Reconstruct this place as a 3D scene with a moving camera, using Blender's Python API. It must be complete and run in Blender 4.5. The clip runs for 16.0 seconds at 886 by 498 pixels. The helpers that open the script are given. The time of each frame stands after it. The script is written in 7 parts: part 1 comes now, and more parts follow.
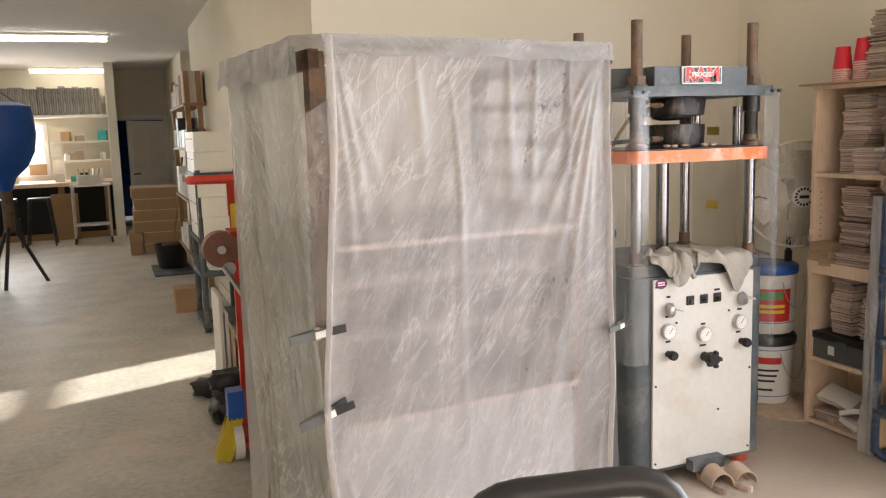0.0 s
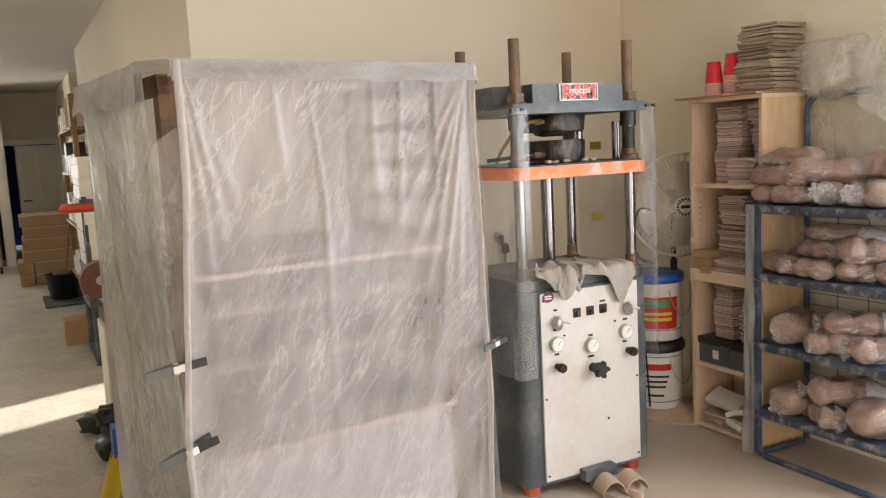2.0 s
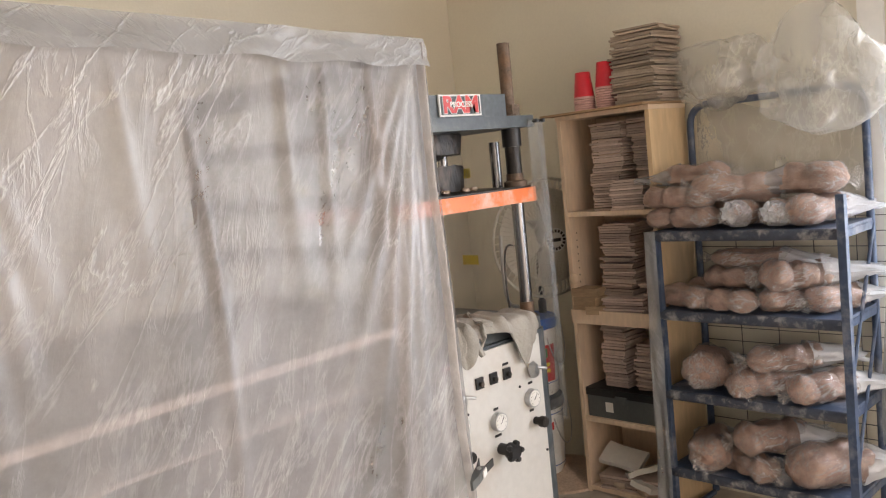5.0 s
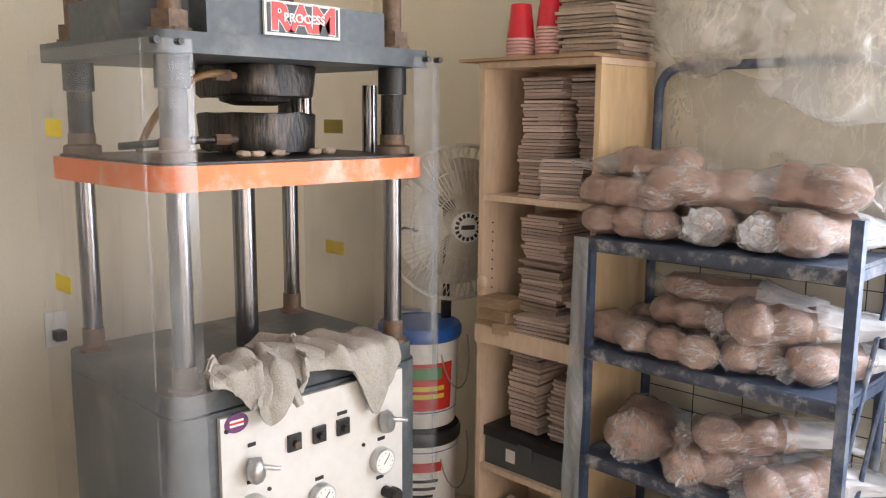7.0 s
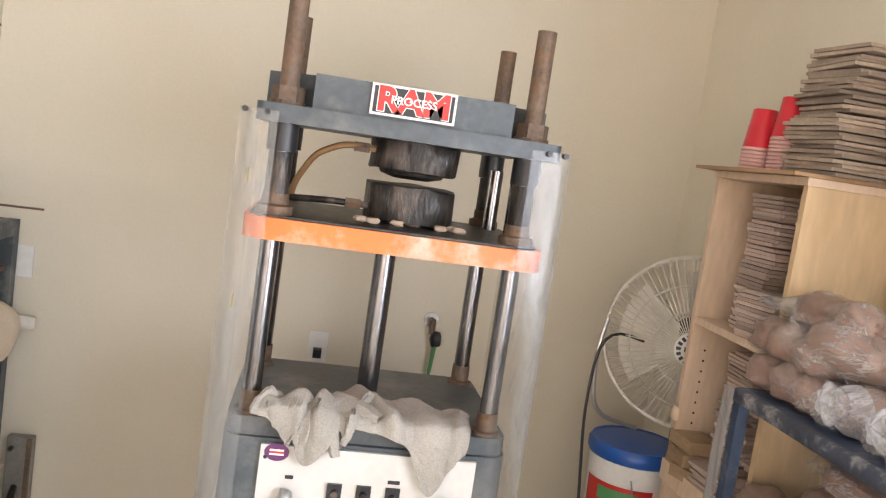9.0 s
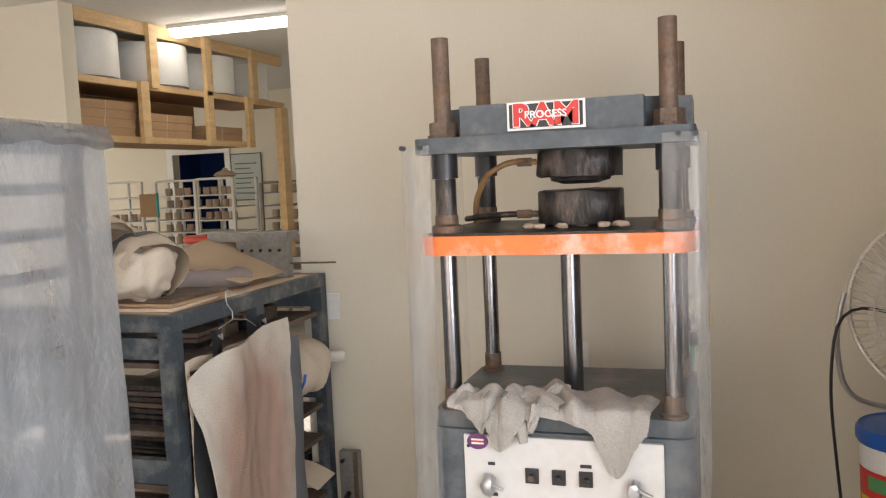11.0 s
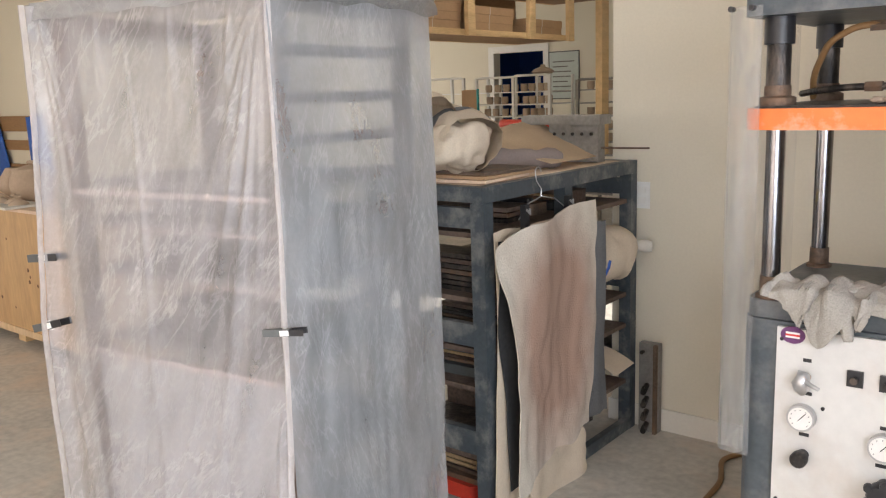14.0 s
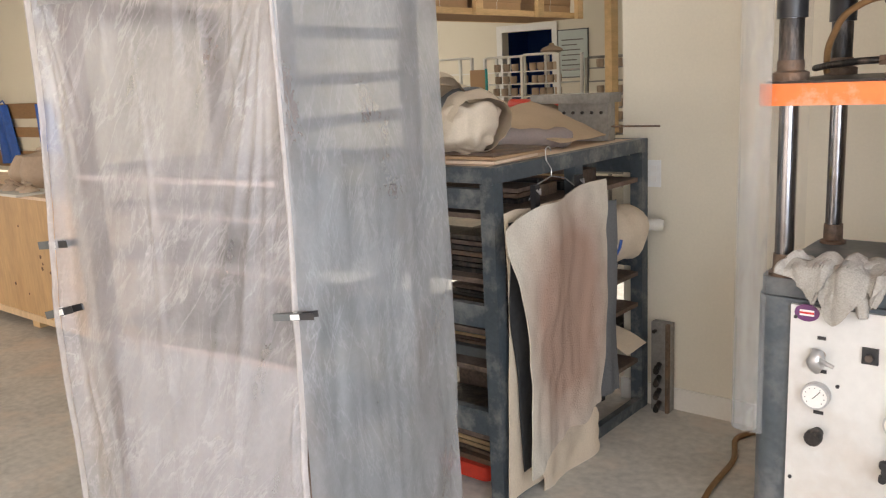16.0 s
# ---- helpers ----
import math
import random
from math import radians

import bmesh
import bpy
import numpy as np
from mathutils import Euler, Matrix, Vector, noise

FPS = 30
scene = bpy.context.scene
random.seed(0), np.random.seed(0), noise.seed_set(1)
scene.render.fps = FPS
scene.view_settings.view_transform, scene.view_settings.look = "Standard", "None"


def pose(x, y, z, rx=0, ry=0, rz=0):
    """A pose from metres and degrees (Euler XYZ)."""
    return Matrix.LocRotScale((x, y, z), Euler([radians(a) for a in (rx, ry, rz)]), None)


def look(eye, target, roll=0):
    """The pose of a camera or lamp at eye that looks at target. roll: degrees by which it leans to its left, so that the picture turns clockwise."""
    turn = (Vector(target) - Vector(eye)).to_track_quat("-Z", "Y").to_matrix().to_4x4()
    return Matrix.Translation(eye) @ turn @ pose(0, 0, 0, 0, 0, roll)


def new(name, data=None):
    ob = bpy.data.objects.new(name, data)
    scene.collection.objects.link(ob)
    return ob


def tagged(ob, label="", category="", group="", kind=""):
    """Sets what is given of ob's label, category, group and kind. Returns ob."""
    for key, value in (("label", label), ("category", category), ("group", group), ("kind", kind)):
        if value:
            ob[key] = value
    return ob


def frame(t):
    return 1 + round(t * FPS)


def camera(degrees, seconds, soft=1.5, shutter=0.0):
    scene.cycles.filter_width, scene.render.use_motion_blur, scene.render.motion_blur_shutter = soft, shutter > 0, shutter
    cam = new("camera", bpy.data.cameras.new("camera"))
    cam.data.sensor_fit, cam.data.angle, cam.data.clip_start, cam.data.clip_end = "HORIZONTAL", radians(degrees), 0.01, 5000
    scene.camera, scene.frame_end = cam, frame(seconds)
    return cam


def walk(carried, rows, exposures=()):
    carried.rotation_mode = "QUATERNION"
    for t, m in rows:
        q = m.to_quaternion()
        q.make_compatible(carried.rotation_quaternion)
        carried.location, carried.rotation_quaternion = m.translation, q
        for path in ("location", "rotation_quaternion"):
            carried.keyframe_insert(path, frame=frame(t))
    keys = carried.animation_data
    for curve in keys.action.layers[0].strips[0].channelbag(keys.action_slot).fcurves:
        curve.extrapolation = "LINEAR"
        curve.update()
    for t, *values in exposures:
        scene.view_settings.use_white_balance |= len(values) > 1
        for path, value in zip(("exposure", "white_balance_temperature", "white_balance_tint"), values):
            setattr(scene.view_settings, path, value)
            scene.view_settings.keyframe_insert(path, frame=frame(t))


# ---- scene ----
cam = camera(55.9, 16.0, soft=1.2)
PATH = [
    (0, (1.652, 1.635, 1.565), (2.380, 3.477, 1.287), -1.71),
    (0.5, (1.685, 1.630, 1.571), (2.459, 3.455, 1.305), -2.10),
    (1, (1.723, 1.622, 1.573), (2.547, 3.426, 1.313), -2.48),
    (1.5, (1.757, 1.603, 1.581), (2.629, 3.385, 1.327), -2.81),
    (2, (1.772, 1.605, 1.576), (2.687, 3.366, 1.327), -2.99),
    (2.5, (1.780, 1.608, 1.576), (2.731, 3.349, 1.327), -3.05),
    (3, (1.778, 1.662, 1.572), (2.761, 3.387, 1.328), -3.26),
    (3.5, (1.755, 1.856, 1.577), (2.781, 3.555, 1.329), -3.67),
    (4, (1.779, 2.080, 1.595), (2.947, 3.688, 1.371), -4.23),
    (4.5, (1.881, 2.286, 1.583), (3.142, 3.825, 1.381), -4.77),
    (5, (1.911, 2.563, 1.567), (3.299, 3.989, 1.372), -5.84),
    (5.2, (1.957, 2.664, 1.567), (3.412, 4.021, 1.369), -6.18),
    (7.3, (3.029, 3.003, 1.564), (4.407, 4.415, 1.233), 1.93),
    (7.5, (3.133, 2.989, 1.580), (4.479, 4.428, 1.241), 3.00),
    (8, (3.379, 2.843, 1.584), (4.447, 4.497, 1.233), 3.72),
    (8.5, (3.626, 2.687, 1.601), (4.251, 4.562, 1.296), 6.43),
    (9, (3.807, 2.565, 1.652), (4.119, 4.529, 1.440), 8.41),
    (9.2, (3.874, 2.502, 1.654), (4.053, 4.484, 1.450), 7.54),
    (11.3, (4.421, 2.397, 1.623), (3.707, 4.259, 1.463), -2.90),
    (11.5, (4.394, 2.417, 1.624), (3.605, 4.249, 1.473), -2.75),
    (12, (4.338, 2.458, 1.597), (3.349, 4.189, 1.442), -1.28),
    (12.5, (4.378, 2.447, 1.582), (3.243, 4.079, 1.362), -0.82),
    (13, (4.376, 2.439, 1.554), (3.169, 4.007, 1.260), -0.85),
    (13.5, (4.389, 2.448, 1.531), (3.155, 3.984, 1.189), -1.33),
    (14, (4.392, 2.426, 1.521), (3.148, 3.949, 1.157), -1.95),
    (14.5, (4.397, 2.431, 1.521), (3.147, 3.945, 1.143), -2.34),
    (15, (4.399, 2.437, 1.522), (3.145, 3.945, 1.133), -2.61),
    (15.5, (4.397, 2.438, 1.521), (3.141, 3.942, 1.123), -2.77),
    (16, (4.386, 2.435, 1.520), (3.126, 3.935, 1.113), -2.85),
]
walk(cam, [(t, look(eye, target, roll)) for t, eye, target, roll in PATH], [(0.0, 2.04, 6750, 10), (3.5, 1.96, 6800, 10), (5.2, 1.86, 6700, 10), (7.3, 2.3, 6350, 10), (8.0, 2.32, 6200, 10), (8.5, 2.46, 6450, 10), (9.0, 2.4, 6500, 10), (11.5, 2.02, 6420, 10), (13.0, 2.04, 6350, 10), (16.0, 2.1, 6500, 10)])

# ---- world, sun, window light, fill lamps ----
world = bpy.data.worlds.new("world")
scene.world = world
world.use_nodes = True
wn = world.node_tree
sky = wn.nodes.new("ShaderNodeTexSky")
sky.sky_type = "NISHITA"
sky.sun_disc = False
SUN_EL, SUN_DIR = 15.0, (0.942, 0.335)
sky.sun_elevation = radians(SUN_EL)
sky.sun_rotation = math.atan2(-SUN_DIR[0], -SUN_DIR[1])
wn.nodes["Background"].inputs["Strength"].default_value = 0.05
wn.links.new(sky.outputs[0], wn.nodes["Background"].inputs["Color"])
sun = new("sun", bpy.data.lights.new("sun", "SUN"))
sun.data.energy, sun.data.angle, sun.data.color = 5.0, radians(0.5), (1.0, 0.95, 0.88)
drop = math.tan(radians(SUN_EL))
sun.matrix_world = look((0, 0, 0), (SUN_DIR[0], SUN_DIR[1], -drop))


def area_light(name, eye, target, sx, sy, power, color):
    lamp = new(name, bpy.data.lights.new(name, "AREA"))
    lamp.data.shape, lamp.data.size, lamp.data.size_y = "RECTANGLE", sx, sy
    lamp.data.energy, lamp.data.color = power, color
    lamp.matrix_world = look(eye, target)
    return lamp


area_light("south_door_daylight", (2.5, -1.86, 1.35), (2.9, 3.0, 1.2), 4.8, 2.3, 29, (1.0, 0.81, 0.7))
area_light("east_window_daylight", (5.25, 2.1, 1.45), (2.0, 2.1, 1.0), 2.9, 1.25, 29, (0.86, 0.9, 1.0))
area_light("far_window_daylight", (-0.3, 17.95, 1.45), (0.6, 8.0, 0.6), 1.3, 1.0, 18, (0.95, 0.96, 1.0))
# Added fill lamp for the back room; the wall behind it has no window.
area_light("back_room_fill_light", (-6.45, 9.6, 1.5), (0.0, 9.8, 1.0), 3.6, 1.5, 22, (1.0, 0.92, 0.84))
# Added fill lamp before solid wall, brightens the floor and west-facing sides.
area_light("west_fill_light", (-6.45, 1.2, 1.5), (0.0, 2.6, 0.6), 3.0, 1.4, 36, (1.0, 0.92, 0.86))


# ---- materials ----
def mat(name, color, rough=0.6, metal=0.0, var=0.15, scale=6.0, fine=60.0, bump=0.15, stain=None, stain_amt=0.0, stain_scale=3.0, stretch=(1, 1, 1), spec=0.5, island=0.0, rnd=0.0):
    m = bpy.data.materials.new(name)
    m.use_nodes = True
    t = m.node_tree
    n, l = t.nodes, t.links
    b = n["Principled BSDF"]
    b.inputs["Roughness"].default_value = rough
    b.inputs["Metallic"].default_value = metal
    b.inputs["Specular IOR Level"].default_value = spec
    tc = n.new("ShaderNodeTexCoord")
    mp = n.new("ShaderNodeMapping")
    mp.inputs["Scale"].default_value = stretch
    l.new(tc.outputs["Object"], mp.inputs["Vector"])
    big = n.new("ShaderNodeTexNoise")
    big.inputs["Scale"].default_value, big.inputs["Detail"].default_value = scale, 4
    l.new(mp.outputs[0], big.inputs["Vector"])
    small = n.new("ShaderNodeTexNoise")
    small.inputs["Scale"].default_value, small.inputs["Detail"].default_value = fine, 3
    l.new(mp.outputs[0], small.inputs["Vector"])
    add = n.new("ShaderNodeMath")
    add.operation = "ADD"
    l.new(big.outputs[0], add.inputs[0])
    l.new(small.outputs[0], add.inputs[1])
    ramp = n.new("ShaderNodeMapRange")
    ramp.inputs["From Min"].default_value, ramp.inputs["From Max"].default_value = 0.7, 1.3
    ramp.inputs["To Min"].default_value, ramp.inputs["To Max"].default_value = 1 - var, 1 + var
    l.new(add.outputs[0], ramp.inputs["Value"])
    hsv = n.new("ShaderNodeHueSaturation")
    hsv.inputs["Color"].default_value = (*color, 1)
    last = ramp.outputs[0]
    if rnd or island:
        src = n.new("ShaderNodeObjectInfo").outputs["Random"] if rnd else n.new("ShaderNodeNewGeometry").outputs["Random Per Island"]
        amt = rnd or island
        mr = n.new("ShaderNodeMapRange")
        mr.inputs["To Min"].default_value, mr.inputs["To Max"].default_value = 1 - amt, 1 + amt
        l.new(src, mr.inputs["Value"])
        mul = n.new("ShaderNodeMath")
        mul.operation = "MULTIPLY"
        l.new(last, mul.inputs[0])
        l.new(mr.outputs[0], mul.inputs[1])
        last = mul.outputs[0]
    l.new(last, hsv.inputs["Value"])
    col = hsv.outputs[0]
    if stain:
        sn = n.new("ShaderNodeTexNoise")
        sn.inputs["Scale"].default_value, sn.inputs["Detail"].default_value, sn.inputs["Roughness"].default_value = stain_scale, 6, 0.65
        l.new(mp.outputs[0], sn.inputs["Vector"])
        sr = n.new("ShaderNodeMapRange")
        sr.inputs["From Min"].default_value, sr.inputs["From Max"].default_value = 0.5, 0.68
        sr.inputs["To Max"].default_value = stain_amt
        l.new(sn.outputs[0], sr.inputs["Value"])
        mix = n.new("ShaderNodeMix")
        mix.data_type = "RGBA"
        l.new(sr.outputs[0], mix.inputs[0])
        l.new(col, mix.inputs[6])
        mix.inputs[7].default_value = (*stain, 1)
        col = mix.outputs[2]
    l.new(col, b.inputs["Base Color"])
    if bump:
        bp = n.new("ShaderNodeBump")
        bp.inputs["Strength"].default_value, bp.inputs["Distance"].default_value = bump, 0.01
        l.new(add.outputs[0], bp.inputs["Height"])
        l.new(bp.outputs[0], b.inputs["Normal"])
    return m


def film(name, color, clear, rough, streak=(7, 7, 1.6), spread=0.25, glow=0.35, crease=0.5, lean=0.0, feather=0.3, long=(14, 14, 1.0), wispy=2.6, stroke=0.16, relief=0.6):
    """Clear or milky plastic sheet: part open, part milky, with soft feathering and long creases."""
    m = bpy.data.materials.new(name)
    m.use_nodes = True
    n, l = m.node_tree.nodes, m.node_tree.links
    b = n["Principled BSDF"]
    b.inputs["Base Color"].default_value = (*color, 1)
    b.inputs["Roughness"].default_value = rough
    tc = n.new("ShaderNodeTexCoord")
    maps = []
    for sc, turn in ((streak, lean * 0.6), (long, lean)):
        mp = n.new("ShaderNodeMapping")
        mp.vector_type = "TEXTURE"
        mp.inputs["Scale"].default_value = [1 / c for c in sc]
        mp.inputs["Rotation"].default_value = (0, radians(turn), 0)
        l.new(tc.outputs["Object"], mp.inputs["Vector"])
        maps.append(mp.outputs[0])

    def tex(vec, scale, detail, dist=0.0, rough_=0.6):
        t = n.new("ShaderNodeTexNoise")
        t.inputs["Scale"].default_value, t.inputs["Detail"].default_value = scale, detail
        t.inputs["Roughness"].default_value, t.inputs["Distortion"].default_value = rough_, dist
        l.new(vec, t.inputs["Vector"])
        return t.outputs[0]

    def rng(src, f0, f1, t0, t1):
        q = n.new("ShaderNodeMapRange")
        for key, v in (("From Min", f0), ("From Max", f1), ("To Min", t0), ("To Max", t1)):
            q.inputs[key].default_value = v
        l.new(src, q.inputs["Value"])
        return q.outputs[0]

    def op(kind, x, y=None):
        q = n.new("ShaderNodeMath")
        q.operation = kind
        for i, v in enumerate((x, y)):
            if v is None:
                continue
            if isinstance(v, (int, float)):
                q.inputs[i].default_value = v
            else:
                l.new(v, q.inputs[i])
        return q.outputs[0]

    def ridge(src, width):
        return rng(op("ABSOLUTE", op("SUBTRACT", src, 0.5)), 0.0, width, 1.0, 0.0)

    wisp = n.new("ShaderNodeMapping")
    wisp.vector_type = "TEXTURE"
    wisp.inputs["Scale"].default_value = [1 / (c * wispy) for c in streak]
    wisp.inputs["Rotation"].default_value = (0, radians(lean * 0.8), 0)
    l.new(tc.outputs["Object"], wisp.inputs["Vector"])
    # Milky strokes paint the crumpled film's wispy highlights into its opacity.
    strokes = op("MULTIPLY", ridge(tex(wisp.outputs[0], 1.0, 3, 0.5), 0.055), rng(tex(maps[0], 1.3, 4), 0.42, 0.66, 0.15, 1.0))
    big = tex(maps[0], 0.55, 3)
    fine = tex(maps[0], 3.6, 9, 0.25, 0.72)
    lines = op("MULTIPLY", ridge(tex(maps[1], 0.8, 2), 0.03), rng(tex(maps[0], 0.8, 2), 0.48, 0.62, 0.0, 1.0))
    bp = n.new("ShaderNodeBump")
    bp.inputs["Strength"].default_value, bp.inputs["Distance"].default_value = relief, 0.012
    l.new(op("ADD", op("ADD", fine, op("MULTIPLY", strokes, 0.35)), op("MULTIPLY", lines, 0.3)), bp.inputs["Height"])
    l.new(bp.outputs[0], b.inputs["Normal"])
    tl = n.new("ShaderNodeBsdfTranslucent")
    tl.inputs["Color"].default_value = (*color, 1)
    milk = n.new("ShaderNodeMixShader")
    milk.inputs[0].default_value = glow
    l.new(b.outputs[0], milk.inputs[1])
    l.new(tl.outputs[0], milk.inputs[2])
    tr = n.new("ShaderNodeBsdfTransparent")
    open_ = op("ADD", rng(big, 0.36, 0.64, clear + spread, clear - spread), rng(fine, 0.36, 0.64, feather, -feather))
    open_ = op("SUBTRACT", open_, op("ADD", op("MULTIPLY", lines, crease), op("MULTIPLY", strokes, stroke)))
    cl = n.new("ShaderNodeClamp")
    cl.inputs["Max"].default_value = 0.97
    l.new(open_, cl.inputs[0])
    mix = n.new("ShaderNodeMixShader")
    l.new(cl.outputs[0], mix.inputs[0])
    l.new(milk.outputs[0], mix.inputs[1])
    l.new(tr.outputs[0], mix.inputs[2])
    l.new(mix.outputs[0], n["Material Output"].inputs["Surface"])
    return m


def crinkled(name, color, clear, rough, glow=0.2, leans=((38, 0.2), (-10, 0.1)), axis=1, cloud=0.07, drape=0.1, grain=0.05, relief=0.35, gloss=0.0, size=1.0):
    """Thin plastic sheeting: an even milky haze with soft drape bands, patches of short feathery creases and a glossy skin."""
    m = bpy.data.materials.new(name)
    m.use_nodes = True
    n, l = m.node_tree.nodes, m.node_tree.links
    b = n["Principled BSDF"]
    b.inputs["Base Color"].default_value = (*color, 1)
    b.inputs["Roughness"].default_value = rough
    tc = n.new("ShaderNodeTexCoord")

    def tex(scale, detail, turn=0.0, stretch=(1, 1, 1), dist=0.0, rough_=0.55):
        mp = n.new("ShaderNodeMapping")
        mp.vector_type = "TEXTURE"
        mp.inputs["Scale"].default_value = [1 / (c * scale) for c in stretch]
        rot = [0.0, 0.0, 0.0]
        rot[axis] = radians(turn)
        mp.inputs["Rotation"].default_value = rot
        l.new(tc.outputs["Object"], mp.inputs["Vector"])
        q = n.new("ShaderNodeTexNoise")
        q.inputs["Scale"].default_value, q.inputs["Detail"].default_value = 1.0, detail
        q.inputs["Roughness"].default_value, q.inputs["Distortion"].default_value = rough_, dist
        l.new(mp.outputs[0], q.inputs["Vector"])
        return q.outputs[0]

    def rng(src, f0, f1, t0, t1):
        q = n.new("ShaderNodeMapRange")
        for key, v in (("From Min", f0), ("From Max", f1), ("To Min", t0), ("To Max", t1)):
            q.inputs[key].default_value = v
        l.new(src, q.inputs["Value"])
        return q.outputs[0]

    def op(kind, x, y):
        q = n.new("ShaderNodeMath")
        q.operation = kind
        for i, v in enumerate((x, y)):
            if isinstance(v, (int, float)):
                q.inputs[i].default_value = v
            else:
                l.new(v, q.inputs[i])
        return q.outputs[0]

    grainy = tex(75 * size, 4, rough_=0.7)
    milky = op("ADD", rng(tex(2.4 * size, 3), 0.35, 0.65, -cloud, cloud), rng(grainy, 0.35, 0.65, -grain, grain))
    height = op("MULTIPLY", grainy, 0.06)
    for k, (turn, amount) in enumerate(leans):
        long = tex(9 * size, 2, turn * 0.8, (1, 1, 0.12))
        milky = op("ADD", milky, rng(long, 0.35, 0.65, -drape / len(leans), drape / len(leans)))
        feather = tex((19 + 9 * k) * size, 5, turn, (1, 1, 0.24), 0.35, 0.6)
        # Thin ridges whiten the creases, their highlights painted into the haze.
        ridge = rng(op("ABSOLUTE", op("SUBTRACT", feather, 0.5), 0.0), 0.0, 0.036, 1.0, 0.0)
        patch = rng(tex((3.2 + k) * size, 3, turn + 20), 0.44, 0.64, 0.12, 1.0)
        ridge = op("MULTIPLY", ridge, patch)
        milky = op("ADD", milky, op("MULTIPLY", ridge, amount))
        height = op("ADD", height, op("ADD", op("MULTIPLY", ridge, 0.5), op("MULTIPLY", feather, 0.6)))
        height = op("ADD", height, op("MULTIPLY", long, 0.8))
    bp = n.new("ShaderNodeBump")
    bp.inputs["Strength"].default_value, bp.inputs["Distance"].default_value = relief, 0.012
    l.new(height, bp.inputs["Height"])
    l.new(bp.outputs[0], b.inputs["Normal"])
    tl, tr, milk, mix = n.new("ShaderNodeBsdfTranslucent"), n.new("ShaderNodeBsdfTransparent"), n.new("ShaderNodeMixShader"), n.new("ShaderNodeMixShader")
    tl.inputs["Color"].default_value = (*color, 1)
    milk.inputs[0].default_value = glow
    l.new(b.outputs[0], milk.inputs[1])
    l.new(tl.outputs[0], milk.inputs[2])
    cl = n.new("ShaderNodeClamp")
    cl.inputs["Min"].default_value, cl.inputs["Max"].default_value = 0.03, 0.97
    l.new(op("SUBTRACT", clear, milky), cl.inputs[0])
    l.new(cl.outputs[0], mix.inputs[0])
    l.new(milk.outputs[0], mix.inputs[1])
    l.new(tr.outputs[0], mix.inputs[2])
    out = mix.outputs[0]
    if gloss:
        gl, skin = n.new("ShaderNodeBsdfGlossy"), n.new("ShaderNodeMixShader")
        gl.inputs["Roughness"].default_value = rough
        l.new(bp.outputs[0], gl.inputs["Normal"])
        skin.inputs[0].default_value = gloss
        l.new(out, skin.inputs[1])
        l.new(gl.outputs[0], skin.inputs[2])
        out = skin.outputs[0]
    l.new(out, n["Material Output"].inputs["Surface"])
    return m


def glow(name, color, strength):
    m = bpy.data.materials.new(name)
    m.use_nodes = True
    b = m.node_tree.nodes["Principled BSDF"]
    b.inputs["Base Color"].default_value = (*color, 1)
    b.inputs["Emission Color"].default_value = (*color, 1)
    b.inputs["Emission Strength"].default_value = strength
    return m


def glass(name, rough=0.02):
    m = bpy.data.materials.new(name)
    m.use_nodes = True
    n, l = m.node_tree.nodes, m.node_tree.links
    g, tr, mix, fr = n.new("ShaderNodeBsdfGlossy"), n.new("ShaderNodeBsdfTransparent"), n.new("ShaderNodeMixShader"), n.new("ShaderNodeFresnel")
    g.inputs["Roughness"].default_value = rough
    tr.inputs["Color"].default_value = (0.94, 0.96, 0.96, 1)
    l.new(fr.outputs[0], mix.inputs[0])
    l.new(tr.outputs[0], mix.inputs[1])
    l.new(g.outputs[0], mix.inputs[2])
    l.new(mix.outputs[0], n["Material Output"].inputs["Surface"])
    return m


M_WALL = mat("cream_wall_paint", (0.74, 0.69, 0.57), 0.75, var=0.03, scale=1.2, fine=90, bump=0.06, stain=(0.6, 0.52, 0.4), stain_amt=0.18, stain_scale=0.9)
M_WALLW = mat("white_wall_paint", (0.78, 0.75, 0.68), 0.75, var=0.03, scale=1.5, fine=80, bump=0.05)
M_CEIL = mat("white_ceiling", (0.78, 0.77, 0.74), 0.85, var=0.03, scale=1.0, fine=120, bump=0.08)
M_TRIM = mat("white_trim", (0.8, 0.79, 0.76), 0.45, var=0.04, fine=30, bump=0.04)
M_FLOOR = mat("dusty_concrete", (0.5, 0.475, 0.425), 0.52, var=0.22, scale=2.2, fine=26, bump=0.12, stain=(0.66, 0.55, 0.45), stain_amt=0.8, stain_scale=2.1)
M_GREY = mat("blue_grey_machine_paint", (0.075, 0.09, 0.1), 0.45, var=0.2, scale=5, fine=50, bump=0.06, stain=(0.36, 0.33, 0.3), stain_amt=0.35, stain_scale=5)
M_TABLE = mat("slate_grey_steel_paint", (0.054, 0.068, 0.078), 0.5, var=0.2, scale=6, fine=60, bump=0.08, stain=(0.42, 0.4, 0.36), stain_amt=0.45, stain_scale=7)
M_WHITE = mat("white_enamel_panel", (0.63, 0.615, 0.58), 0.4, var=0.05, scale=3, fine=40, bump=0.02, stain=(0.52, 0.42, 0.33), stain_amt=0.35, stain_scale=4)
M_ORANGE = mat("orange_paint", (0.85, 0.2, 0.045), 0.45, var=0.08, scale=6, fine=40, bump=0.05, stain=(0.75, 0.55, 0.45), stain_amt=0.75, stain_scale=9)
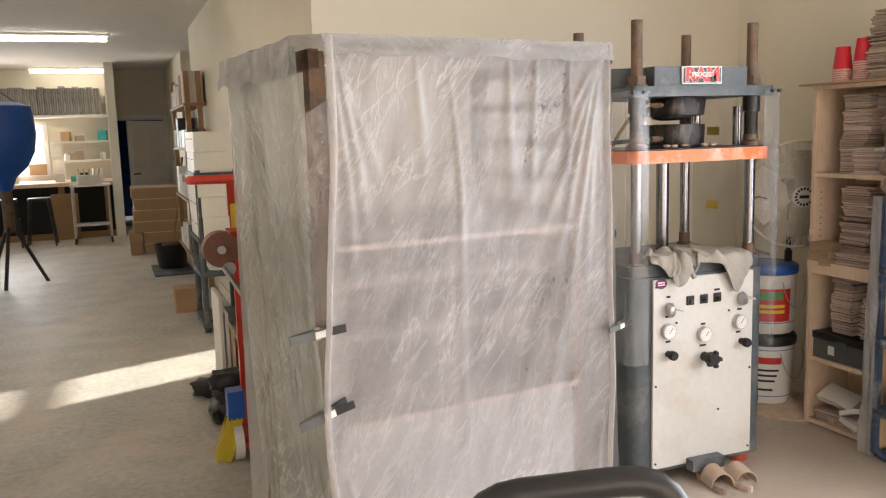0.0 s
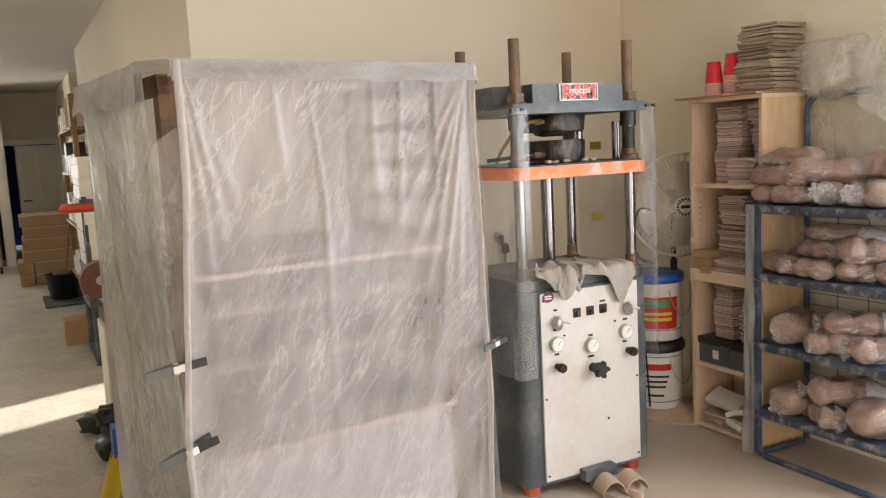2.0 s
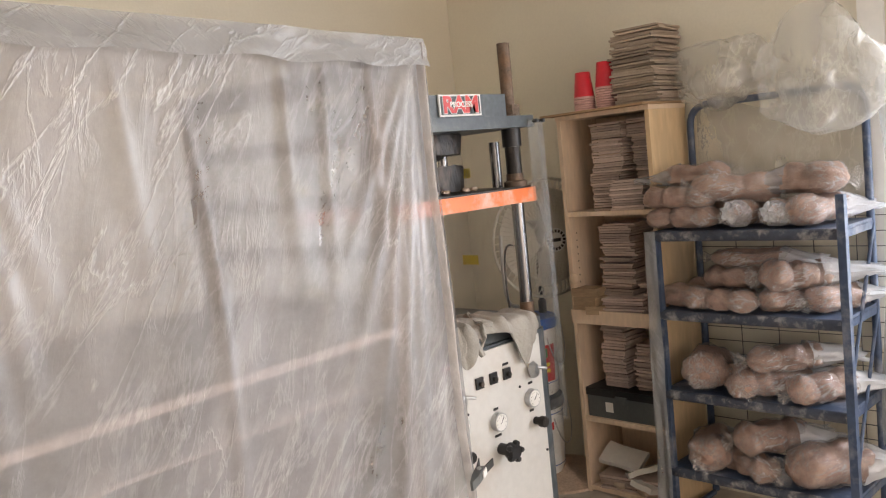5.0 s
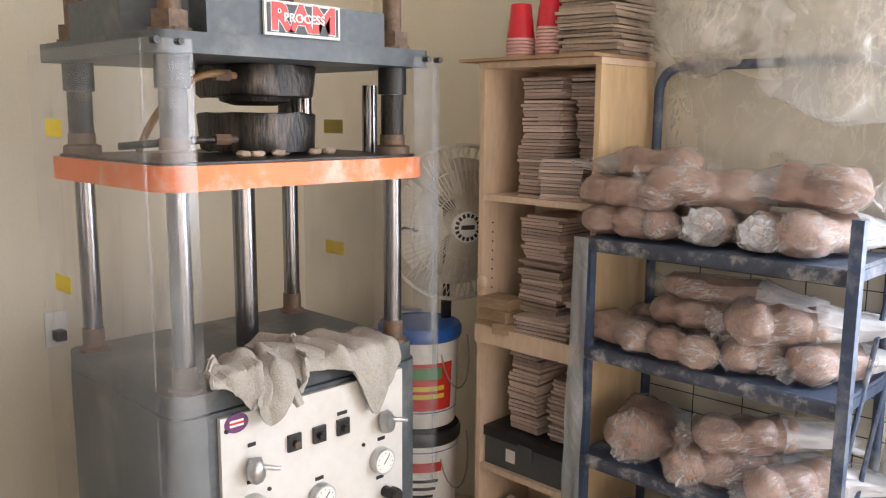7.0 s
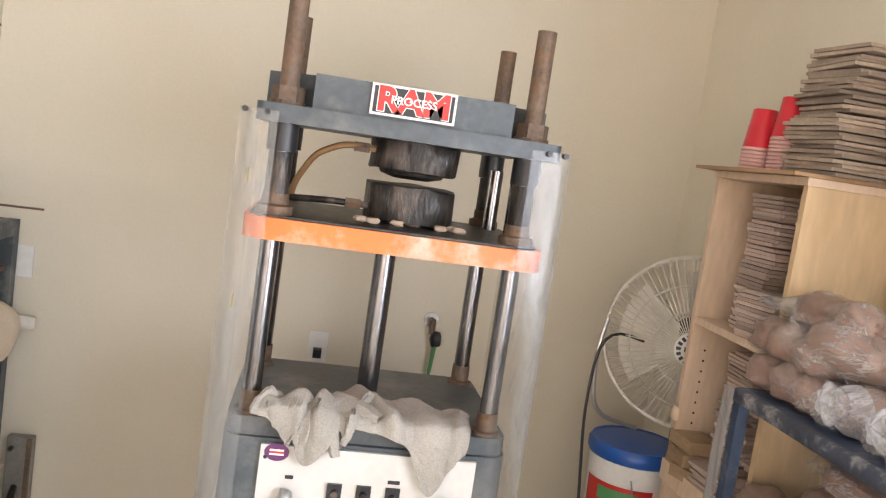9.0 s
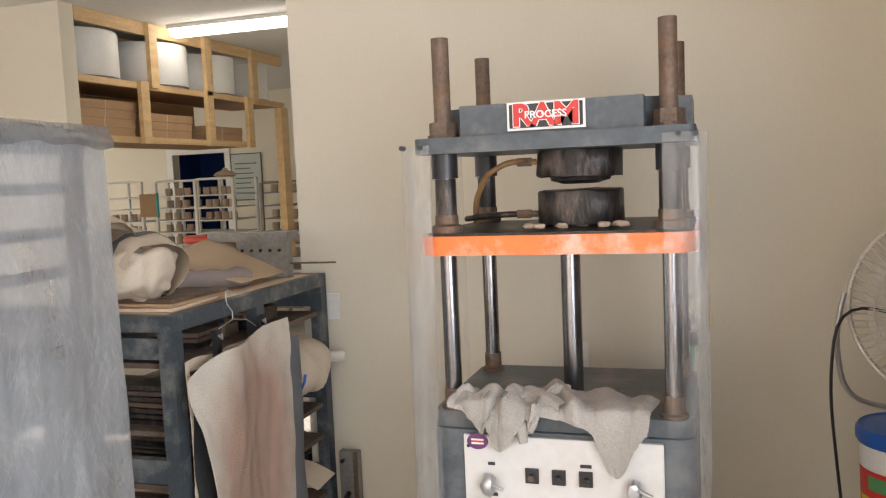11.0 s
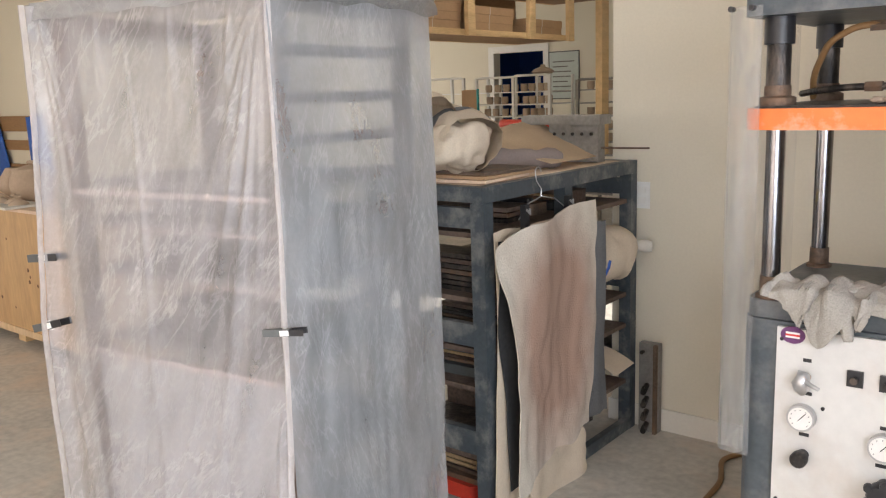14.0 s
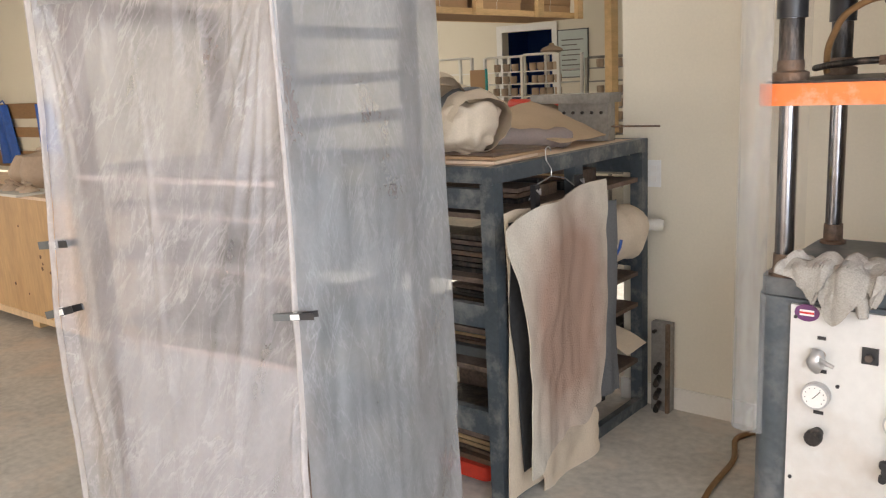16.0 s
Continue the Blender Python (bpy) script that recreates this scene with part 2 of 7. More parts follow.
M_CHROME = mat("polished_steel", (0.27, 0.27, 0.28), 0.22, metal=1.0, var=0.1, scale=4, fine=90, bump=0.02, stain=(0.12, 0.09, 0.07), stain_amt=0.5, stain_scale=7)
M_RUST = mat("rusty_steel", (0.15, 0.105, 0.075), 0.62, metal=0.35, var=0.35, scale=14, fine=90, bump=0.25, stain=(0.24, 0.13, 0.07), stain_amt=0.7, stain_scale=12)
M_DARK = mat("oily_black_iron", (0.025, 0.022, 0.02), 0.42, metal=0.3, var=0.4, scale=12, fine=60, bump=0.3, stain=(0.25, 0.19, 0.15), stain_amt=0.4, stain_scale=11, stretch=(2, 2, 0.7))
M_BLACK = mat("black_plastic", (0.02, 0.02, 0.022), 0.4, var=0.2, fine=60, bump=0.05)
M_RUBBER = mat("red_rubber", (0.45, 0.08, 0.04), 0.6, var=0.15)
M_ACRYL = film("scratched_acrylic", (0.7, 0.71, 0.7), 0.92, 0.08, streak=(3, 3, 1.5), spread=0.03, glow=0.3, crease=0.05, feather=0.02, stroke=0.03)
# Haze and upright streaks put the guard's bright reflections into the flange colour.
M_ACEDGE = crinkled("sheen_streaked_acrylic", (0.44, 0.46, 0.47), 0.84, 0.14, 0.3, ((4, 0.14), (-3, 0.1)), cloud=0.08, drape=0.2, grain=0.0, relief=0.05, gloss=0.015)
M_SHEET = crinkled("milky_plastic_sheet", (0.57, 0.55, 0.56), 0.53, 0.28, 0.15, ((40, 0.24), (18, 0.14)), cloud=0.06, drape=0.14, grain=0.025, relief=0.34, gloss=0.015, size=0.85)
M_SHEETTOP = crinkled("dusty_plastic_sheet", (0.5, 0.48, 0.455), 0.3, 0.4, 0.3, ((40, 0.1), (-40, 0.1)), axis=2, grain=0.03)
M_SHEETSIDE = crinkled("thin_plastic_sheet", (0.47, 0.485, 0.5), 0.47, 0.2, 0.15, ((-25, 0.16), (20, 0.12)), axis=0, cloud=0.09, drape=0.06, grain=0.02, relief=0.22, gloss=0.015, size=0.9)
M_SHEETLOW = crinkled("white_doubled_sheet", (0.74, 0.74, 0.77), 0.3, 0.3, 0.2, ((40, 0.1), (20, 0.08)), cloud=0.08)
M_SHEETCORNER = crinkled("clear_corner_sheet", (0.5, 0.48, 0.47), 0.74, 0.12, 0.2, ((30, 0.3), (-30, 0.25)), grain=0.02, relief=0.6, gloss=0.05)
M_BAG = crinkled("clear_bag_plastic", (0.84, 0.8, 0.78), 0.88, 0.1, 0.3, ((78, 0.38), (50, 0.22)), cloud=0.06, drape=0.08, grain=0.0, relief=0.6, gloss=0.07, size=1.0)
M_CLOUDBAG = crinkled("cloudy_bag_plastic", (0.8, 0.78, 0.73), 0.7, 0.2, 0.4, ((30, 0.16), (-25, 0.12)), cloud=0.1, drape=0.16, grain=0.0, relief=0.25, gloss=0.05, size=0.5)
M_PLY = mat("birch_plywood", (0.68, 0.5, 0.3), 0.55, var=0.14, scale=3, fine=24, bump=0.06, stretch=(1.5, 1.5, 0.35), stain=(0.5, 0.3, 0.13), stain_amt=0.4, stain_scale=2.5)
M_PINE = mat("pine_lumber", (0.68, 0.48, 0.25), 0.6, var=0.16, scale=3, fine=30, bump=0.08, stretch=(6, 0.7, 6), stain=(0.45, 0.26, 0.11), stain_amt=0.35, stain_scale=2)
M_DUSTWOOD = mat("dusty_shelf_wood", (0.7, 0.54, 0.39), 0.65, var=0.12, scale=4, fine=28, bump=0.06, stretch=(2, 2, 0.5), stain=(0.66, 0.5, 0.4), stain_amt=0.6, stain_scale=2.5)
M_BOARD = mat("dusty_clay_board", (0.46, 0.36, 0.305), 0.85, var=0.14, scale=10, fine=60, bump=0.12, rnd=0.28)
M_BOARDJ = mat("dusty_clay_boards", (0.43, 0.315, 0.25), 0.85, var=0.14, scale=10, fine=60, bump=0.12, island=0.22)
M_CLAY = mat("red_brown_clay", (0.31, 0.192, 0.146), 0.55, var=0.3, scale=14, fine=45, bump=0.5)
M_BLUE = mat("chalky_blue_steel", (0.045, 0.07, 0.125), 0.5, var=0.2, scale=7, fine=50, bump=0.08, stain=(0.35, 0.35, 0.37), stain_amt=0.55, stain_scale=8)
M_CARD = mat("brown_cardboard", (0.42, 0.27, 0.15), 0.85, var=0.08, scale=4, fine=60, bump=0.05)
M_CANVAS = mat("clay_stained_canvas", (0.6, 0.52, 0.4), 0.95, var=0.1, scale=5, fine=160, bump=0.25, stain=(0.42, 0.29, 0.22), stain_amt=0.6, stain_scale=2.5)
M_RAG = mat("grey_towel_cloth", (0.36, 0.335, 0.295), 0.95, var=0.18, scale=9, fine=220, bump=0.22)
M_RED = mat("red_cup_plastic", (0.62, 0.02, 0.035), 0.3, var=0.05, bump=0.0)
M_PINKRIM = mat("dusty_cup_rims", (0.7, 0.42, 0.38), 0.5, var=0.1)
M_WPLASTIC = mat("white_plastic", (0.8, 0.8, 0.78), 0.4, var=0.05, bump=0.03)
M_YELLOW = mat("yellow_sticker", (0.75, 0.6, 0.06), 0.6, var=0.05, bump=0.0)
M_REDPAINT = mat("red_machine_paint", (0.55, 0.04, 0.02), 0.4, var=0.12, bump=0.05, stain=(0.3, 0.06, 0.04), stain_amt=0.4)
M_BLUECLOTH = mat("blue_nylon_cloth", (0.01, 0.09, 0.42), 0.45, var=0.2, scale=4, fine=30, bump=0.2)
M_LAMP = glow("lit_tube_diffuser", (1.0, 0.93, 0.82), 2.9)
M_GLASS = glass("window_glass")
M_LABEL = mat("white_label", (0.8, 0.78, 0.74), 0.5, var=0.04, bump=0.0)
M_REDLBL = mat("red_label", (0.6, 0.035, 0.03), 0.4, var=0.05, bump=0.0)
M_GREENLBL = mat("green_label", (0.1, 0.3, 0.12), 0.4, var=0.05, bump=0.0)
M_BLUEP = mat("blue_plastic", (0.02, 0.1, 0.4), 0.35, var=0.05, bump=0.02)
M_GALV = mat("galvanised_wire", (0.5, 0.5, 0.5), 0.35, metal=0.8, var=0.1, bump=0.05)
M_POT = mat("dry_stoneware_clay", (0.5, 0.39, 0.29), 0.85, var=0.08, scale=8, fine=50, bump=0.08)
M_PAPER = mat("dull_paper", (0.7, 0.68, 0.62), 0.8, var=0.05, bump=0.02)
M_DKBLUE = mat("deep_blue_paint", (0.02, 0.075, 0.3), 0.7, var=0.1, bump=0.03)
M_GREYCLAY = mat("grey_greenware", (0.17, 0.16, 0.155), 0.85, var=0.15)
M_CLIPGREY = mat("clamp_grey_metal", (0.12, 0.13, 0.13), 0.4, metal=0.3, var=0.1, bump=0.0)
M_DUSTCLAY = mat("dried_clay", (0.55, 0.42, 0.32), 0.9, var=0.15, scale=20, fine=80, bump=0.3)
M_HOSE = mat("brown_hose_rubber", (0.24, 0.13, 0.05), 0.5, var=0.15)
M_NAVY = mat("sticker_print", (0.12, 0.03, 0.12), 0.4, var=0.1, bump=0.0)
M_SHEETLEFT = crinkled("glossy_plastic_sheet", (0.7, 0.72, 0.66), 0.42, 0.12, 0.25, ((50, 0.3), (-40, 0.25)), axis=0, grain=0.015, drape=0.02, relief=0.7, gloss=0.12, size=0.8)
M_FANWIRE = mat("pale_fan_wire", (0.6, 0.57, 0.5), 0.4, metal=0.2, var=0.1)
M_FANBLADE = mat("pale_fan_metal", (0.58, 0.55, 0.48), 0.45, metal=0.1, var=0.1)
M_BLUELIP = mat("worn_blue_steel", (0.05, 0.06, 0.085), 0.42, var=0.25, scale=9, fine=60, bump=0.1, stain=(0.5, 0.48, 0.46), stain_amt=0.65, stain_scale=18)
M_CANVASPALE = mat("cream_canvas", (0.66, 0.56, 0.43), 0.95, var=0.08, scale=5, fine=160, bump=0.25, stain=(0.5, 0.4, 0.3), stain_amt=0.35, stain_scale=3)
M_CANVASRED = mat("clay_rubbed_canvas", (0.62, 0.57, 0.48), 0.95, var=0.12, scale=5, fine=160, bump=0.25, stain=(0.5, 0.42, 0.34), stain_amt=0.5, stain_scale=4)


def rubbed(m, centre, size, color, amount):
    """A soft-edged worn patch with an uneven outline on a cloth."""
    n, l = m.node_tree.nodes, m.node_tree.links
    b = n["Principled BSDF"]
    src = b.inputs["Base Color"].links[0].from_socket
    tc, mp, no, gr, mr, mix = n.new("ShaderNodeTexCoord"), n.new("ShaderNodeMapping"), n.new("ShaderNodeTexNoise"), n.new("ShaderNodeTexGradient"), n.new("ShaderNodeMapRange"), n.new("ShaderNodeMix")
    mp.vector_type = "TEXTURE"
    mp.inputs["Location"].default_value, mp.inputs["Scale"].default_value = centre, size
    l.new(tc.outputs["Object"], mp.inputs["Vector"])
    no.inputs["Scale"].default_value, no.inputs["Detail"].default_value = 7, 4
    l.new(tc.outputs["Object"], no.inputs["Vector"])
    add = n.new("ShaderNodeVectorMath")
    add.operation = "MULTIPLY_ADD"
    l.new(no.outputs["Color"], add.inputs[0])
    add.inputs[1].default_value = (0.0, 0.3, 0.3)
    l.new(mp.outputs[0], add.inputs[2])
    sub = n.new("ShaderNodeVectorMath")
    sub.operation = "SUBTRACT"
    sub.inputs[1].default_value = (0.0, 0.15, 0.15)
    l.new(add.outputs[0], sub.inputs[0])
    gr.gradient_type = "SPHERICAL"
    l.new(sub.outputs[0], gr.inputs[0])
    mr.inputs["From Min"].default_value, mr.inputs["From Max"].default_value, mr.inputs["To Max"].default_value = 0.0, 0.5, amount
    l.new(gr.outputs["Fac"], mr.inputs["Value"])
    mix.data_type = "RGBA"
    l.new(mr.outputs[0], mix.inputs[0])
    l.new(src, mix.inputs[6])
    mix.inputs[7].default_value = (*color, 1)
    l.new(mix.outputs[2], b.inputs["Base Color"])


rubbed(M_CANVASRED, (2.8, 4.92, 0.66), (2.0, 0.34, 0.56), (0.34, 0.21, 0.155), 0.9)
rubbed(M_FLOOR, (4.55, 4.1, 0.0), (1.2, 1.1, 1.0), (0.5, 0.4, 0.31), 0.75)
M_TANCLOTH = mat("tan_canvas", (0.5, 0.37, 0.24), 0.95, var=0.08, scale=5, fine=160, bump=0.25)
M_GREYCLOTH = mat("grey_cloth", (0.17, 0.175, 0.18), 0.95, var=0.12, scale=6, fine=120, bump=0.3)
M_GREYBROWN = mat("grey_brown_mat", (0.26, 0.21, 0.19), 0.9, var=0.1, scale=6, fine=120, bump=0.2)
M_DKCLOTH = mat("black_felt", (0.035, 0.035, 0.035), 0.95, var=0.2, bump=0.1)
M_GALVDULL = mat("dull_galvanised_steel", (0.3, 0.29, 0.27), 0.5, metal=0.6, var=0.2, scale=8, bump=0.1)
M_PLYK = mat("knotty_plywood", (0.52, 0.33, 0.15), 0.6, var=0.14, scale=2.5, fine=24, bump=0.05, stretch=(2.0, 2.0, 0.4), stain=(0.4, 0.22, 0.09), stain_amt=0.45, stain_scale=2.2)
M_KNOT = mat("dark_knot", (0.14, 0.07, 0.03), 0.7, bump=0.0)
M_PINEDK = mat("brown_stained_pine", (0.3, 0.17, 0.075), 0.6, var=0.18, scale=3, fine=30, bump=0.06, stretch=(0.7, 0.7, 4))
M_TURQ = mat("turquoise_plastic", (0.05, 0.42, 0.42), 0.4, bump=0.0)
M_NOTICE = mat("pale_green_notice", (0.5, 0.56, 0.53), 0.6, var=0.05, bump=0.0)
M_WRAP = mat("shrink_wrapped_grey", (0.3, 0.29, 0.27), 0.2, var=0.35, scale=14, fine=40, bump=0.4, stretch=(1, 1, 0.4))
M_WINGLOW = glow("bright_daylight_pane", (0.85, 0.92, 1.0), 0.38)
M_WINCH = mat("brown_winch_paint", (0.18, 0.07, 0.045), 0.5, var=0.2)
M_RAIL = mat("pale_pink_rail", (0.56, 0.45, 0.41), 0.6, var=0.1)
M_MILKBAG = crinkled("milky_bag_plastic", (0.8, 0.82, 0.86), 0.5, 0.2, 0.35, ((80, 0.2), (60, 0.12)), cloud=0.15, drape=0.3, grain=0.0, relief=0.35, gloss=0.06, size=0.9)
M_SHEETEDGE = film("folded_sheet_edge", (0.68, 0.64, 0.62), 0.4, 0.3, streak=(9, 9, 3), spread=0.08, glow=0.3, crease=0.2, feather=0.08, stroke=0.15)
M_HEM = crinkled("grey_doubled_hem", (0.4, 0.4, 0.4), 0.2, 0.3, 0.2, ((60, 0.1), (-60, 0.1)), cloud=0.12, grain=0.03, relief=0.4)
# Darker grey hem, used along the rack's right side.
M_HEMDARK = crinkled("dark_grey_hem", (0.2, 0.2, 0.2), 0.3, 0.3, 0.2, ((60, 0.15), (-60, 0.12)), axis=0, cloud=0.2, grain=0.04, relief=0.4)
M_GROUND = mat("asphalt_yard", (0.06, 0.06, 0.06), 0.9, var=0.3, scale=0.5, fine=20, bump=0.2)
M_OUTWALL = mat("grey_block_screen", (0.4, 0.38, 0.35), 0.85, var=0.1, scale=1, fine=20, bump=0.2)


# ---- mesh helpers ----
def part(name, bm, material, parent=None, label="", smooth=False, bevel=0.0):
    if bevel:
        bmesh.ops.bevel(bm, geom=[e for e in bm.edges if e.calc_face_angle(0) > 0.6], offset=bevel, segments=2, affect="EDGES", clamp_overlap=True)
    me = bpy.data.meshes.new(name)
    bm.to_mesh(me)
    bm.free()
    if smooth:
        me.polygons.foreach_set("use_smooth", [True] * len(me.polygons))
        me.set_sharp_from_angle(angle=radians(50))
    me.materials.append(material)
    ob = new(name, me)
    ob.parent = parent
    if label:
        ob["label"] = label
    return ob


def thing(name, label, category, loc=(0, 0, 0), rz=0.0, group="", kind=""):
    ob = new(name)
    ob.empty_display_size = 0.1
    ob.matrix_basis = pose(*loc, 0, 0, rz)
    return tagged(ob, label, category, group, kind)


def B():
    return bmesh.new()


def box(bm, x0, y0, z0, x1, y1, z1):
    v = [bm.verts.new((x, y, z)) for z in (z0, z1) for x, y in ((x0, y0), (x1, y0), (x1, y1), (x0, y1))]
    for f in ((3, 2, 1, 0), (4, 5, 6, 7), (0, 1, 5, 4), (1, 2, 6, 5), (2, 3, 7, 6), (3, 0, 4, 7)):
        bm.faces.new([v[i] for i in f])
    return bm


def boxb(*a):
    return box(B(), *a)


def cyl(bm, p0, p1, r0, r1=None, seg=16, cap=True):
    p0, p1 = Vector(p0), Vector(p1)
    r1 = r0 if r1 is None else r1
    q = (p1 - p0).to_track_quat("Z", "Y")
    rings = []
    for p, r in ((p0, r0), (p1, r1)):
        rings.append([bm.verts.new(p + q @ Vector((r * math.cos(2 * math.pi * i / seg), r * math.sin(2 * math.pi * i / seg), 0))) for i in range(seg)])
    for i in range(seg):
        j = (i + 1) % seg
        bm.faces.new((rings[0][i], rings[0][j], rings[1][j], rings[1][i]))
    if cap:
        bm.faces.new(rings[0][::-1])
        bm.faces.new(rings[1])
    return bm


def tube(bm, pts, r, seg=8, closed=False, cap=True):
    pts = [Vector(p) for p in pts]
    n = len(pts)
    rings, last = [], None
    for i, p in enumerate(pts):
        a = pts[(i - 1) % n] if closed or i else p
        b = pts[(i + 1) % n] if closed or i < n - 1 else p
        d = (b - a).normalized()
        if last is None:
            u = d.orthogonal().normalized()
        else:
            u = (last - d * last.dot(d)).normalized()
        last = u
        w = d.cross(u)
        rr = r[i] if isinstance(r, (list, tuple)) else r
        rings.append([bm.verts.new(p + rr * (u * math.cos(2 * math.pi * k / seg) + w * math.sin(2 * math.pi * k / seg))) for k in range(seg)])
    for i in range(n if closed else n - 1):
        r0, r1 = rings[i], rings[(i + 1) % n]
        for k in range(seg):
            j = (k + 1) % seg
            bm.faces.new((r0[k], r0[j], r1[j], r1[k]))
    if cap and not closed:
        bm.faces.new(rings[0][::-1])
        bm.faces.new(rings[-1])
    return bm


def rounded(pts, rad, n=5):
    """A polyline with its inner corners rounded."""
    pts = [Vector(p) for p in pts]
    out = [pts[0]]
    for a, b, c in zip(pts, pts[1:], pts[2:]):
        p, q = b + (a - b).normalized() * rad, b + (c - b).normalized() * rad
        for i in range(n + 1):
            s = i / n
            out.append(p * (1 - s) ** 2 + b * 2 * s * (1 - s) + q * s * s)
    return out + [pts[-1]]


def lathe(bm, prof, center=(0, 0, 0), seg=24):
    c = Vector(center)
    rings = []
    for r, z in prof:
        rings.append([bm.verts.new(c + Vector((r * math.cos(2 * math.pi * i / seg), r * math.sin(2 * math.pi * i / seg), z))) for i in range(seg)])
    for a, b in zip(rings, rings[1:]):
        for i in range(seg):
            j = (i + 1) % seg
            bm.faces.new((a[i], a[j], b[j], b[i]))
    bm.faces.new(rings[0][::-1])
    bm.faces.new(rings[-1])
    return bm


def prism(bm, outline, z0, z1):
    lo = [bm.verts.new((x, y, z0)) for x, y in outline]
    hi = [bm.verts.new((x, y, z1)) for x, y in outline]
    n = len(outline)
    for i in range(n):
        j = (i + 1) % n
        bm.faces.new((lo[i], lo[j], hi[j], hi[i]))
    bm.faces.new(lo[::-1])
    bm.faces.new(hi)
    return bm


def round_rect(x0, y0, x1, y1, r, n=5):
    out = []
    for cx, cy, a in ((x1 - r, y0 + r, -90), (x1 - r, y1 - r, 0), (x0 + r, y1 - r, 90), (x0 + r, y0 + r, 180)):
        for i in range(n + 1):
            t = radians(a + 90 * i / n)
            out.append((cx + r * math.cos(t), cy + r * math.sin(t)))
    return out


def surface(bm, f, nu, nv, thick=0.0):
    """A cloth or sheet from f(u, v); with a thickness it gets a back and rims."""
    g = [[bm.verts.new(f(i / nu, j / nv)) for j in range(nv + 1)] for i in range(nu + 1)]
    for i in range(nu):
        for j in range(nv):
            bm.faces.new((g[i][j], g[i + 1][j], g[i + 1][j + 1], g[i][j + 1]))
    if thick:
        bm.normal_update()
        back = [[bm.verts.new(v.co - v.normal * thick) for v in row] for row in g]
        for i in range(nu):
            for j in range(nv):
                bm.faces.new((back[i][j], back[i][j + 1], back[i + 1][j + 1], back[i + 1][j]))
        rim = [(i, 0) for i in range(nu)] + [(nu, j) for j in range(nv)] + [(i, nv) for i in range(nu, 0, -1)] + [(0, j) for j in range(nv, 0, -1)]
        for (a, b), (c, d) in zip(rim, rim[1:] + rim[:1]):
            bm.faces.new((g[a][b], back[a][b], back[c][d], g[c][d]))
    return bm


def wob(x, y, z, s, a):
    return a * noise.noise(Vector((x * s, y * s, z * s)))


def lump(bm, p, size, amp=0.18, freq=3.0, seed=0.0, sub=3):
    """An uneven rounded body."""
    res = bmesh.ops.create_icosphere(bm, subdivisions=sub, radius=1.0)
    for v in res["verts"]:
        d = v.co.normalized()
        k = 1 + amp * noise.noise(d * freq + Vector((seed, seed * 1.7, -seed)))
        sq = Vector([math.copysign(abs(c) ** 0.75, c) for c in d])
        v.co = Vector(p) + Vector((sq.x * size[0] * k, sq.y * size[1] * k, sq.z * size[2] * k))
    return bm


def writing(text, size, m, parent, material, name="lettering", depth=0.0006, squash=1.0, bold=0.0):
    cu = bpy.data.curves.new(name, "FONT")
    cu.body, cu.size, cu.extrude, cu.offset = text, size, depth, bold
    cu.align_x, cu.align_y = "CENTER", "CENTER"
    tmp = bpy.data.objects.new(name, cu)
    me = bpy.data.meshes.new_from_object(tmp)
    bpy.data.objects.remove(tmp)
    me.materials.clear()
    me.materials.append(material)
    ob = new(name, me)
    ob.parent = parent
    ob.matrix_basis = m @ Matrix.Diagonal((squash, 1, 1, 1))
    return ob

# Dark tone also puts the shade under the table top into the boards.
M_SHADEBOARD = mat("dark_shaded_board", (0.11, 0.075, 0.055), 0.8, var=0.4, scale=9, fine=70, bump=0.3, stain=(0.3, 0.22, 0.17), stain_amt=0.35)


# ---- structure ----
H = 2.84
WY, EX, BX, AY, AX = 5.79, 5.27, 2.635, 6.85, 0.47


def wall(name, boxes, material=None, label="plain cream painted plaster wall"):
    bm = B()
    for b in boxes:
        box(bm, *b)
    return tagged(part(name, bm, material or M_WALL), label, "wall", kind="structure")


tagged(part("ground", boxb(-60, -60, -0.3, 60, 60, -0.12), M_GROUND), "dark asphalt yard outside the workshop", "ground", kind="structure")
tagged(part("floor", boxb(-6.75, -2.15, -0.12, 6.2, 18.2, 0.0), M_FLOOR), "dusty grey concrete workshop floor with pale clay stains", "floor", kind="structure")
tagged(part("ceiling", boxb(-6.75, -2.15, H, 6.2, 18.2, H + 0.15), M_CEIL), "flat white painted ceiling", "ceiling", kind="structure")
wall("wall_north", [(BX, WY, 0, EX, WY + 0.14, H)])
wall("wall_block_side", [(BX, WY + 0.14, 0, BX + 0.14, 12.0, H), (BX + 0.14, 11.86, 0, 4.2, 12.0, H), (4.2, 11.86, 0, 4.34, 14.5, H), (BX + 0.1, 14.5, 0, 4.34, 14.64, H), (BX + 0.1, 14.64, 0, BX + 0.24, 18.05, H)])
W0, W1, WZ0, WZ1 = 0.60, 3.60, 0.80, 2.12
wall("wall_east", [(EX, W1, 0, EX + 0.16, WY + 0.14, H), (EX, W0, 0, EX + 0.16, W1, WZ0), (EX, W0, WZ1, EX + 0.16, W1, H), (EX, -2.15, 0, EX + 0.16, W0, H)])
SX0, SX1, SZ1 = 0.05, 4.95, 2.5
wall("wall_south", [(-6.75, -2.15, 0, SX0, -2.0, H), (SX1, -2.15, 0, EX, -2.0, H), (SX0, -2.15, SZ1, SX1, -2.0, H), (SX0, -2.15, 0, SX1, -2.0, 0.2)])
G0, G1 = 4.14, 4.79
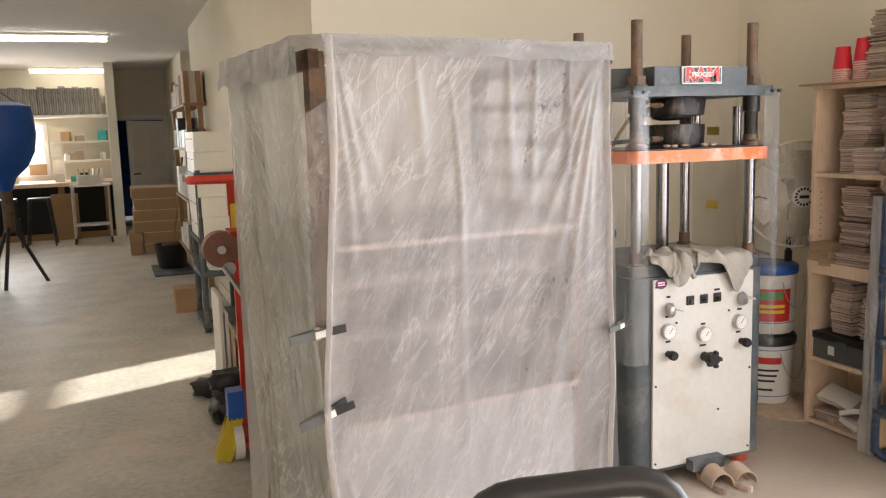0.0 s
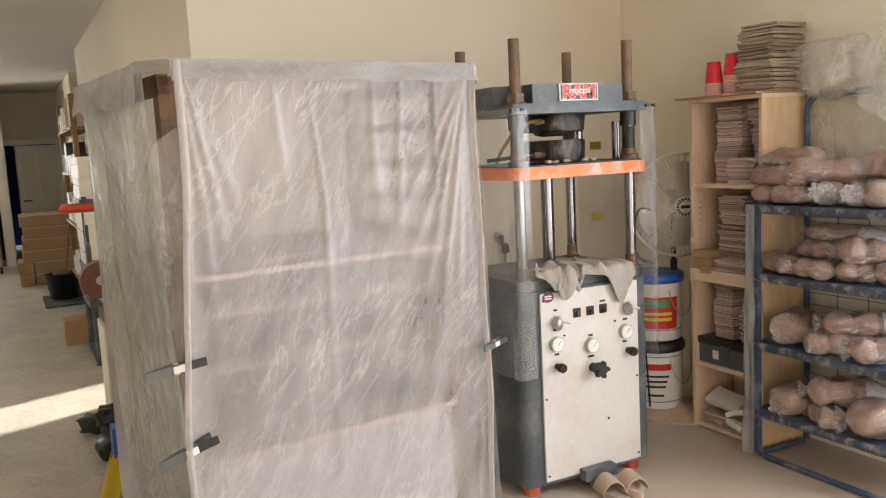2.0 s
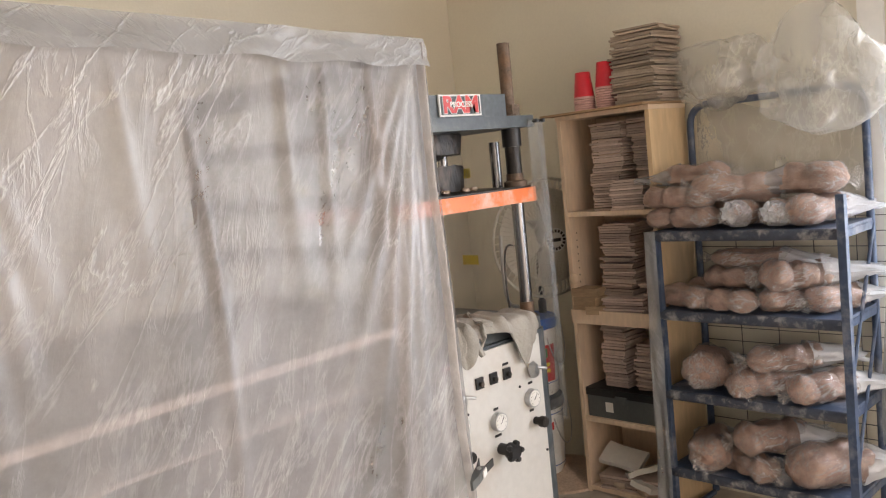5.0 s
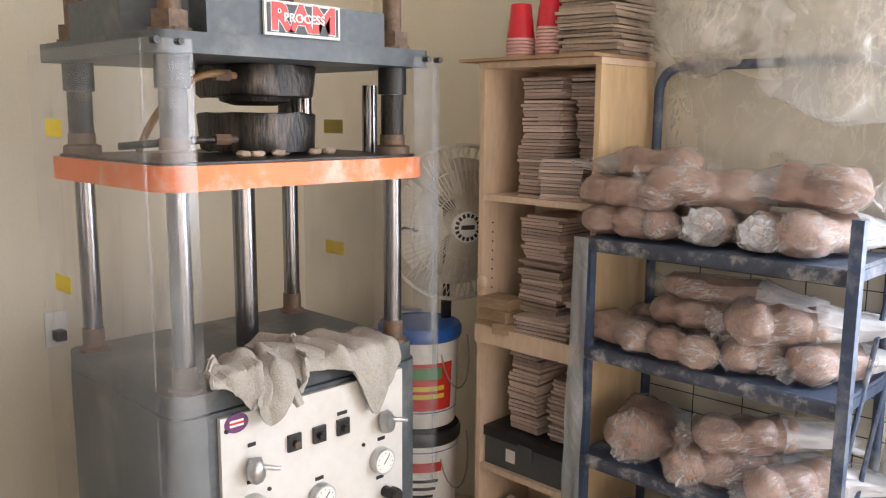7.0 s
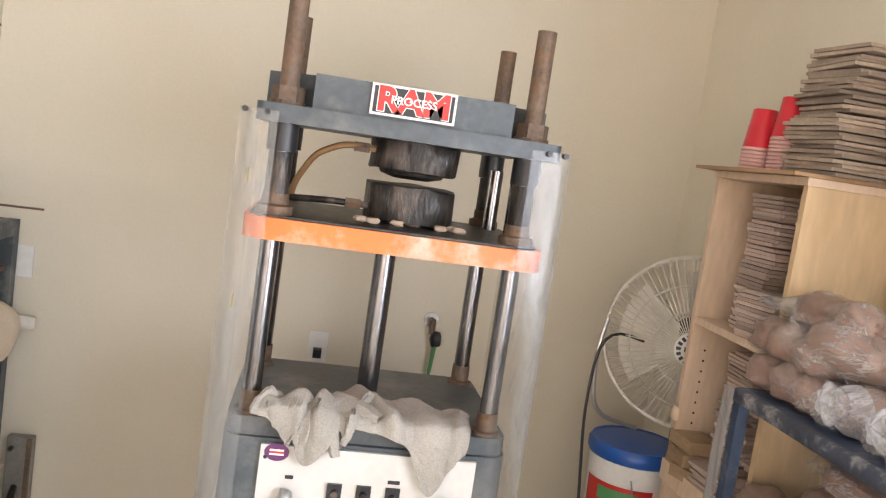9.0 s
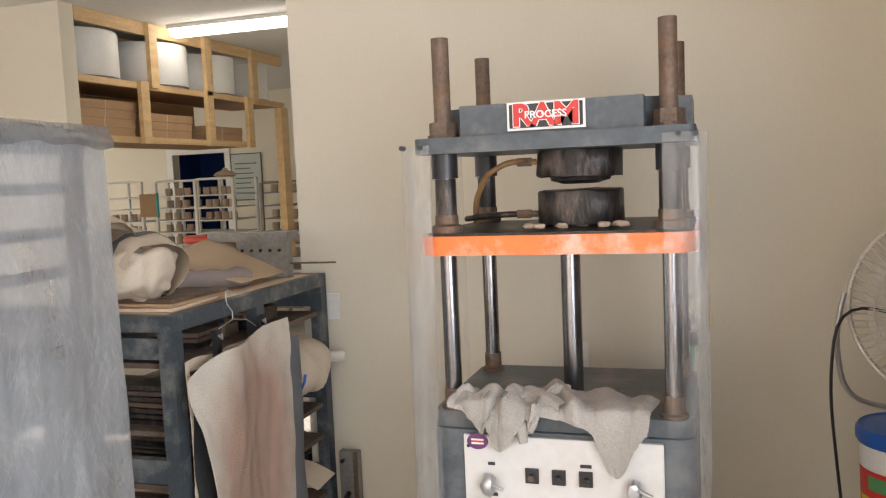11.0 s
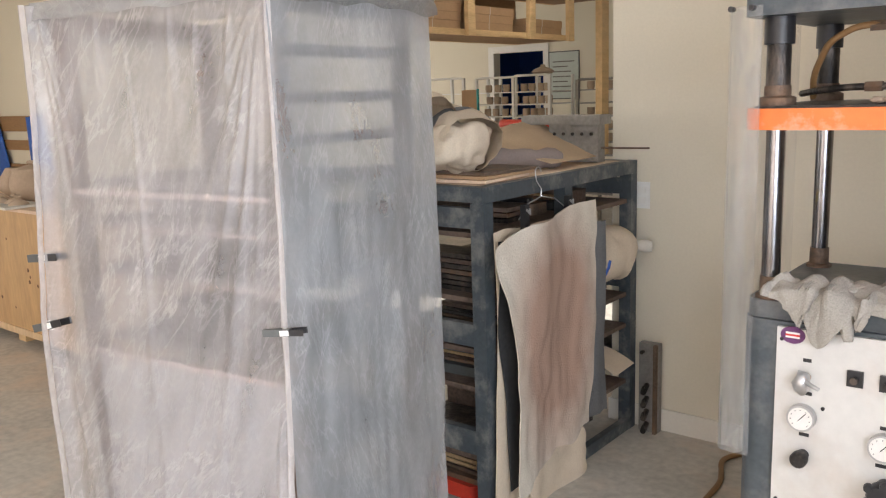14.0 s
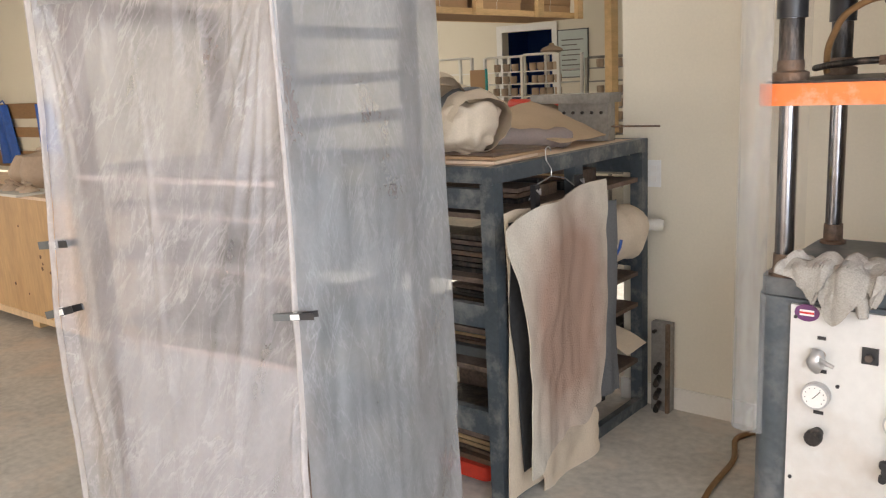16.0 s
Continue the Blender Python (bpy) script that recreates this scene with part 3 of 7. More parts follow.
wall("wall_west", [(-6.75, -2.0, 0, -6.6, G0, H), (-6.75, G1, 0, -6.6, 12.3, H), (-6.75, G0, 2.64, -6.6, G1, H), (-6.75, G0, 0, -6.6, G1, 0.12), (-6.75, G0, 2.195, -6.6, G1, 2.245)])
wall("wall_partition", [(-6.6, AY, 0, -1.7, AY + 0.13, H), (-1.7, AY, 1.95, AX, AY + 0.13, H)])
wall("wall_back_room", [(-6.75, 12.3, 0, -2.62, 12.44, H), (-2.62, 12.3, 2.06, -1.80, 12.44, H), (-1.80, 12.3, 0, 0.2, 12.44, H), (0.06, 12.44, 0, 0.2, 13.2, H), (-1.6, 13.06, 0, 0.06, 13.2, H), (-1.74, 13.06, 0, -1.6, 18.05, H)])
FD0, FD1, FDZ = 1.86, 2.66, 1.94
wall("wall_far", [(-1.74, 18.05, 0, FD0, 18.2, H), (FD1, 18.05, 0, 4.34, 18.2, H), (FD0, 18.05, FDZ, FD1, 18.2, H)])
# Unseen wall, added to stop sunbeams entering through the south opening.
wall("sun_blocker_wall", [(-0.4, -4.3, -0.12, -0.2, -2.15, 3.0)], M_OUTWALL, "unseen grey wall added to keep the sun off the south door")
wall("room_beyond_far_door", [(1.4, 18.2, 0, 1.55, 20.4, H), (3.0, 18.2, 0, 3.15, 20.4, H), (1.4, 20.4, 0, 3.15, 20.55, H), (1.4, 18.2, H, 3.15, 20.55, H + 0.1)], M_DKBLUE, "deep blue painted room beyond the open door")
wall("dark_room_beyond_back_door", [(-3.4, 12.44, 0, -3.26, 13.9, H), (-1.74, 12.44, 0, -1.6, 13.06, H), (-3.4, 13.9, 0, -1.74, 14.04, H), (-3.4, 12.44, H, -1.6, 14.04, H + 0.1)], M_DKBLUE, "dim blue painted room beyond the back door")


def baseboard(name, x0, y0, x1, y1):
    tagged(part(name, boxb(x0, y0, 0.0, x1, y1, 0.1), M_WALLW), "thin painted skirting board", "baseboard", kind="structure")


baseboard("baseboard", BX - 0.012, WY - 0.012, EX, WY - 0.001)
baseboard("baseboard", BX - 0.012, WY, BX - 0.001, 12.0)

# windows
win = tagged(new("window_1"), "black framed window with white painted trim", "window", kind="structure")
bm = B()
for b in ((EX + 0.02, W0, WZ0, EX + 0.1, W0 + 0.05, WZ1), (EX + 0.02, W1 - 0.05, WZ0, EX + 0.1, W1, WZ1), (EX + 0.02, W0 + 0.05, WZ1 - 0.05, EX + 0.1, W1 - 0.05, WZ1), (EX + 0.02, W0 + 0.05, WZ0, EX + 0.1, W1 - 0.05, WZ0 + 0.05), (EX + 0.03, W0 + 0.05, 1.44, EX + 0.09, W1 - 0.05, 1.49), (EX + 0.03, 2.55, WZ0 + 0.05, EX + 0.09, 2.6, 1.44)):
    box(bm, *b)
part("window_frame", bm, M_BLACK, win, "black metal window frame")
bm = B()
for b in ((EX - 0.018, W1, WZ0 - 0.09, EX - 0.002, W1 + 0.09, WZ1 + 0.09), (EX - 0.018, W0 - 0.09, WZ0 - 0.09, EX - 0.002, W0, WZ1 + 0.09), (EX - 0.018, W0, WZ1, EX - 0.002, W1, WZ1 + 0.09), (EX - 0.018, W0, WZ0 - 0.09, EX - 0.002, W1, WZ0)):
    box(bm, *b)
part("trim", bm, M_TRIM, win, "white painted window trim")
p = part("pane", boxb(EX + 0.055, W0 + 0.05, WZ0 + 0.05, EX + 0.061, W1 - 0.05, WZ1 - 0.05), M_GLASS, win)
p.visible_shadow = False
door = tagged(new("door_1"), "wide glazed overhead door with white rails", "door", kind="structure")
for i in range(6):
    x = SX0 + i * (SX1 - SX0) / 5
    part("stile", boxb(x - 0.04, -2.11, 0.2, x + 0.04, -2.05, SZ1), M_TRIM, door)
for z in (0.24, 0.95, 1.7, 2.46):
    part("rail", boxb(SX0, -2.105, z - 0.03, SX1, -2.055, z + 0.03), M_TRIM, door)
p = part("pane", boxb(SX0, -2.083, 0.25, SX1, -2.077, SZ1 - 0.05), M_GLASS, door)
p.visible_shadow = False

# far door, ajar into a blue room
fd = tagged(new("door_2"), "white panelled door standing open in a white frame", "door", kind="structure")
bm = B()
for b in ((FD0 - 0.09, 18.03, 0, FD0, 18.048, FDZ + 0.09), (FD1, 18.03, 0, FD1 + 0.07, 18.048, FDZ + 0.09), (FD0, 18.03, FDZ, FD1, 18.048, FDZ + 0.09)):
    box(bm, *b)
part("frame", bm, M_TRIM, fd)
leaf = part("leaf", boxb(0, -0.04, 0.01, 0.78, 0, 1.92), M_TRIM, fd)
leaf.matrix_basis = pose(FD1, 18.02, 0, 0, 0, 215)
for px0, pz0, pz1 in ((0.1, 0.25, 0.9), (0.44, 0.25, 0.9), (0.1, 1.05, 1.75), (0.44, 1.05, 1.75)):
    part("panel", boxb(px0, -0.046, pz0, px0 + 0.25, 0.006, pz1), M_WALLW, leaf)
part("handle", cyl(cyl(B(), (0.72, 0.006, 0.98), (0.72, 0.07, 0.98), 0.012), (0.72, 0.06, 0.98), (0.62, 0.06, 0.98), 0.011), M_BLACK, leaf, "black lever handle")
bd = tagged(new("door_3"), "white framed doorway with a half open door", "door", kind="structure")
bm = B()
for b in ((-2.71, 12.28, 0, -2.62, 12.297, 2.15), (-1.80, 12.28, 0, -1.72, 12.297, 2.15), (-2.62, 12.28, 2.06, -1.80, 12.297, 2.15)):
    box(bm, *b)
part("frame", bm, M_TRIM, bd)

# lamps in the ceiling of the hall
for k, (lx, ly, lit) in enumerate(((1.15, 7.95, True), (1.15, 12.65, True), (1.15, 17.55, True))):
    t = thing("ceiling_light", "lit white fluorescent tube fixture on the ceiling", "ceiling light", (lx, ly, H), group="hall lights")
    part("body", boxb(-0.62, -0.07, -0.03, 0.62, 0.07, -0.001), M_TRIM, t, bevel=0.004)
    bm = B()
    prism(bm, [(-0.055, -0.035), (0.055, -0.035), (0.04, -0.085), (-0.04, -0.085)], -0.6, 0.6)
    bmesh.ops.rotate(bm, verts=bm.verts, cent=(0, 0, 0), matrix=Matrix(((0, 0, 1), (1, 0, 0), (0, 1, 0))))
    part("diffuser", bm, M_LAMP, t, "glowing white diffuser")
t = thing("hanging_light", "unlit white fluorescent fixture hung from the ceiling on rods", "ceiling light", (-2.06, 5.98, 2.5))
part("body", boxb(-0.62, -0.1, 0, 0.62, 0.1, 0.05), M_TRIM, t, bevel=0.006)
part("diffuser", boxb(-0.6, -0.08, -0.03, 0.6, 0.08, -0.001), M_WPLASTIC, t, bevel=0.01)
for x in (-0.5, 0.5):
    part("rod", cyl(B(), (x, 0, 0.05), (x, 0, H - 2.5), 0.006), M_GALV, t)


# ---- the covered rack ----
RW, RD, RH = 0.865, 0.61, 1.775
rack = thing("covered_ware_rack", "rolling ware rack wrapped in dusty milky plastic sheeting held with clips", "rack", (2.076, 3.54, 0), 7.6)
for x, y in ((0.05, 0.06), (RW - 0.05, 0.06), (0.05, RD - 0.05), (RW - 0.05, RD - 0.05)):
    part("post", boxb(x - 0.02, y - 0.02, 0.12, x + 0.02, y + 0.02, 1.76), M_RUST, rack)
    w = part("caster", cyl(B(), (x - 0.02, y, 0.055), (x + 0.02, y, 0.055), 0.055, seg=20), M_BLACK, rack, bevel=0.006)
    part("fork", boxb(x - 0.028, y - 0.02, 0.05, x + 0.028, y + 0.02, 0.125), M_GALV, w)
SHELVES = (0.3, 0.58, 0.85, 1.05, 1.19, 1.30)
for i, z in enumerate(SHELVES):
    part("shelf_board", boxb(0.075, 0.09, z, RW - 0.075, RD - 0.04, z + 0.018), M_GREYCLAY, rack)
    front = 0.012 if i in (2, 5) else 0.11
    part("shelf_rail", boxb(0.07, front, z - 0.014, RW - 0.07, front + 0.015, z - 0.001), M_RAIL, rack)
for z in (0.98, 1.1, 1.21, 1.31, 1.41, 1.51, 1.62):
    for x in (RW - 0.045,):
        part("side_rail", boxb(x, 0.06, z, x + 0.015, RD - 0.04, z + 0.028), M_RUST, rack, "dark angle rail")
for x in (0.03, RW - 0.055):
    part("top_bar", boxb(x, 0.04, 1.72, x + 0.025, RD - 0.02, 1.765), M_RUST, rack)
# grey greenware standing on the shelves
rnd = random.Random(4)
for z, n in ((0.319, 5), (0.599, 5), (0.869, 6), (1.069, 6), (1.209, 6)):
    for i in range(n):
        r = rnd.uniform(0.055, 0.068)
        h = rnd.uniform(0.06, 0.09)
        x = 0.16 + (RW - 0.32) * (i + 0.5) / n + rnd.uniform(-0.02, 0.02)
        pot = tagged(part("bowl", lathe(B(), [(r * 0.55, 0), (r * 0.9, h * 0.4), (r, h), (r * 0.93, h), (r * 0.8, h * 0.45), (r * 0.4, h * 0.15)], (0, 0, 0), 18), M_GREYCLAY, smooth=True), "grey unfired clay bowl on a rack shelf", "bowl", group="bowls on the covered rack")
        pot.matrix_basis = rack.matrix_basis @ pose(x, 0.3 + rnd.uniform(-0.08, 0.1), z)


def fold(u, v, s):
    """Wrinkles of hanging sheet: upright ripples, slanting folds and soft billows."""
    a = 0.006 * noise.noise(Vector((u * 9 + 0.8 * v, v * 2.0, s)))
    a += 0.003 * noise.noise(Vector((u * 24, v * 9.0, s + 3)))
    a += 0.006 * noise.noise(Vector((u * 5 + v * 7, v * 3 - u * 2, s + 7)))
    return a + 0.014 * noise.noise(Vector((u * 2.2, v * 1.6, s + 11)))


FANS = [(0.985, 0.0, k, a, e) for k, a, e in ((-0.1, 0.006, 0.5), (-0.24, 0.008, 0.75), (-0.42, 0.013, 0.8), (-0.62, 0.012, 0.7), (-0.9, 0.010, 0.5), (-1.3, 0.008, 0.35))]
FANS += [(0.02, 0.0, k, a, e) for k, a, e in ((0.2, 0.010, 0.5), (0.42, 0.012, 0.34), (0.75, 0.008, 0.25))]
FANS += [(0.3, 0.02, 0.02, 0.006, 0.2), (0.42, 0.03, 0.04, 0.007, 0.95), (0.63, 0.02, -0.12, 0.009, 0.22), (0.73, 0.02, -0.2, 0.008, 0.3), (0.85, 0.02, -0.1, 0.008, 0.35)]
FANS += [(0.03, 0.98, -0.22, 0.012, -0.35), (0.05, 0.6, 0.3, 0.009, 0.35), (0.97, 0.55, -0.12, 0.012, 0.4)]


def fans(u, v):
    """Folds that run out from the corners and the upper hem and die away."""
    a = 0.0
    for u0, v0, slope, amp, ext in FANS:
        s = (v - v0) / ext
        if 0 < s < 1:
            d = (u - u0 - slope * (v - v0) - 0.012 * noise.noise(Vector((v * 4, u0 * 9, slope * 7)))) / (0.008 + 0.02 * s)
            a += amp * math.exp(-d * d) * min(1.0, 6 * s) * (1 - s)
    return a


def front_sheet(u, v):
    z = RH + 0.01 - v * 1.715
    flare = 0.03 * v ** 1.5
    x = 0.028 + u * (RW - 0.018) + (u - 0.35) * 0.015 * v - 0.014 * v
    x += 0.02 * math.sin(v * 7 + 1) * (1 - u) ** 4 + 0.012 * noise.noise(Vector((v * 5, u, 2)))
    roll = 0.03 * math.exp(-(u / 0.02) ** 2)
    soft = 0.016 * noise.noise(Vector((u * 2.4, v * 1.8, 12))) + 0.006 * noise.noise(Vector((u * 8 + v * 6, v * 7 - u * 3, 8)))
    soft += 0.0035 * noise.noise(Vector((u * 20 + v * 10, v * 16, 4)))
    return Vector((x, -0.012 - flare + soft * (0.3 + v) - 1.2 * fans(u, v) - roll, z))


def right_sheet(u, v):
    z = RH + 0.005 - v * 1.70
    x = RW + 0.01 + 0.02 * v + fold(u, v, 21.0) * (0.3 + v)
    return Vector((x, -0.03 - 0.035 * v ** 1.5 * (1 - u) + u * (RD + 0.04), z))


def left_sheet(u, v):
    z = RH - 0.01 - v * 1.70
    x = -0.008 + 0.055 * v + fold(u, v, 41.0) * (0.3 + v)
    return Vector((x, 0.02 + u * (RD - 0.02), z + 0.01 * noise.noise(Vector((u * 4, v, 5)))))


def back_sheet(u, v):
    z = RH - v * 1.68
    return Vector((u * RW, RD + 0.015 + 0.03 * v + fold(u, v, 61.0) * (0.3 + v), z))


def top_sheet(u, v):
    x, y = -0.015 + u * (RW + 0.03), -0.02 + v * (RD + 0.04)
    z = RH + 0.012 - 0.03 * math.sin(math.pi * u) * math.sin(math.pi * v) + 0.012 * noise.noise(Vector((u * 6, v * 5, 3)))
    return Vector((x, y, z))


def corner_sheet(u, v):
    z = RH - 0.17 + 0.05 * u - v * 1.54
    return Vector((-0.008 + 0.045 * v + u * (0.075 - 0.03 * v), 0.02 - 0.025 * u - 0.02 * v * u + fold(u * 0.3, v, 81.0) * 0.9, z))


part("corner_sheet", surface(B(), corner_sheet, 14, 90), M_SHEETCORNER, rack, "clear strip over the corner post", smooth=True)
part("front_sheet", surface(B(), front_sheet, 170, 200), M_SHEET, rack, "milky front sheet with long creases", smooth=True)
def edge_strip(side):
    def f(u, v):
        s0 = 0.0 if side < 0 else 1.0
        p = front_sheet(s0, v)
        w = 0.017 + 0.007 * noise.noise(Vector((v * 4, side, 3)))
        k = (u - 0.35) * w
        return p + Vector((-side * k, -0.008 - 0.012 * math.sin(math.pi * u), 0))
    return f


part("folded_edge", surface(B(), edge_strip(-1), 8, 100), M_SHEETEDGE, rack, "bright folded left edge of the sheet", smooth=True)
part("folded_edge", surface(B(), edge_strip(1), 8, 100), M_SHEETEDGE, rack, "bright folded right edge of the sheet", smooth=True)
part("right_sheet", surface(B(), right_sheet, 60, 100), M_SHEETSIDE, rack, "thin clear side sheet", smooth=True)
part("left_sheet", surface(B(), left_sheet, 60, 100), M_SHEETLEFT, rack, "glossy greenish side sheet", smooth=True)
part("lower_sheet", surface(B(), lambda u, v: Vector((0.06 + u * (RW - 0.1), 0.045 + fold(u, v, 51.0) * 0.6, 0.835 - v * 0.76)), 50, 50), M_SHEETLOW, rack, "second layer of sheet inside the lower half", smooth=True)
part("back_sheet", surface(B(), back_sheet, 50, 70), M_SHEETTOP, rack, smooth=True)
part("top_sheet", surface(B(), top_sheet, 40, 30), M_SHEETTOP, rack, "dusty sagging top sheet", smooth=True)


def hem(name, f0, f1, drop_z, seed, mt):
    def f(u, v):
        p = f0.lerp(f1, u)
        n = (f1 - f0).normalized().cross(Vector((0, 0, 1)))
        return p + n * (0.012 + 0.01 * v + 0.008 * noise.noise(Vector((u * 9, v * 2, seed)))) + Vector((0, 0, 0.018 - v * (drop_z + 0.02 * noise.noise(Vector((u * 5, 0, seed))))))
    part(name, surface(B(), f, 60, 8), mt, rack, "doubled grey upper hem of the sheet", smooth=True)


hem("front_hem", Vector((0.04, -0.012, RH)), Vector((RW + 0.02, -0.012, RH)), 0.05, 1, M_HEM)
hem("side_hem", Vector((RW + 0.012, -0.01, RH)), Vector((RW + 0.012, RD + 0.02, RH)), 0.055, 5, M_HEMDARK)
hem("side_hem", Vector((-0.012, RD, RH - 0.01)), Vector((-0.012, 0.01, RH - 0.01)), 0.085, 9, M_HEM)


def clip(x, y, z, rz, tilt=0.0, size=1.0):
    c = thing("spring_clamp", "black and silver spring clamp gripping the plastic sheet", "clamp", group="clamps on the sheet")
    c.matrix_basis = rack.matrix_basis @ pose(x, y, z, 0, tilt, rz) @ Matrix.Diagonal((size, 0.8 * size, 0.9 * size, 1))
    part("jaw", prism(B(), [(-0.06, -0.004), (-0.02, -0.012), (0.03, -0.014), (0.03, 0.014), (-0.02, 0.012), (-0.06, 0.004)], -0.012, 0.012), M_CLIPGREY, c, "grey metal jaw", bevel=0.003)
    for sy in (-1, 1):
        part("grip", prism(B(), [(0.02, sy * 0.008), (0.075, sy * 0.02), (0.077, sy * 0.024), (0.02, sy * 0.013)][::sy], -0.011, 0.011), M_BLACK, c, "black lever")
    part("spring", cyl(B(), (0.012, 0, -0.016), (0.012, 0, 0.016), 0.007, seg=10), M_GALV, c, "coiled steel spring", smooth=True)
    part("label", boxb(0.0, -0.0185, -0.009, 0.028, -0.0145, 0.009), M_LABEL, c, "white paper tag")


clip(-0.02, -0.035, 1.108, 6, -6)
clip(-0.012, -0.05, 0.915, 6, -14)
clip(RW + 0.012, -0.055, 1.005, 20, -4, 0.75)

# ---- the press ----
press = thing("hydraulic_press", "blue-grey hydraulic press with white control panel and orange platen", "press")
X0, X1, Y0, Y1 = 3.655, 4.365, 4.545, 5.125
part("cabinet", prism(B(), round_rect(X0, Y0 + 0.008, X1, Y1, 0.05), 0.055, 0.925), M_GREY, press, "blue-grey steel cabinet", smooth=True)
part("bed_plate", prism(B(), round_rect(X0 + 0.005, Y0 + 0.02, X1 - 0.005, Y1, 0.04), 0.926, 0.972), M_GREY, press, "dusty grey bed plate", smooth=True)
pan = part("control_panel", boxb(3.752, Y0 - 0.006, 0.075, 4.284, Y0 + 0.006, 0.915), M_WHITE, press, "white enamel control panel", bevel=0.003)
for x, y in ((X0 + 0.07, Y0 + 0.08), (X1 - 0.07, Y0 + 0.08), (X0 + 0.07, Y1 - 0.07), (X1 - 0.07, Y1 - 0.07)):
    part("foot", lathe(B(), [(0.038, 0.0), (0.04, 0.03), (0.03, 0.054)], (x, y, 0)), M_RUBBER, press, "red rubber foot", smooth=True)
part("platen", prism(B(), round_rect(X0 - 0.012, Y0 - 0.012, X1 + 0.012, Y1, 0.06), 1.408, 1.46), M_ORANGE, press, "orange platen with dusty patches", smooth=True)
part("platen_top", prism(B(), round_rect(X0, Y0, X1, Y1 - 0.01, 0.06), 1.4605, 1.466), M_DARK, press)
part("head_plate", prism(B(), round_rect(X0 - 0.01, Y0 - 0.012, X1 + 0.01, Y1 + 0.01, 0.02), 1.682, 1.724), M_GREY, press, "blue-grey head plate", smooth=True)
c = 0.115
part("head_box", prism(B(), [(X0 + c, Y0 + 0.02), (X1 - c, Y0 + 0.02), (X1 - c, Y0 + 0.09), (X1, Y0 + 0.16), (X1, Y1 - 0.16), (X1 - c, Y1 - 0.09), (X1 - c, Y1 - 0.02), (X0 + c, Y1 - 0.02), (X0 + c, Y1 - 0.09), (X0, Y1 - 0.16), (X0, Y0 + 0.16), (X0 + c, Y0 + 0.09)], 1.7245, 1.806), M_GREY, press, "blue-grey head box", bevel=0.003)
COLS = ((3.710, 4.604), (4.310, 4.604), (4.315, 5.064), (3.708, 5.060))
for x, y in COLS:
    col = part("column", cyl(B(), (x, y, 0.972), (x, y, 1.682), 0.0235, seg=24), M_CHROME, press, "polished steel column", smooth=True)
    part("sleeve", cyl(B(), (x, y, 1.515), (x, y, 1.614), 0.029, seg=24), M_DARK, press, "dark oily sleeve", smooth=True)
    part("rod_end", cyl(B(), (x, y, 1.724), (x, y, 1.995), 0.0235, seg=24), M_RUST, press, "rusty threaded rod end", smooth=True, bevel=0.003)
    part("nut", cyl(B(), (x, y, 1.7245), (x, y, 1.768), 0.04, seg=6), M_RUST, press, "hexagonal steel nut", bevel=0.003)
    part("washer", cyl(B(), (x, y, 1.7242), (x, y, 1.734), 0.043, seg=24), M_RUST, press)
    part("collar", cyl(B(), (x, y, 1.615), (x, y, 1.681), 0.036, seg=24), M_BLACK, press, "black collar", smooth=True)
    part("bushing", lathe(B(), [(0.044, 1.466), (0.044, 1.485), (0.032, 1.49), (0.032, 1.515)], (x, y, 0)), M_RUST, press, smooth=True)
    part("base_ring", lathe(B(), [(0.036, 0.972), (0.036, 0.98), (0.027, 0.984), (0.0265, 1.03)], (x, y, 0)), M_RUST, press, "rusty base ring", smooth=True)
for x, y in ((4.317, 4.985), (4.317, 4.70)):
    part("guide_pin", cyl(B(), (x, y, 1.466), (x, y, 1.64), 0.02, seg=20), M_CHROME, press, smooth=True)
part("ram", cyl(B(), (4.012, 4.835, 0.972), (4.012, 4.835, 1.408), 0.029, seg=28), M_CHROME, press, "polished central ram", smooth=True)


def die(z0, z1, flip):
    bm = B()
    out = []
    for i in range(28):
        a = 2 * math.pi * i / 28
        ca, sa = math.cos(a), math.sin(a)
        k = (abs(ca) ** 4 + abs(sa) ** 4) ** -0.25
        out.append((4.052 + 0.117 * ca * k, 4.83 + 0.14 * sa * k))
    prism(bm, out, z0, z1)
    bmesh.ops.bevel(bm, geom=bm.edges[:], offset=0.005, segments=1, affect="EDGES")
    for v in bm.verts:
        v.co += Vector((wob(v.co.x, v.co.y, v.co.z, 14, 0.008), wob(v.co.y, v.co.x, v.co.z, 14, 0.008), wob(v.co.x, v.co.z, v.co.y, 20, 0.006)))
    return bm


part("upper_die", die(1.606, 1.681, 1), M_DARK, press, "black upper die caked with clay", smooth=True)
part("lower_die", die(1.472, 1.566, 0), M_DARK, press, "black lower die with drips", smooth=True)
part("die_core", lathe(B(), [(0.05, 1.585), (0.085, 1.595), (0.09, 1.607)], (4.05, 4.83, 0)), M_DARK, press, smooth=True)
for k in range(7):
    a = k * 2.4
    part("clay_crumb", lump(B(), (4.05 + 0.13 * math.cos(a), 4.70 + 0.03 * math.sin(a * 1.7), 1.473), (0.018, 0.012, 0.008), 0.4, 3, k, 2), M_DUSTCLAY, press, smooth=True)
part("hose", tube(B(), rounded([(3.94, 4.74, 1.652), (3.86, 4.73, 1.655), (3.79, 4.74, 1.62), (3.745, 4.78, 1.54), (3.735, 4.82, 1.48)], 0.03), 0.0085, 10), M_HOSE, press, "brown hydraulic hose", smooth=True)
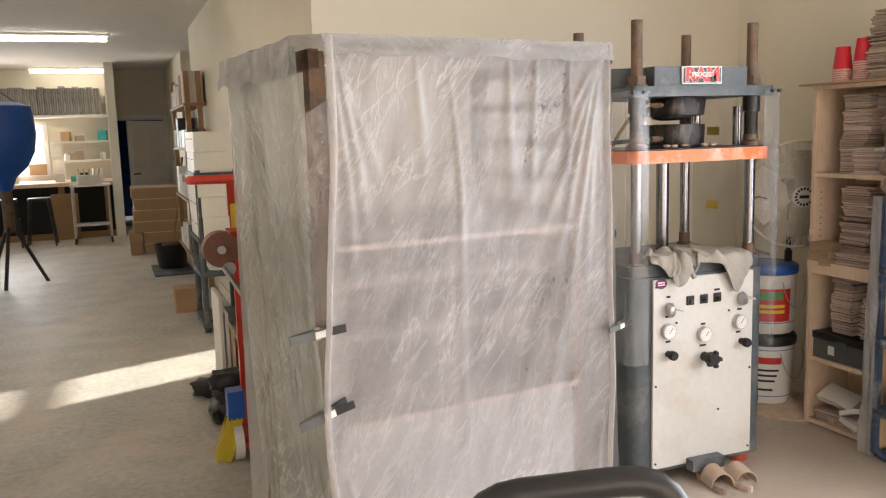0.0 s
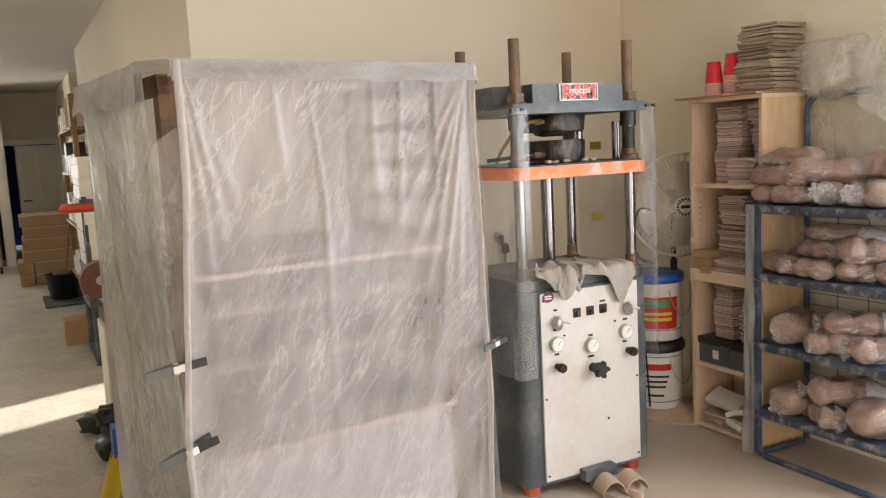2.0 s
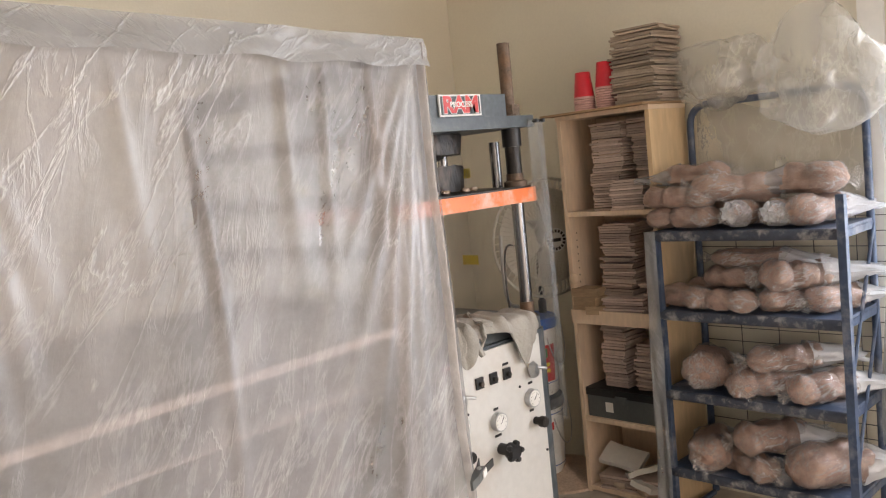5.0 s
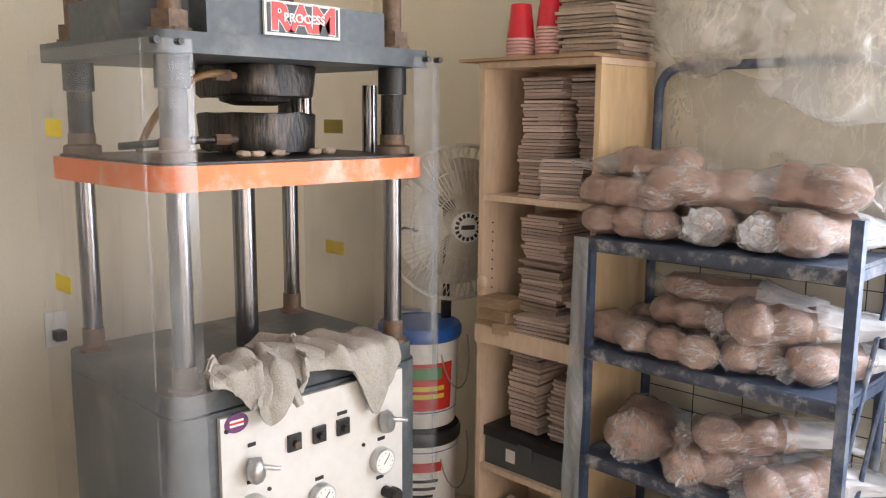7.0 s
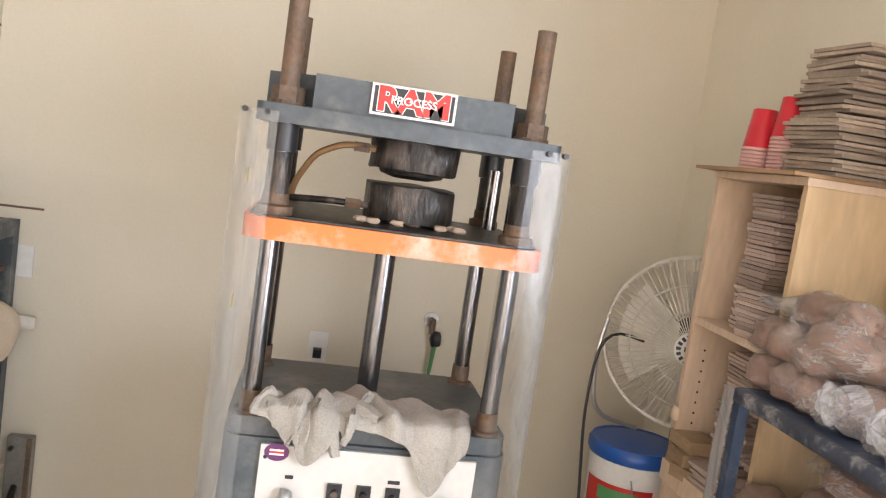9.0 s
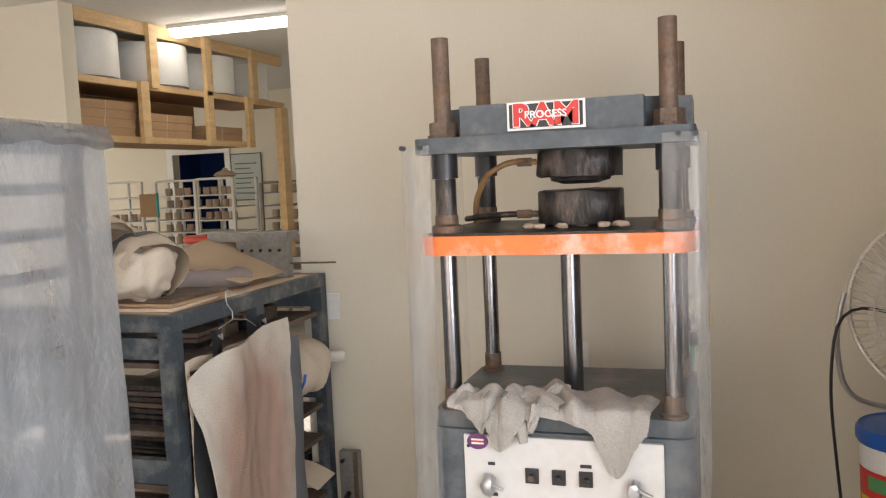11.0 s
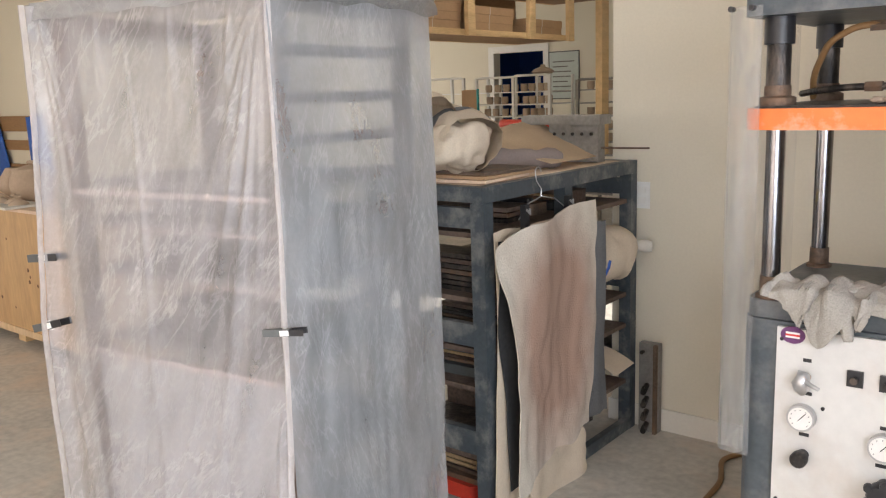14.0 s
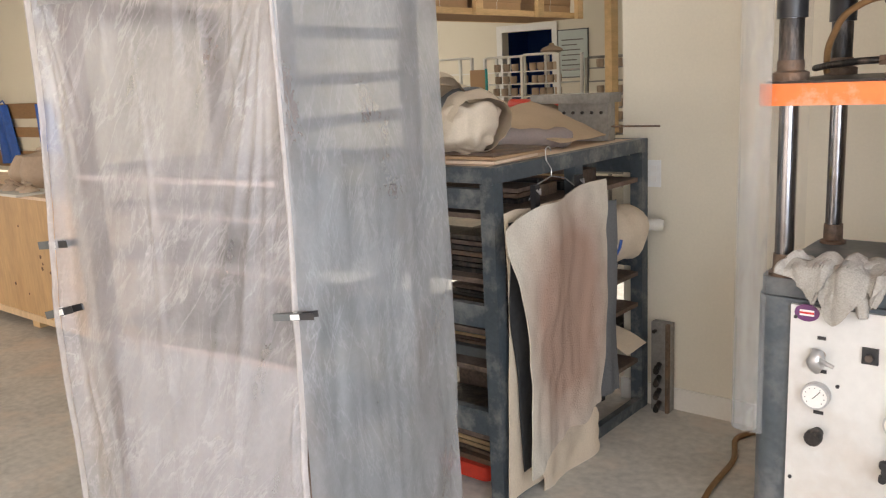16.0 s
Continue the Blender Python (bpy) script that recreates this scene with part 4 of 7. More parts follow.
part("pipe", tube(B(), rounded([(3.94, 4.74, 1.505), (3.84, 4.74, 1.505), (3.75, 4.78, 1.497), (3.7, 4.84, 1.49)], 0.03), 0.009, 10), M_DARK, press, smooth=True)
for z, x in ((1.652, 3.925), (1.505, 3.92)):
    part("fitting", cyl(B(), (x, 4.74, z), (x - 0.04, 4.739, z), 0.014, seg=6), M_RUST, press)


def guard(side):
    """A bent clear guard: flat flank, rounded front corner and a short front flange."""
    sx = -1 if side == "left" else 1
    x_out = (X0 - 0.04) if sx < 0 else (X1 + 0.035)
    x_in = 3.70 if sx < 0 else 4.295
    yf, yb = Y0 - 0.04, Y1 - 0.02
    pts = rounded([(x_in, yf, 0), (x_out, yf, 0), (x_out, yb, 0)], 0.035, 6)
    z0, z1 = 0.565, 1.705
    bm, bm2 = B(), B()
    n = len(pts)
    lo = [(p.x, p.y) for p in pts]
    for target, idx in ((bm2, range(0, n - 2)), (bm, range(n - 2, n - 1))):
        for i in idx:
            (ax, ay), (bx, by) = lo[i], lo[i + 1]
            a0, a1 = z0 + (0.02 if i < 1 else 0), z1
            f = [target.verts.new((ax, ay, z0)), target.verts.new((bx, by, z0)), target.verts.new((bx, by, z1)), target.verts.new((ax, ay, z1))]
            target.faces.new(f)
        bmesh.ops.remove_doubles(target, verts=target.verts, dist=0.0005)
        fs = target.faces[:]
        bmesh.ops.solidify(target, geom=fs, thickness=0.005)
    part("guard_flange", bm2, M_ACEDGE, press, "bent edge of the clear guard with sheen in its haze", smooth=True)
    g = part("guard_panel", bm, M_ACRYL, press, "clear scratched side guard")
    for y, z in ((4.97, 1.53), (4.97, 1.17)):
        xx = x_out + sx * 0.001 + (sx * 0.006)
        part("warning_sticker", boxb(min(xx, xx + sx * 0.001), y - 0.045, z - 0.02, max(xx, xx + sx * 0.001), y + 0.045, z + 0.02), M_YELLOW, g, "yellow caution sticker")


guard("left")
guard("right")
for x in (X0 - 0.03, X0 + 0.02, X1 - 0.03, X1 + 0.01):
    part("guard_bolt", cyl(B(), (x, Y0 - 0.05, 1.7), (x, Y0 - 0.03, 1.7), 0.007, seg=8), M_BLACK, press)

# name plate with its words
plate = part("name_plate", boxb(3.902, Y0 + 0.011, 1.7325, 4.106, Y0 + 0.0185, 1.806), M_LABEL, press, "red, white and black maker's plate", bevel=0.001)
part("plate_ground", boxb(3.908, Y0 + 0.0095, 1.7385, 4.1, Y0 + 0.0108, 1.8), M_BLACK, plate)
writing("RAM", 0.078, pose(4.004, Y0 + 0.0092, 1.769, 90, 0, 0), plate, M_LABEL, "plate_letters", squash=1.1, bold=0.0052)
writing("RAM", 0.078, pose(4.004, Y0 + 0.0080, 1.769, 90, 0, 0), plate, M_REDLBL, "plate_letters", squash=1.1, bold=0.003)
writing("PROCESS", 0.026, pose(4.004, Y0 + 0.0068, 1.771, 90, 0, 0), plate, M_LABEL, "plate_letters", squash=1.05, bold=0.0006)

# controls
FY = Y0 - 0.0065


def gauge(x, z, r):
    g = part("gauge", cyl(B(), (x, FY, z), (x, FY - 0.022, z), r, seg=28), M_GALV, press, "round steel pressure gauge", smooth=True, bevel=0.003)
    part("dial", cyl(B(), (x, FY - 0.0222, z), (x, FY - 0.0235, z), r * 0.86, seg=28), M_LABEL, g, "white dial")
    part("needle", boxb(x - 0.001, FY - 0.0248, z - r * 0.2, x + 0.001, FY - 0.0238, z + r * 0.6), M_BLACK, g).matrix_basis = Matrix.Translation((x, 0, z)) @ pose(0, 0, 0, 0, 40, 0) @ Matrix.Translation((-x, 0, -z))
    for k in range(9):
        a = radians(-40 + k * 32.5)
        part("tick", boxb(x + r * 0.68 * math.cos(a) - 0.001, FY - 0.0246, z + r * 0.68 * math.sin(a) - 0.001, x + r * 0.68 * math.cos(a) + 0.001, FY - 0.0237, z + r * 0.68 * math.sin(a) + 0.001), M_BLACK, g)


for x, z in ((3.823, 0.69), (4.012, 0.655), (4.204, 0.69)):
    gauge(x, z, 0.034)


def knob(x, z, r, d, mt, cross=False):
    k = part("knob", lathe(B(), [(r * 0.7, 0), (r * 0.7, d * 0.5), (r, d * 0.55), (r, d * 0.9), (r * 0.85, d)], (0, 0, 0), 14), mt, press, "control knob", smooth=True)
    k.matrix_basis = pose(x, FY, z, 90, 0, 0)
    if cross:
        for a in range(5):
            part("lobe", lathe(B(), [(0.009, d * 0.75), (0.012, d * 0.85), (0.009, d * 1.02)], (0.03 * math.cos(a * 1.257), 0.03 * math.sin(a * 1.257), 0), 10), mt, k, smooth=True)


knob(3.828, 0.588, 0.021, 0.05, M_DARK)
knob(4.222, 0.598, 0.021, 0.05, M_DARK)
knob(4.02, 0.553, 0.03, 0.075, M_BLACK, True)
for x, z in ((3.828, 0.795), (4.215, 0.805)):
    v = part("valve", cyl(B(), (x, FY, z), (x, FY - 0.035, z), 0.011, seg=10), M_DUSTCLAY, press, "clay-caked lever valve")
    part("lever", tube(B(), [(x, FY - 0.03, z), (x + 0.025, FY - 0.045, z - 0.006), (x + 0.042, FY - 0.046, z - 0.012)], [0.006, 0.006, 0.005], 8), M_GALV, v, smooth=True)
    part("caked_clay", lump(B(), (x - 0.005, FY - 0.025, z - 0.01), (0.02, 0.018, 0.03), 0.4, 3, x, 2), M_GALV, v, smooth=True)
for x in (3.940, 4.012, 4.084):
    s = part("switch", boxb(x - 0.018, FY - 0.008, 0.792, x + 0.018, FY, 0.832), M_BLACK, press, "square black switch", bevel=0.002)
    part("button", cyl(B(), (x, FY - 0.0085, 0.81), (x, FY - 0.02, 0.81), 0.009, seg=12), M_DARK, s)
for x, z, w in ((3.828, 0.752, 0.03), (3.828, 0.642, 0.024), (4.012, 0.604, 0.034), (4.205, 0.642, 0.024), (4.21, 0.745, 0.024), (4.084, 0.846, 0.03), (4.012, 0.7, 0.024), (3.828, 0.838, 0.02)):
    part("label_bar", boxb(x - w / 2, FY - 0.0015, z - 0.0045, x + w / 2, FY, z + 0.0045), M_BLACK, press, "small dark label strip")
for x, z in ((3.765, 0.1), (4.27, 0.1), (3.765, 0.45), (4.272, 0.47), (3.87, 0.72), (4.15, 0.745), (3.765, 0.885), (4.1, 0.3)):
    part("screw", cyl(B(), (x, FY, z), (x, FY - 0.004, z), 0.005, seg=8), M_BLACK, press)
o = part("oval_sticker", cyl(B(), (0, 0, 0), (0, 0, 0.0012), 0.026, seg=28), M_NAVY, press, "oval red, white and blue sticker")
o.matrix_basis = pose(3.791, FY - 0.0005, 0.898, 90, 0, 0) @ Matrix.Diagonal((1.15, 0.85, 1, 1))
part("sticker_centre", boxb(-0.015, -0.009, 0.0013, 0.015, 0.009, 0.0018), M_LABEL, o)
part("sticker_stripe", boxb(-0.015, -0.003, 0.0019, 0.015, 0.003, 0.0023), M_REDLBL, o)
part("foot_bracket", boxb(3.93, Y0 - 0.055, 0.05, 4.1, Y0 - 0.0075, 0.1), M_GREY, press, "bent grey foot bracket", bevel=0.004)


# ---- on and round the press ----
def towel():
    """A rumpled towel: one half folded flat with its corner over the edge, the other bunched in rolls."""
    t = thing("towel", "crumpled grey towel lying over the press bed edge", "towel", (4.0, 4.545, 0.974))

    def lay(x, s, lift, seed, z0=0.008):
        """A point s beyond the bed's edge (behind it when negative), lifted by the folds."""
        k = 0.007 * noise.noise(Vector((x * 18, s * 14, seed))) + 0.004 * noise.noise(Vector((x * 45, s * 40, seed)))
        if s < 0:
            return Vector((x, -s, z0 + lift + abs(k)))
        bend = min(1.0, s / 0.03)
        return Vector((x, -0.022 * bend - lift * 0.7 - abs(k), z0 + lift * (1 - bend) - max(0.0, s - 0.012)))

    def flat_half(u, v):
        tip = 0.02 + 0.13 * math.exp(-((u - 0.72) / 0.17) ** 2) + 0.02 * u
        back = 0.19 - 0.09 * u
        s = -back + (back + tip) * v
        x = -0.05 + 0.31 * u + 0.05 * (v - 0.4) * (0.5 - u)
        lift = 0.012 + 0.03 * math.exp(-((u - 0.12 - 0.25 * v) / 0.08) ** 2) + 0.02 * math.exp(-((u - 0.55 - 0.2 * v) / 0.12) ** 2) * (1 - v) + 0.012 * math.exp(-((u - 0.9) / 0.06) ** 2)
        return lay(x, s, lift, 4.0)

    def bunched_half(u, v):
        tip = 0.015 + 0.1 * math.exp(-((u - 0.5) / 0.1) ** 2) + 0.055 * math.exp(-((u - 0.22) / 0.08) ** 2) + 0.05 * math.exp(-((u - 0.78) / 0.08) ** 2)
        back = 0.05 + 0.08 * u
        s = -back + (back + tip) * v
        x = -0.265 + 0.27 * u + 0.02 * math.sin(v * 5 + u * 14)
        lift = 0.014 + 0.024 * max(0.0, math.sin(u * 21 + 2.2 * v)) ** 1.5 + 0.02 * math.exp(-((v - 0.45) / 0.2) ** 2)
        return lay(x, s, lift, 14.0, 0.012)

    def fold_over(p0, p1, r, seed):
        p0, p1 = Vector(p0), Vector(p1)
        q = (p1 - p0).to_track_quat("Z", "Y")

        def f(u, v):
            a = 2 * math.pi * v
            rr = r * (0.35 + 0.65 * math.sin(math.pi * (0.08 + 0.84 * u)) ** 0.6) * (1 + 0.3 * noise.noise(Vector((u * 3, math.cos(a) * 1.4, math.sin(a) * 1.4 + seed))) + 0.1 * noise.noise(Vector((u * 9, math.cos(a) * 4, math.sin(a) * 4 + seed))))
            return p0.lerp(p1, u) + q @ Vector((rr * math.cos(a), 0.7 * rr * math.sin(a), 0))
        return surface(B(), f, 30, 26)

    part("flat_half", surface(B(), flat_half, 80, 56, 0.007), M_RAG, t, smooth=True)
    part("bunched_half", surface(B(), bunched_half, 90, 50, 0.007), M_RAG, t, smooth=True)
    part("rolled_fold", fold_over((-0.085, 0.08, 0.05), (0.03, -0.012, 0.03), 0.027, 2.0), M_RAG, t, smooth=True)
    part("rolled_fold", fold_over((-0.2, -0.02, 0.025), (-0.06, 0.05, 0.048), 0.024, 7.0), M_RAG, t, smooth=True)
    part("rolled_fold", fold_over((-0.1, 0.0, 0.052), (-0.07, -0.05, -0.06), 0.018, 12.0), M_RAG, t, smooth=True)


towel()
sandals = thing("sandals", "pair of worn pale slip-on sandals under the press", "sandals", (4.06, 4.44, 0), -12)
for sx in (-0.055, 0.055):
    def sole(k):
        out = []
        for i in range(20):
            a = 2 * math.pi * i / 20
            out.append((sx + (0.042 + 0.008 * math.sin(a)) * math.cos(a), 0.125 * math.sin(a)))
        return out
    s = part("sole", prism(B(), sole(0), 0.0, 0.026), M_BOARD, sandals, "thick dusty sole", bevel=0.006)

    def strap(u, v):
        a = math.pi * u
        return Vector((sx + 0.05 * math.cos(a), -0.09 + 0.1 * v, 0.022 + (0.055 + 0.01 * v) * math.sin(a)))
    part("strap", surface(B(), strap, 12, 6, 0.004), M_POT, s, "wide strap", smooth=True)
hose = thing("air_hose", "orange-brown air hose lying on the floor by the wall", "hose")
part("coil", tube(B(), rounded([(3.3, 5.74, 0.012), (3.22, 5.62, 0.012), (3.3, 5.42, 0.012), (3.31, 5.15, 0.014), (3.34, 4.95, 0.012), (3.5, 4.98, 0.012), (3.72, 5.2, 0.012)], 0.07), 0.011, 8), M_HOSE, hose, smooth=True)


def wall_tap():
    t = thing("air_valve", "brass wall air valve with a black blow gun hanging", "valve", (4.315, WY, 1.02))
    part("flange", cyl(B(), (0, 0, 0), (0, -0.012, 0), 0.03, seg=20), M_GALV, t, smooth=True)
    part("valve_body", cyl(cyl(B(), (0, -0.01, 0), (0, -0.05, 0), 0.011), (0, -0.045, 0.01), (0, -0.045, -0.05), 0.012), M_RUST, t)
    part("gun", lump(B(), (0.02, -0.045, -0.07), (0.022, 0.02, 0.03), 0.3, 2, 1, 2), M_BLACK, t, smooth=True)
    part("nozzle", cyl(cyl(B(), (0.02, -0.045, -0.08), (0.012, -0.045, -0.2), 0.01, 0.008), (0.012, -0.045, -0.2), (0.012, -0.045, -0.235), 0.006), M_GREENLBL, t)


wall_tap()


def outlet(x, z, m):
    t = thing("wall_outlet", "white wall socket plate on the cream wall", "outlet")
    t.matrix_basis = m
    part("plate", boxb(-0.036, -0.006, -0.058, 0.036, -0.001, 0.058), M_WPLASTIC, t, bevel=0.002)
    for dz in (-0.022, 0.022):
        part("socket", boxb(-0.017, -0.008, dz - 0.013, 0.017, -0.006, dz + 0.013), M_TRIM, t)


outlet(0, 0, pose(2.78, WY, 1.06))
outlet(0, 0, pose(3.885, WY, 0.86))
plug = thing("plug", "black plug in the wall socket", "plug", (3.885, WY - 0.009, 0.842))
part("body", boxb(-0.016, -0.04, -0.016, 0.016, 0, 0.016), M_BLACK, plug, bevel=0.004)


# ---- fan and oil pails in the corner ----
def fan():
    t = thing("pedestal_fan", "dusty grey pedestal fan with a wire cage on a black pole", "fan", (5.066, 5.079, 0), 0)
    head = new("head")
    head.parent = t
    head.matrix_basis = look((0, 0, 1.176), (-0.42, -0.9, 1.12)) @ pose(0, 0, 0)
    R = 0.285
    bm = B()
    for k in range(72):
        a = 2 * math.pi * k / 72
        ca, sa = math.cos(a), math.sin(a)
        pts = []
        for j in range(8):
            f = j / 7
            r = 0.055 + (R - 0.055) * f
            pts.append((r * ca, r * sa, -0.075 * math.cos(f * math.pi / 2) ** 0.8 - 0.005))
        tube(bm, pts, 0.0023, 4)
    part("front_grille", bm, M_FANWIRE, head, "fine wire front grille")
    bm = B()
    for k in range(48):
        a = 2 * math.pi * k / 48
        ca, sa = math.cos(a), math.sin(a)
        pts = [((0.06 + (R - 0.06) * j / 5) * ca, (0.06 + (R - 0.06) * j / 5) * sa, 0.08 * math.cos(j / 5 * math.pi / 2) + 0.005) for j in range(6)]
        tube(bm, pts, 0.0023, 4)
    part("rear_grille", bm, M_FANWIRE, head)
    for r, z in ((R, 0.0), (0.2, -0.045), (0.12, -0.068)):
        part("ring", tube(B(), [(r * math.cos(a * math.pi / 24), r * math.sin(a * math.pi / 24), z) for a in range(48)], 0.008 if r == R else 0.003, 6, True), M_FANWIRE, head)
    part("hub", cyl(B(), (0, 0, -0.088), (0, 0, -0.07), 0.056, seg=28), M_WPLASTIC, head, "pale round hub badge", bevel=0.004)
    for k in range(16):
        a = 2 * math.pi * k / 16
        part("badge_mark", boxb(-0.005, 0.036, -0.0905, 0.005, 0.05, -0.0885), M_BLACK, head).matrix_basis = pose(0, 0, 0, 0, 0, math.degrees(a))
    part("badge_bar", boxb(-0.025, -0.008, -0.0905, 0.025, 0.008, -0.0885), M_BLACK, head)
    for k in range(3):
        def blade(u, v):
            a = 2 * math.pi * k / 3 + (u - 0.5) * 1.5
            r = 0.05 + v * 0.19
            return Vector((r * math.cos(a), r * math.sin(a), 0.02 + 0.05 * (u - 0.5)))
        part("blade", surface(B(), blade, 12, 8, 0.003), M_FANBLADE, head, "pale metal fan blade", smooth=True)
    part("motor", lathe(B(), [(0.05, 0.03), (0.075, 0.06), (0.075, 0.17), (0.05, 0.2)], (0, 0, 0)), M_BLACK, head, smooth=True)
    part("pole", cyl(cyl(B(), (0.05, 0.11, 0.03), (0.05, 0.11, 0.86), 0.02), (0.05, 0.11, 0.86), (0.05, 0.11, 1.2), 0.013), M_BLACK, t, "black pole")
    part("base", lathe(B(), [(0.25, 0.0), (0.25, 0.012), (0.22, 0.022), (0.05, 0.035), (0.03, 0.06)], (-0.03, 0.02, 0), 36), M_DUSTCLAY, t, "round dusty base", smooth=True)
    part("cord", tube(B(), rounded([(0.05, 0.15, 1.1), (-0.3, 0.02, 1.2), (-0.33, 0.0, 0.95), (-0.3, -0.02, 0.6), (-0.26, 0.0, 0.3), (-0.2, 0.05, 0.05)], 0.12), 0.005, 6), M_BLACK, t)
    part("guard_arm", tube(B(), rounded([(-0.28, 0.05, 1.22), (-0.31, 0.03, 1.1), (-0.28, 0.05, 0.9), (-0.1, 0.1, 0.85)], 0.08), 0.008, 8), M_GALV, t)


fan()


def pail(z, lid_mat, upper):
    t = thing("oil_pail", "white hydraulic oil pail with a blue lid and red label" if upper else "white hydraulic oil pail with a black lid and red lettering", "pail", (4.985, 5.2, z), 205, group="oil pails")
    part("body", lathe(B(), [(0.132, 0), (0.136, 0.01), (0.148, 0.33), (0.148, 0.345)], (0, 0, 0), 36), M_WPLASTIC, t, smooth=True)
    part("lid", lathe(B(), [(0.153, 0.325), (0.158, 0.335), (0.158, 0.362), (0.15, 0.375), (0.14, 0.37), (0.13, 0.372)], (0, 0, 0), 36), lid_mat, t, "ribbed plastic lid", smooth=True)

    def band(z0, z1, a0, a1, mt, name, off=0.0012):
        def f(u, v):
            zz = z0 + (z1 - z0) * v
            r = 0.1366 + (zz - 0.01) * 0.0375 + off
            a = radians(a0 + (a1 - a0) * u)
            return Vector((r * math.cos(a), r * math.sin(a), zz))
        return part(name, surface(B(), f, 20, 3), mt, t, smooth=True)
    if upper:
        band(0.07, 0.25, -25, 75, M_REDLBL, "label")
        band(0.19, 0.235, 0, 55, M_GREENLBL, "badge", 0.002)
        for k, zz in enumerate((0.155, 0.125)):
            band(zz - 0.009, zz + 0.009, -18, 60, M_YELLOW, "text_bar", 0.002)
        band(0.06, 0.064, -60, 110, M_BLUEP, "stripe", 0.001)
    else:
        band(0.225, 0.262, -5, 55, M_REDLBL, "badge", 0.001)
        for k, zz in enumerate((0.19, 0.16, 0.13, 0.08)):
            band(zz - 0.006, zz + 0.006, -5 + 5 * k % 9, 50 - 4 * k, M_BLACK, "text_bar", 0.001)
        band(0.04, 0.044, -60, 110, M_BLUEP, "stripe", 0.001)
        band(0.3, 0.304, -60, 110, M_BLUEP, "stripe", 0.001)
    part("handle", tube(B(), [(0.15 * math.cos(a * math.pi / 10), 0.02 + 0.03 * math.sin(a * math.pi / 10), 0.3 - 0.16 * math.sin(a * math.pi / 10)) for a in range(11)], 0.003, 6), M_GALV, t).matrix_basis = pose(0, 0.12, 0, 0, 0, 0)
    return t


pail(0.035, M_BLACK, False)
pail(0.425, M_BLUEP, True)


# ---- wooden shelf with stacks of boards ----
SH = dict(x0=4.943, x1=5.235, y0=4.402, y1=4.872)
shelf = thing("wooden_shelf", "dusty pale plywood shelf unit with open bays", "shelf")
zt = 1.735
part("side", boxb(SH["x0"], SH["y0"], 0, SH["x1"], SH["y0"] + 0.02, zt - 0.02), M_PLY, shelf, "plywood side panel", bevel=0.002)
part("side", boxb(SH["x0"], SH["y1"] - 0.02, 0, SH["x1"], SH["y1"], zt - 0.02), M_DUSTWOOD, shelf, bevel=0.002)
part("top", boxb(SH["x0"] - 0.005, SH["y0"] - 0.003, zt - 0.0195, SH["x1"], SH["y1"] + 0.003, zt), M_DUSTWOOD, shelf, bevel=0.002)
part("back", boxb(SH["x1"] - 0.012, SH["y0"] + 0.0205, 0.02, SH["x1"] - 0.002, SH["y1"] - 0.0205, zt - 0.02), M_DUSTWOOD, shelf)
BAYS = (0.03, 0.36, 0.845, 1.305)
for z in BAYS:
    part("shelf_board", boxb(SH["x0"] + 0.002, SH["y0"] + 0.0203, z - 0.02, SH["x1"] - 0.0125, SH["y1"] - 0.0203, z), M_DUSTWOOD, shelf, bevel=0.002)
part("face_strip", boxb(SH["x0"] - 0.012, SH["y0"], 0.80, SH["x0"] - 0.0005, SH["y1"], 0.862), M_DUSTWOOD, shelf, bevel=0.002)
for k in range(9):
    part("peg_hole", cyl(B(), (SH["x0"] + 0.05, SH["y1"] - 0.0203, 0.95 + k * 0.032), (SH["x0"] + 0.05, SH["y1"] - 0.0213, 0.95 + k * 0.032), 0.0035, seg=8), M_BLACK, shelf)
knot = part("knob", lump(B(), (SH["x0"] - 0.012, 4.84, 1.01), (0.012, 0.02, 0.022), 0.2, 2, 3, 2), M_DUSTWOOD, shelf, smooth=True)

M_WEATHERED = mat("weathered_board", (0.34, 0.27, 0.21), 0.9, var=0.2, scale=9, fine=60, bump=0.2, rnd=0.35)
M_OFFCUT = mat("greyed_offcut_wood", (0.36, 0.25, 0.15), 0.75, var=0.2, scale=6, fine=40, bump=0.1, stretch=(4, 0.8, 4))
TILE = {}


def stack(cx, cy, z, n, w, d, h, seed, rz=0.0, label="stack of thin dusty clay-stained boards", messy=1.0, mt=None):
    r = random.Random(seed)
    t = thing("board_stack", label, "stack", (cx, cy, z), rz, group="stacks of boards")
    key = (round(w, 3), round(d, 3), round(h, 4))
    if key not in TILE:
        bm = boxb(-w / 2, -d / 2, 0, w / 2, d / 2, h * 0.86)
        for v in bm.verts:
            v.co += Vector((r.uniform(-0.002, 0.002), r.uniform(-0.002, 0.002), 0))
        me = bpy.data.meshes.new("board")
        bm.to_mesh(me)
        bm.free()
        me.materials.append(mt or M_BOARD)
        TILE[key] = me
    zz, ox, oy = 0.0, 0.0, 0.0
    for i in range(n):
        ob = new("board", TILE[key])
        ob.parent = t
        if r.random() < 0.18:
            ox, oy = messy * r.uniform(-0.012, 0.012), messy * r.uniform(-0.012, 0.012)
        ob.matrix_basis = pose(ox + messy * r.uniform(-0.006, 0.006), oy + messy * r.uniform(-0.006, 0.006), zz, messy * r.uniform(-0.6, 0.6), messy * r.uniform(-0.4, 0.4), messy * r.uniform(-4, 4))
        zz += h * (1.03 if r.random() < 0.9 else 1.35)
    return z + zz


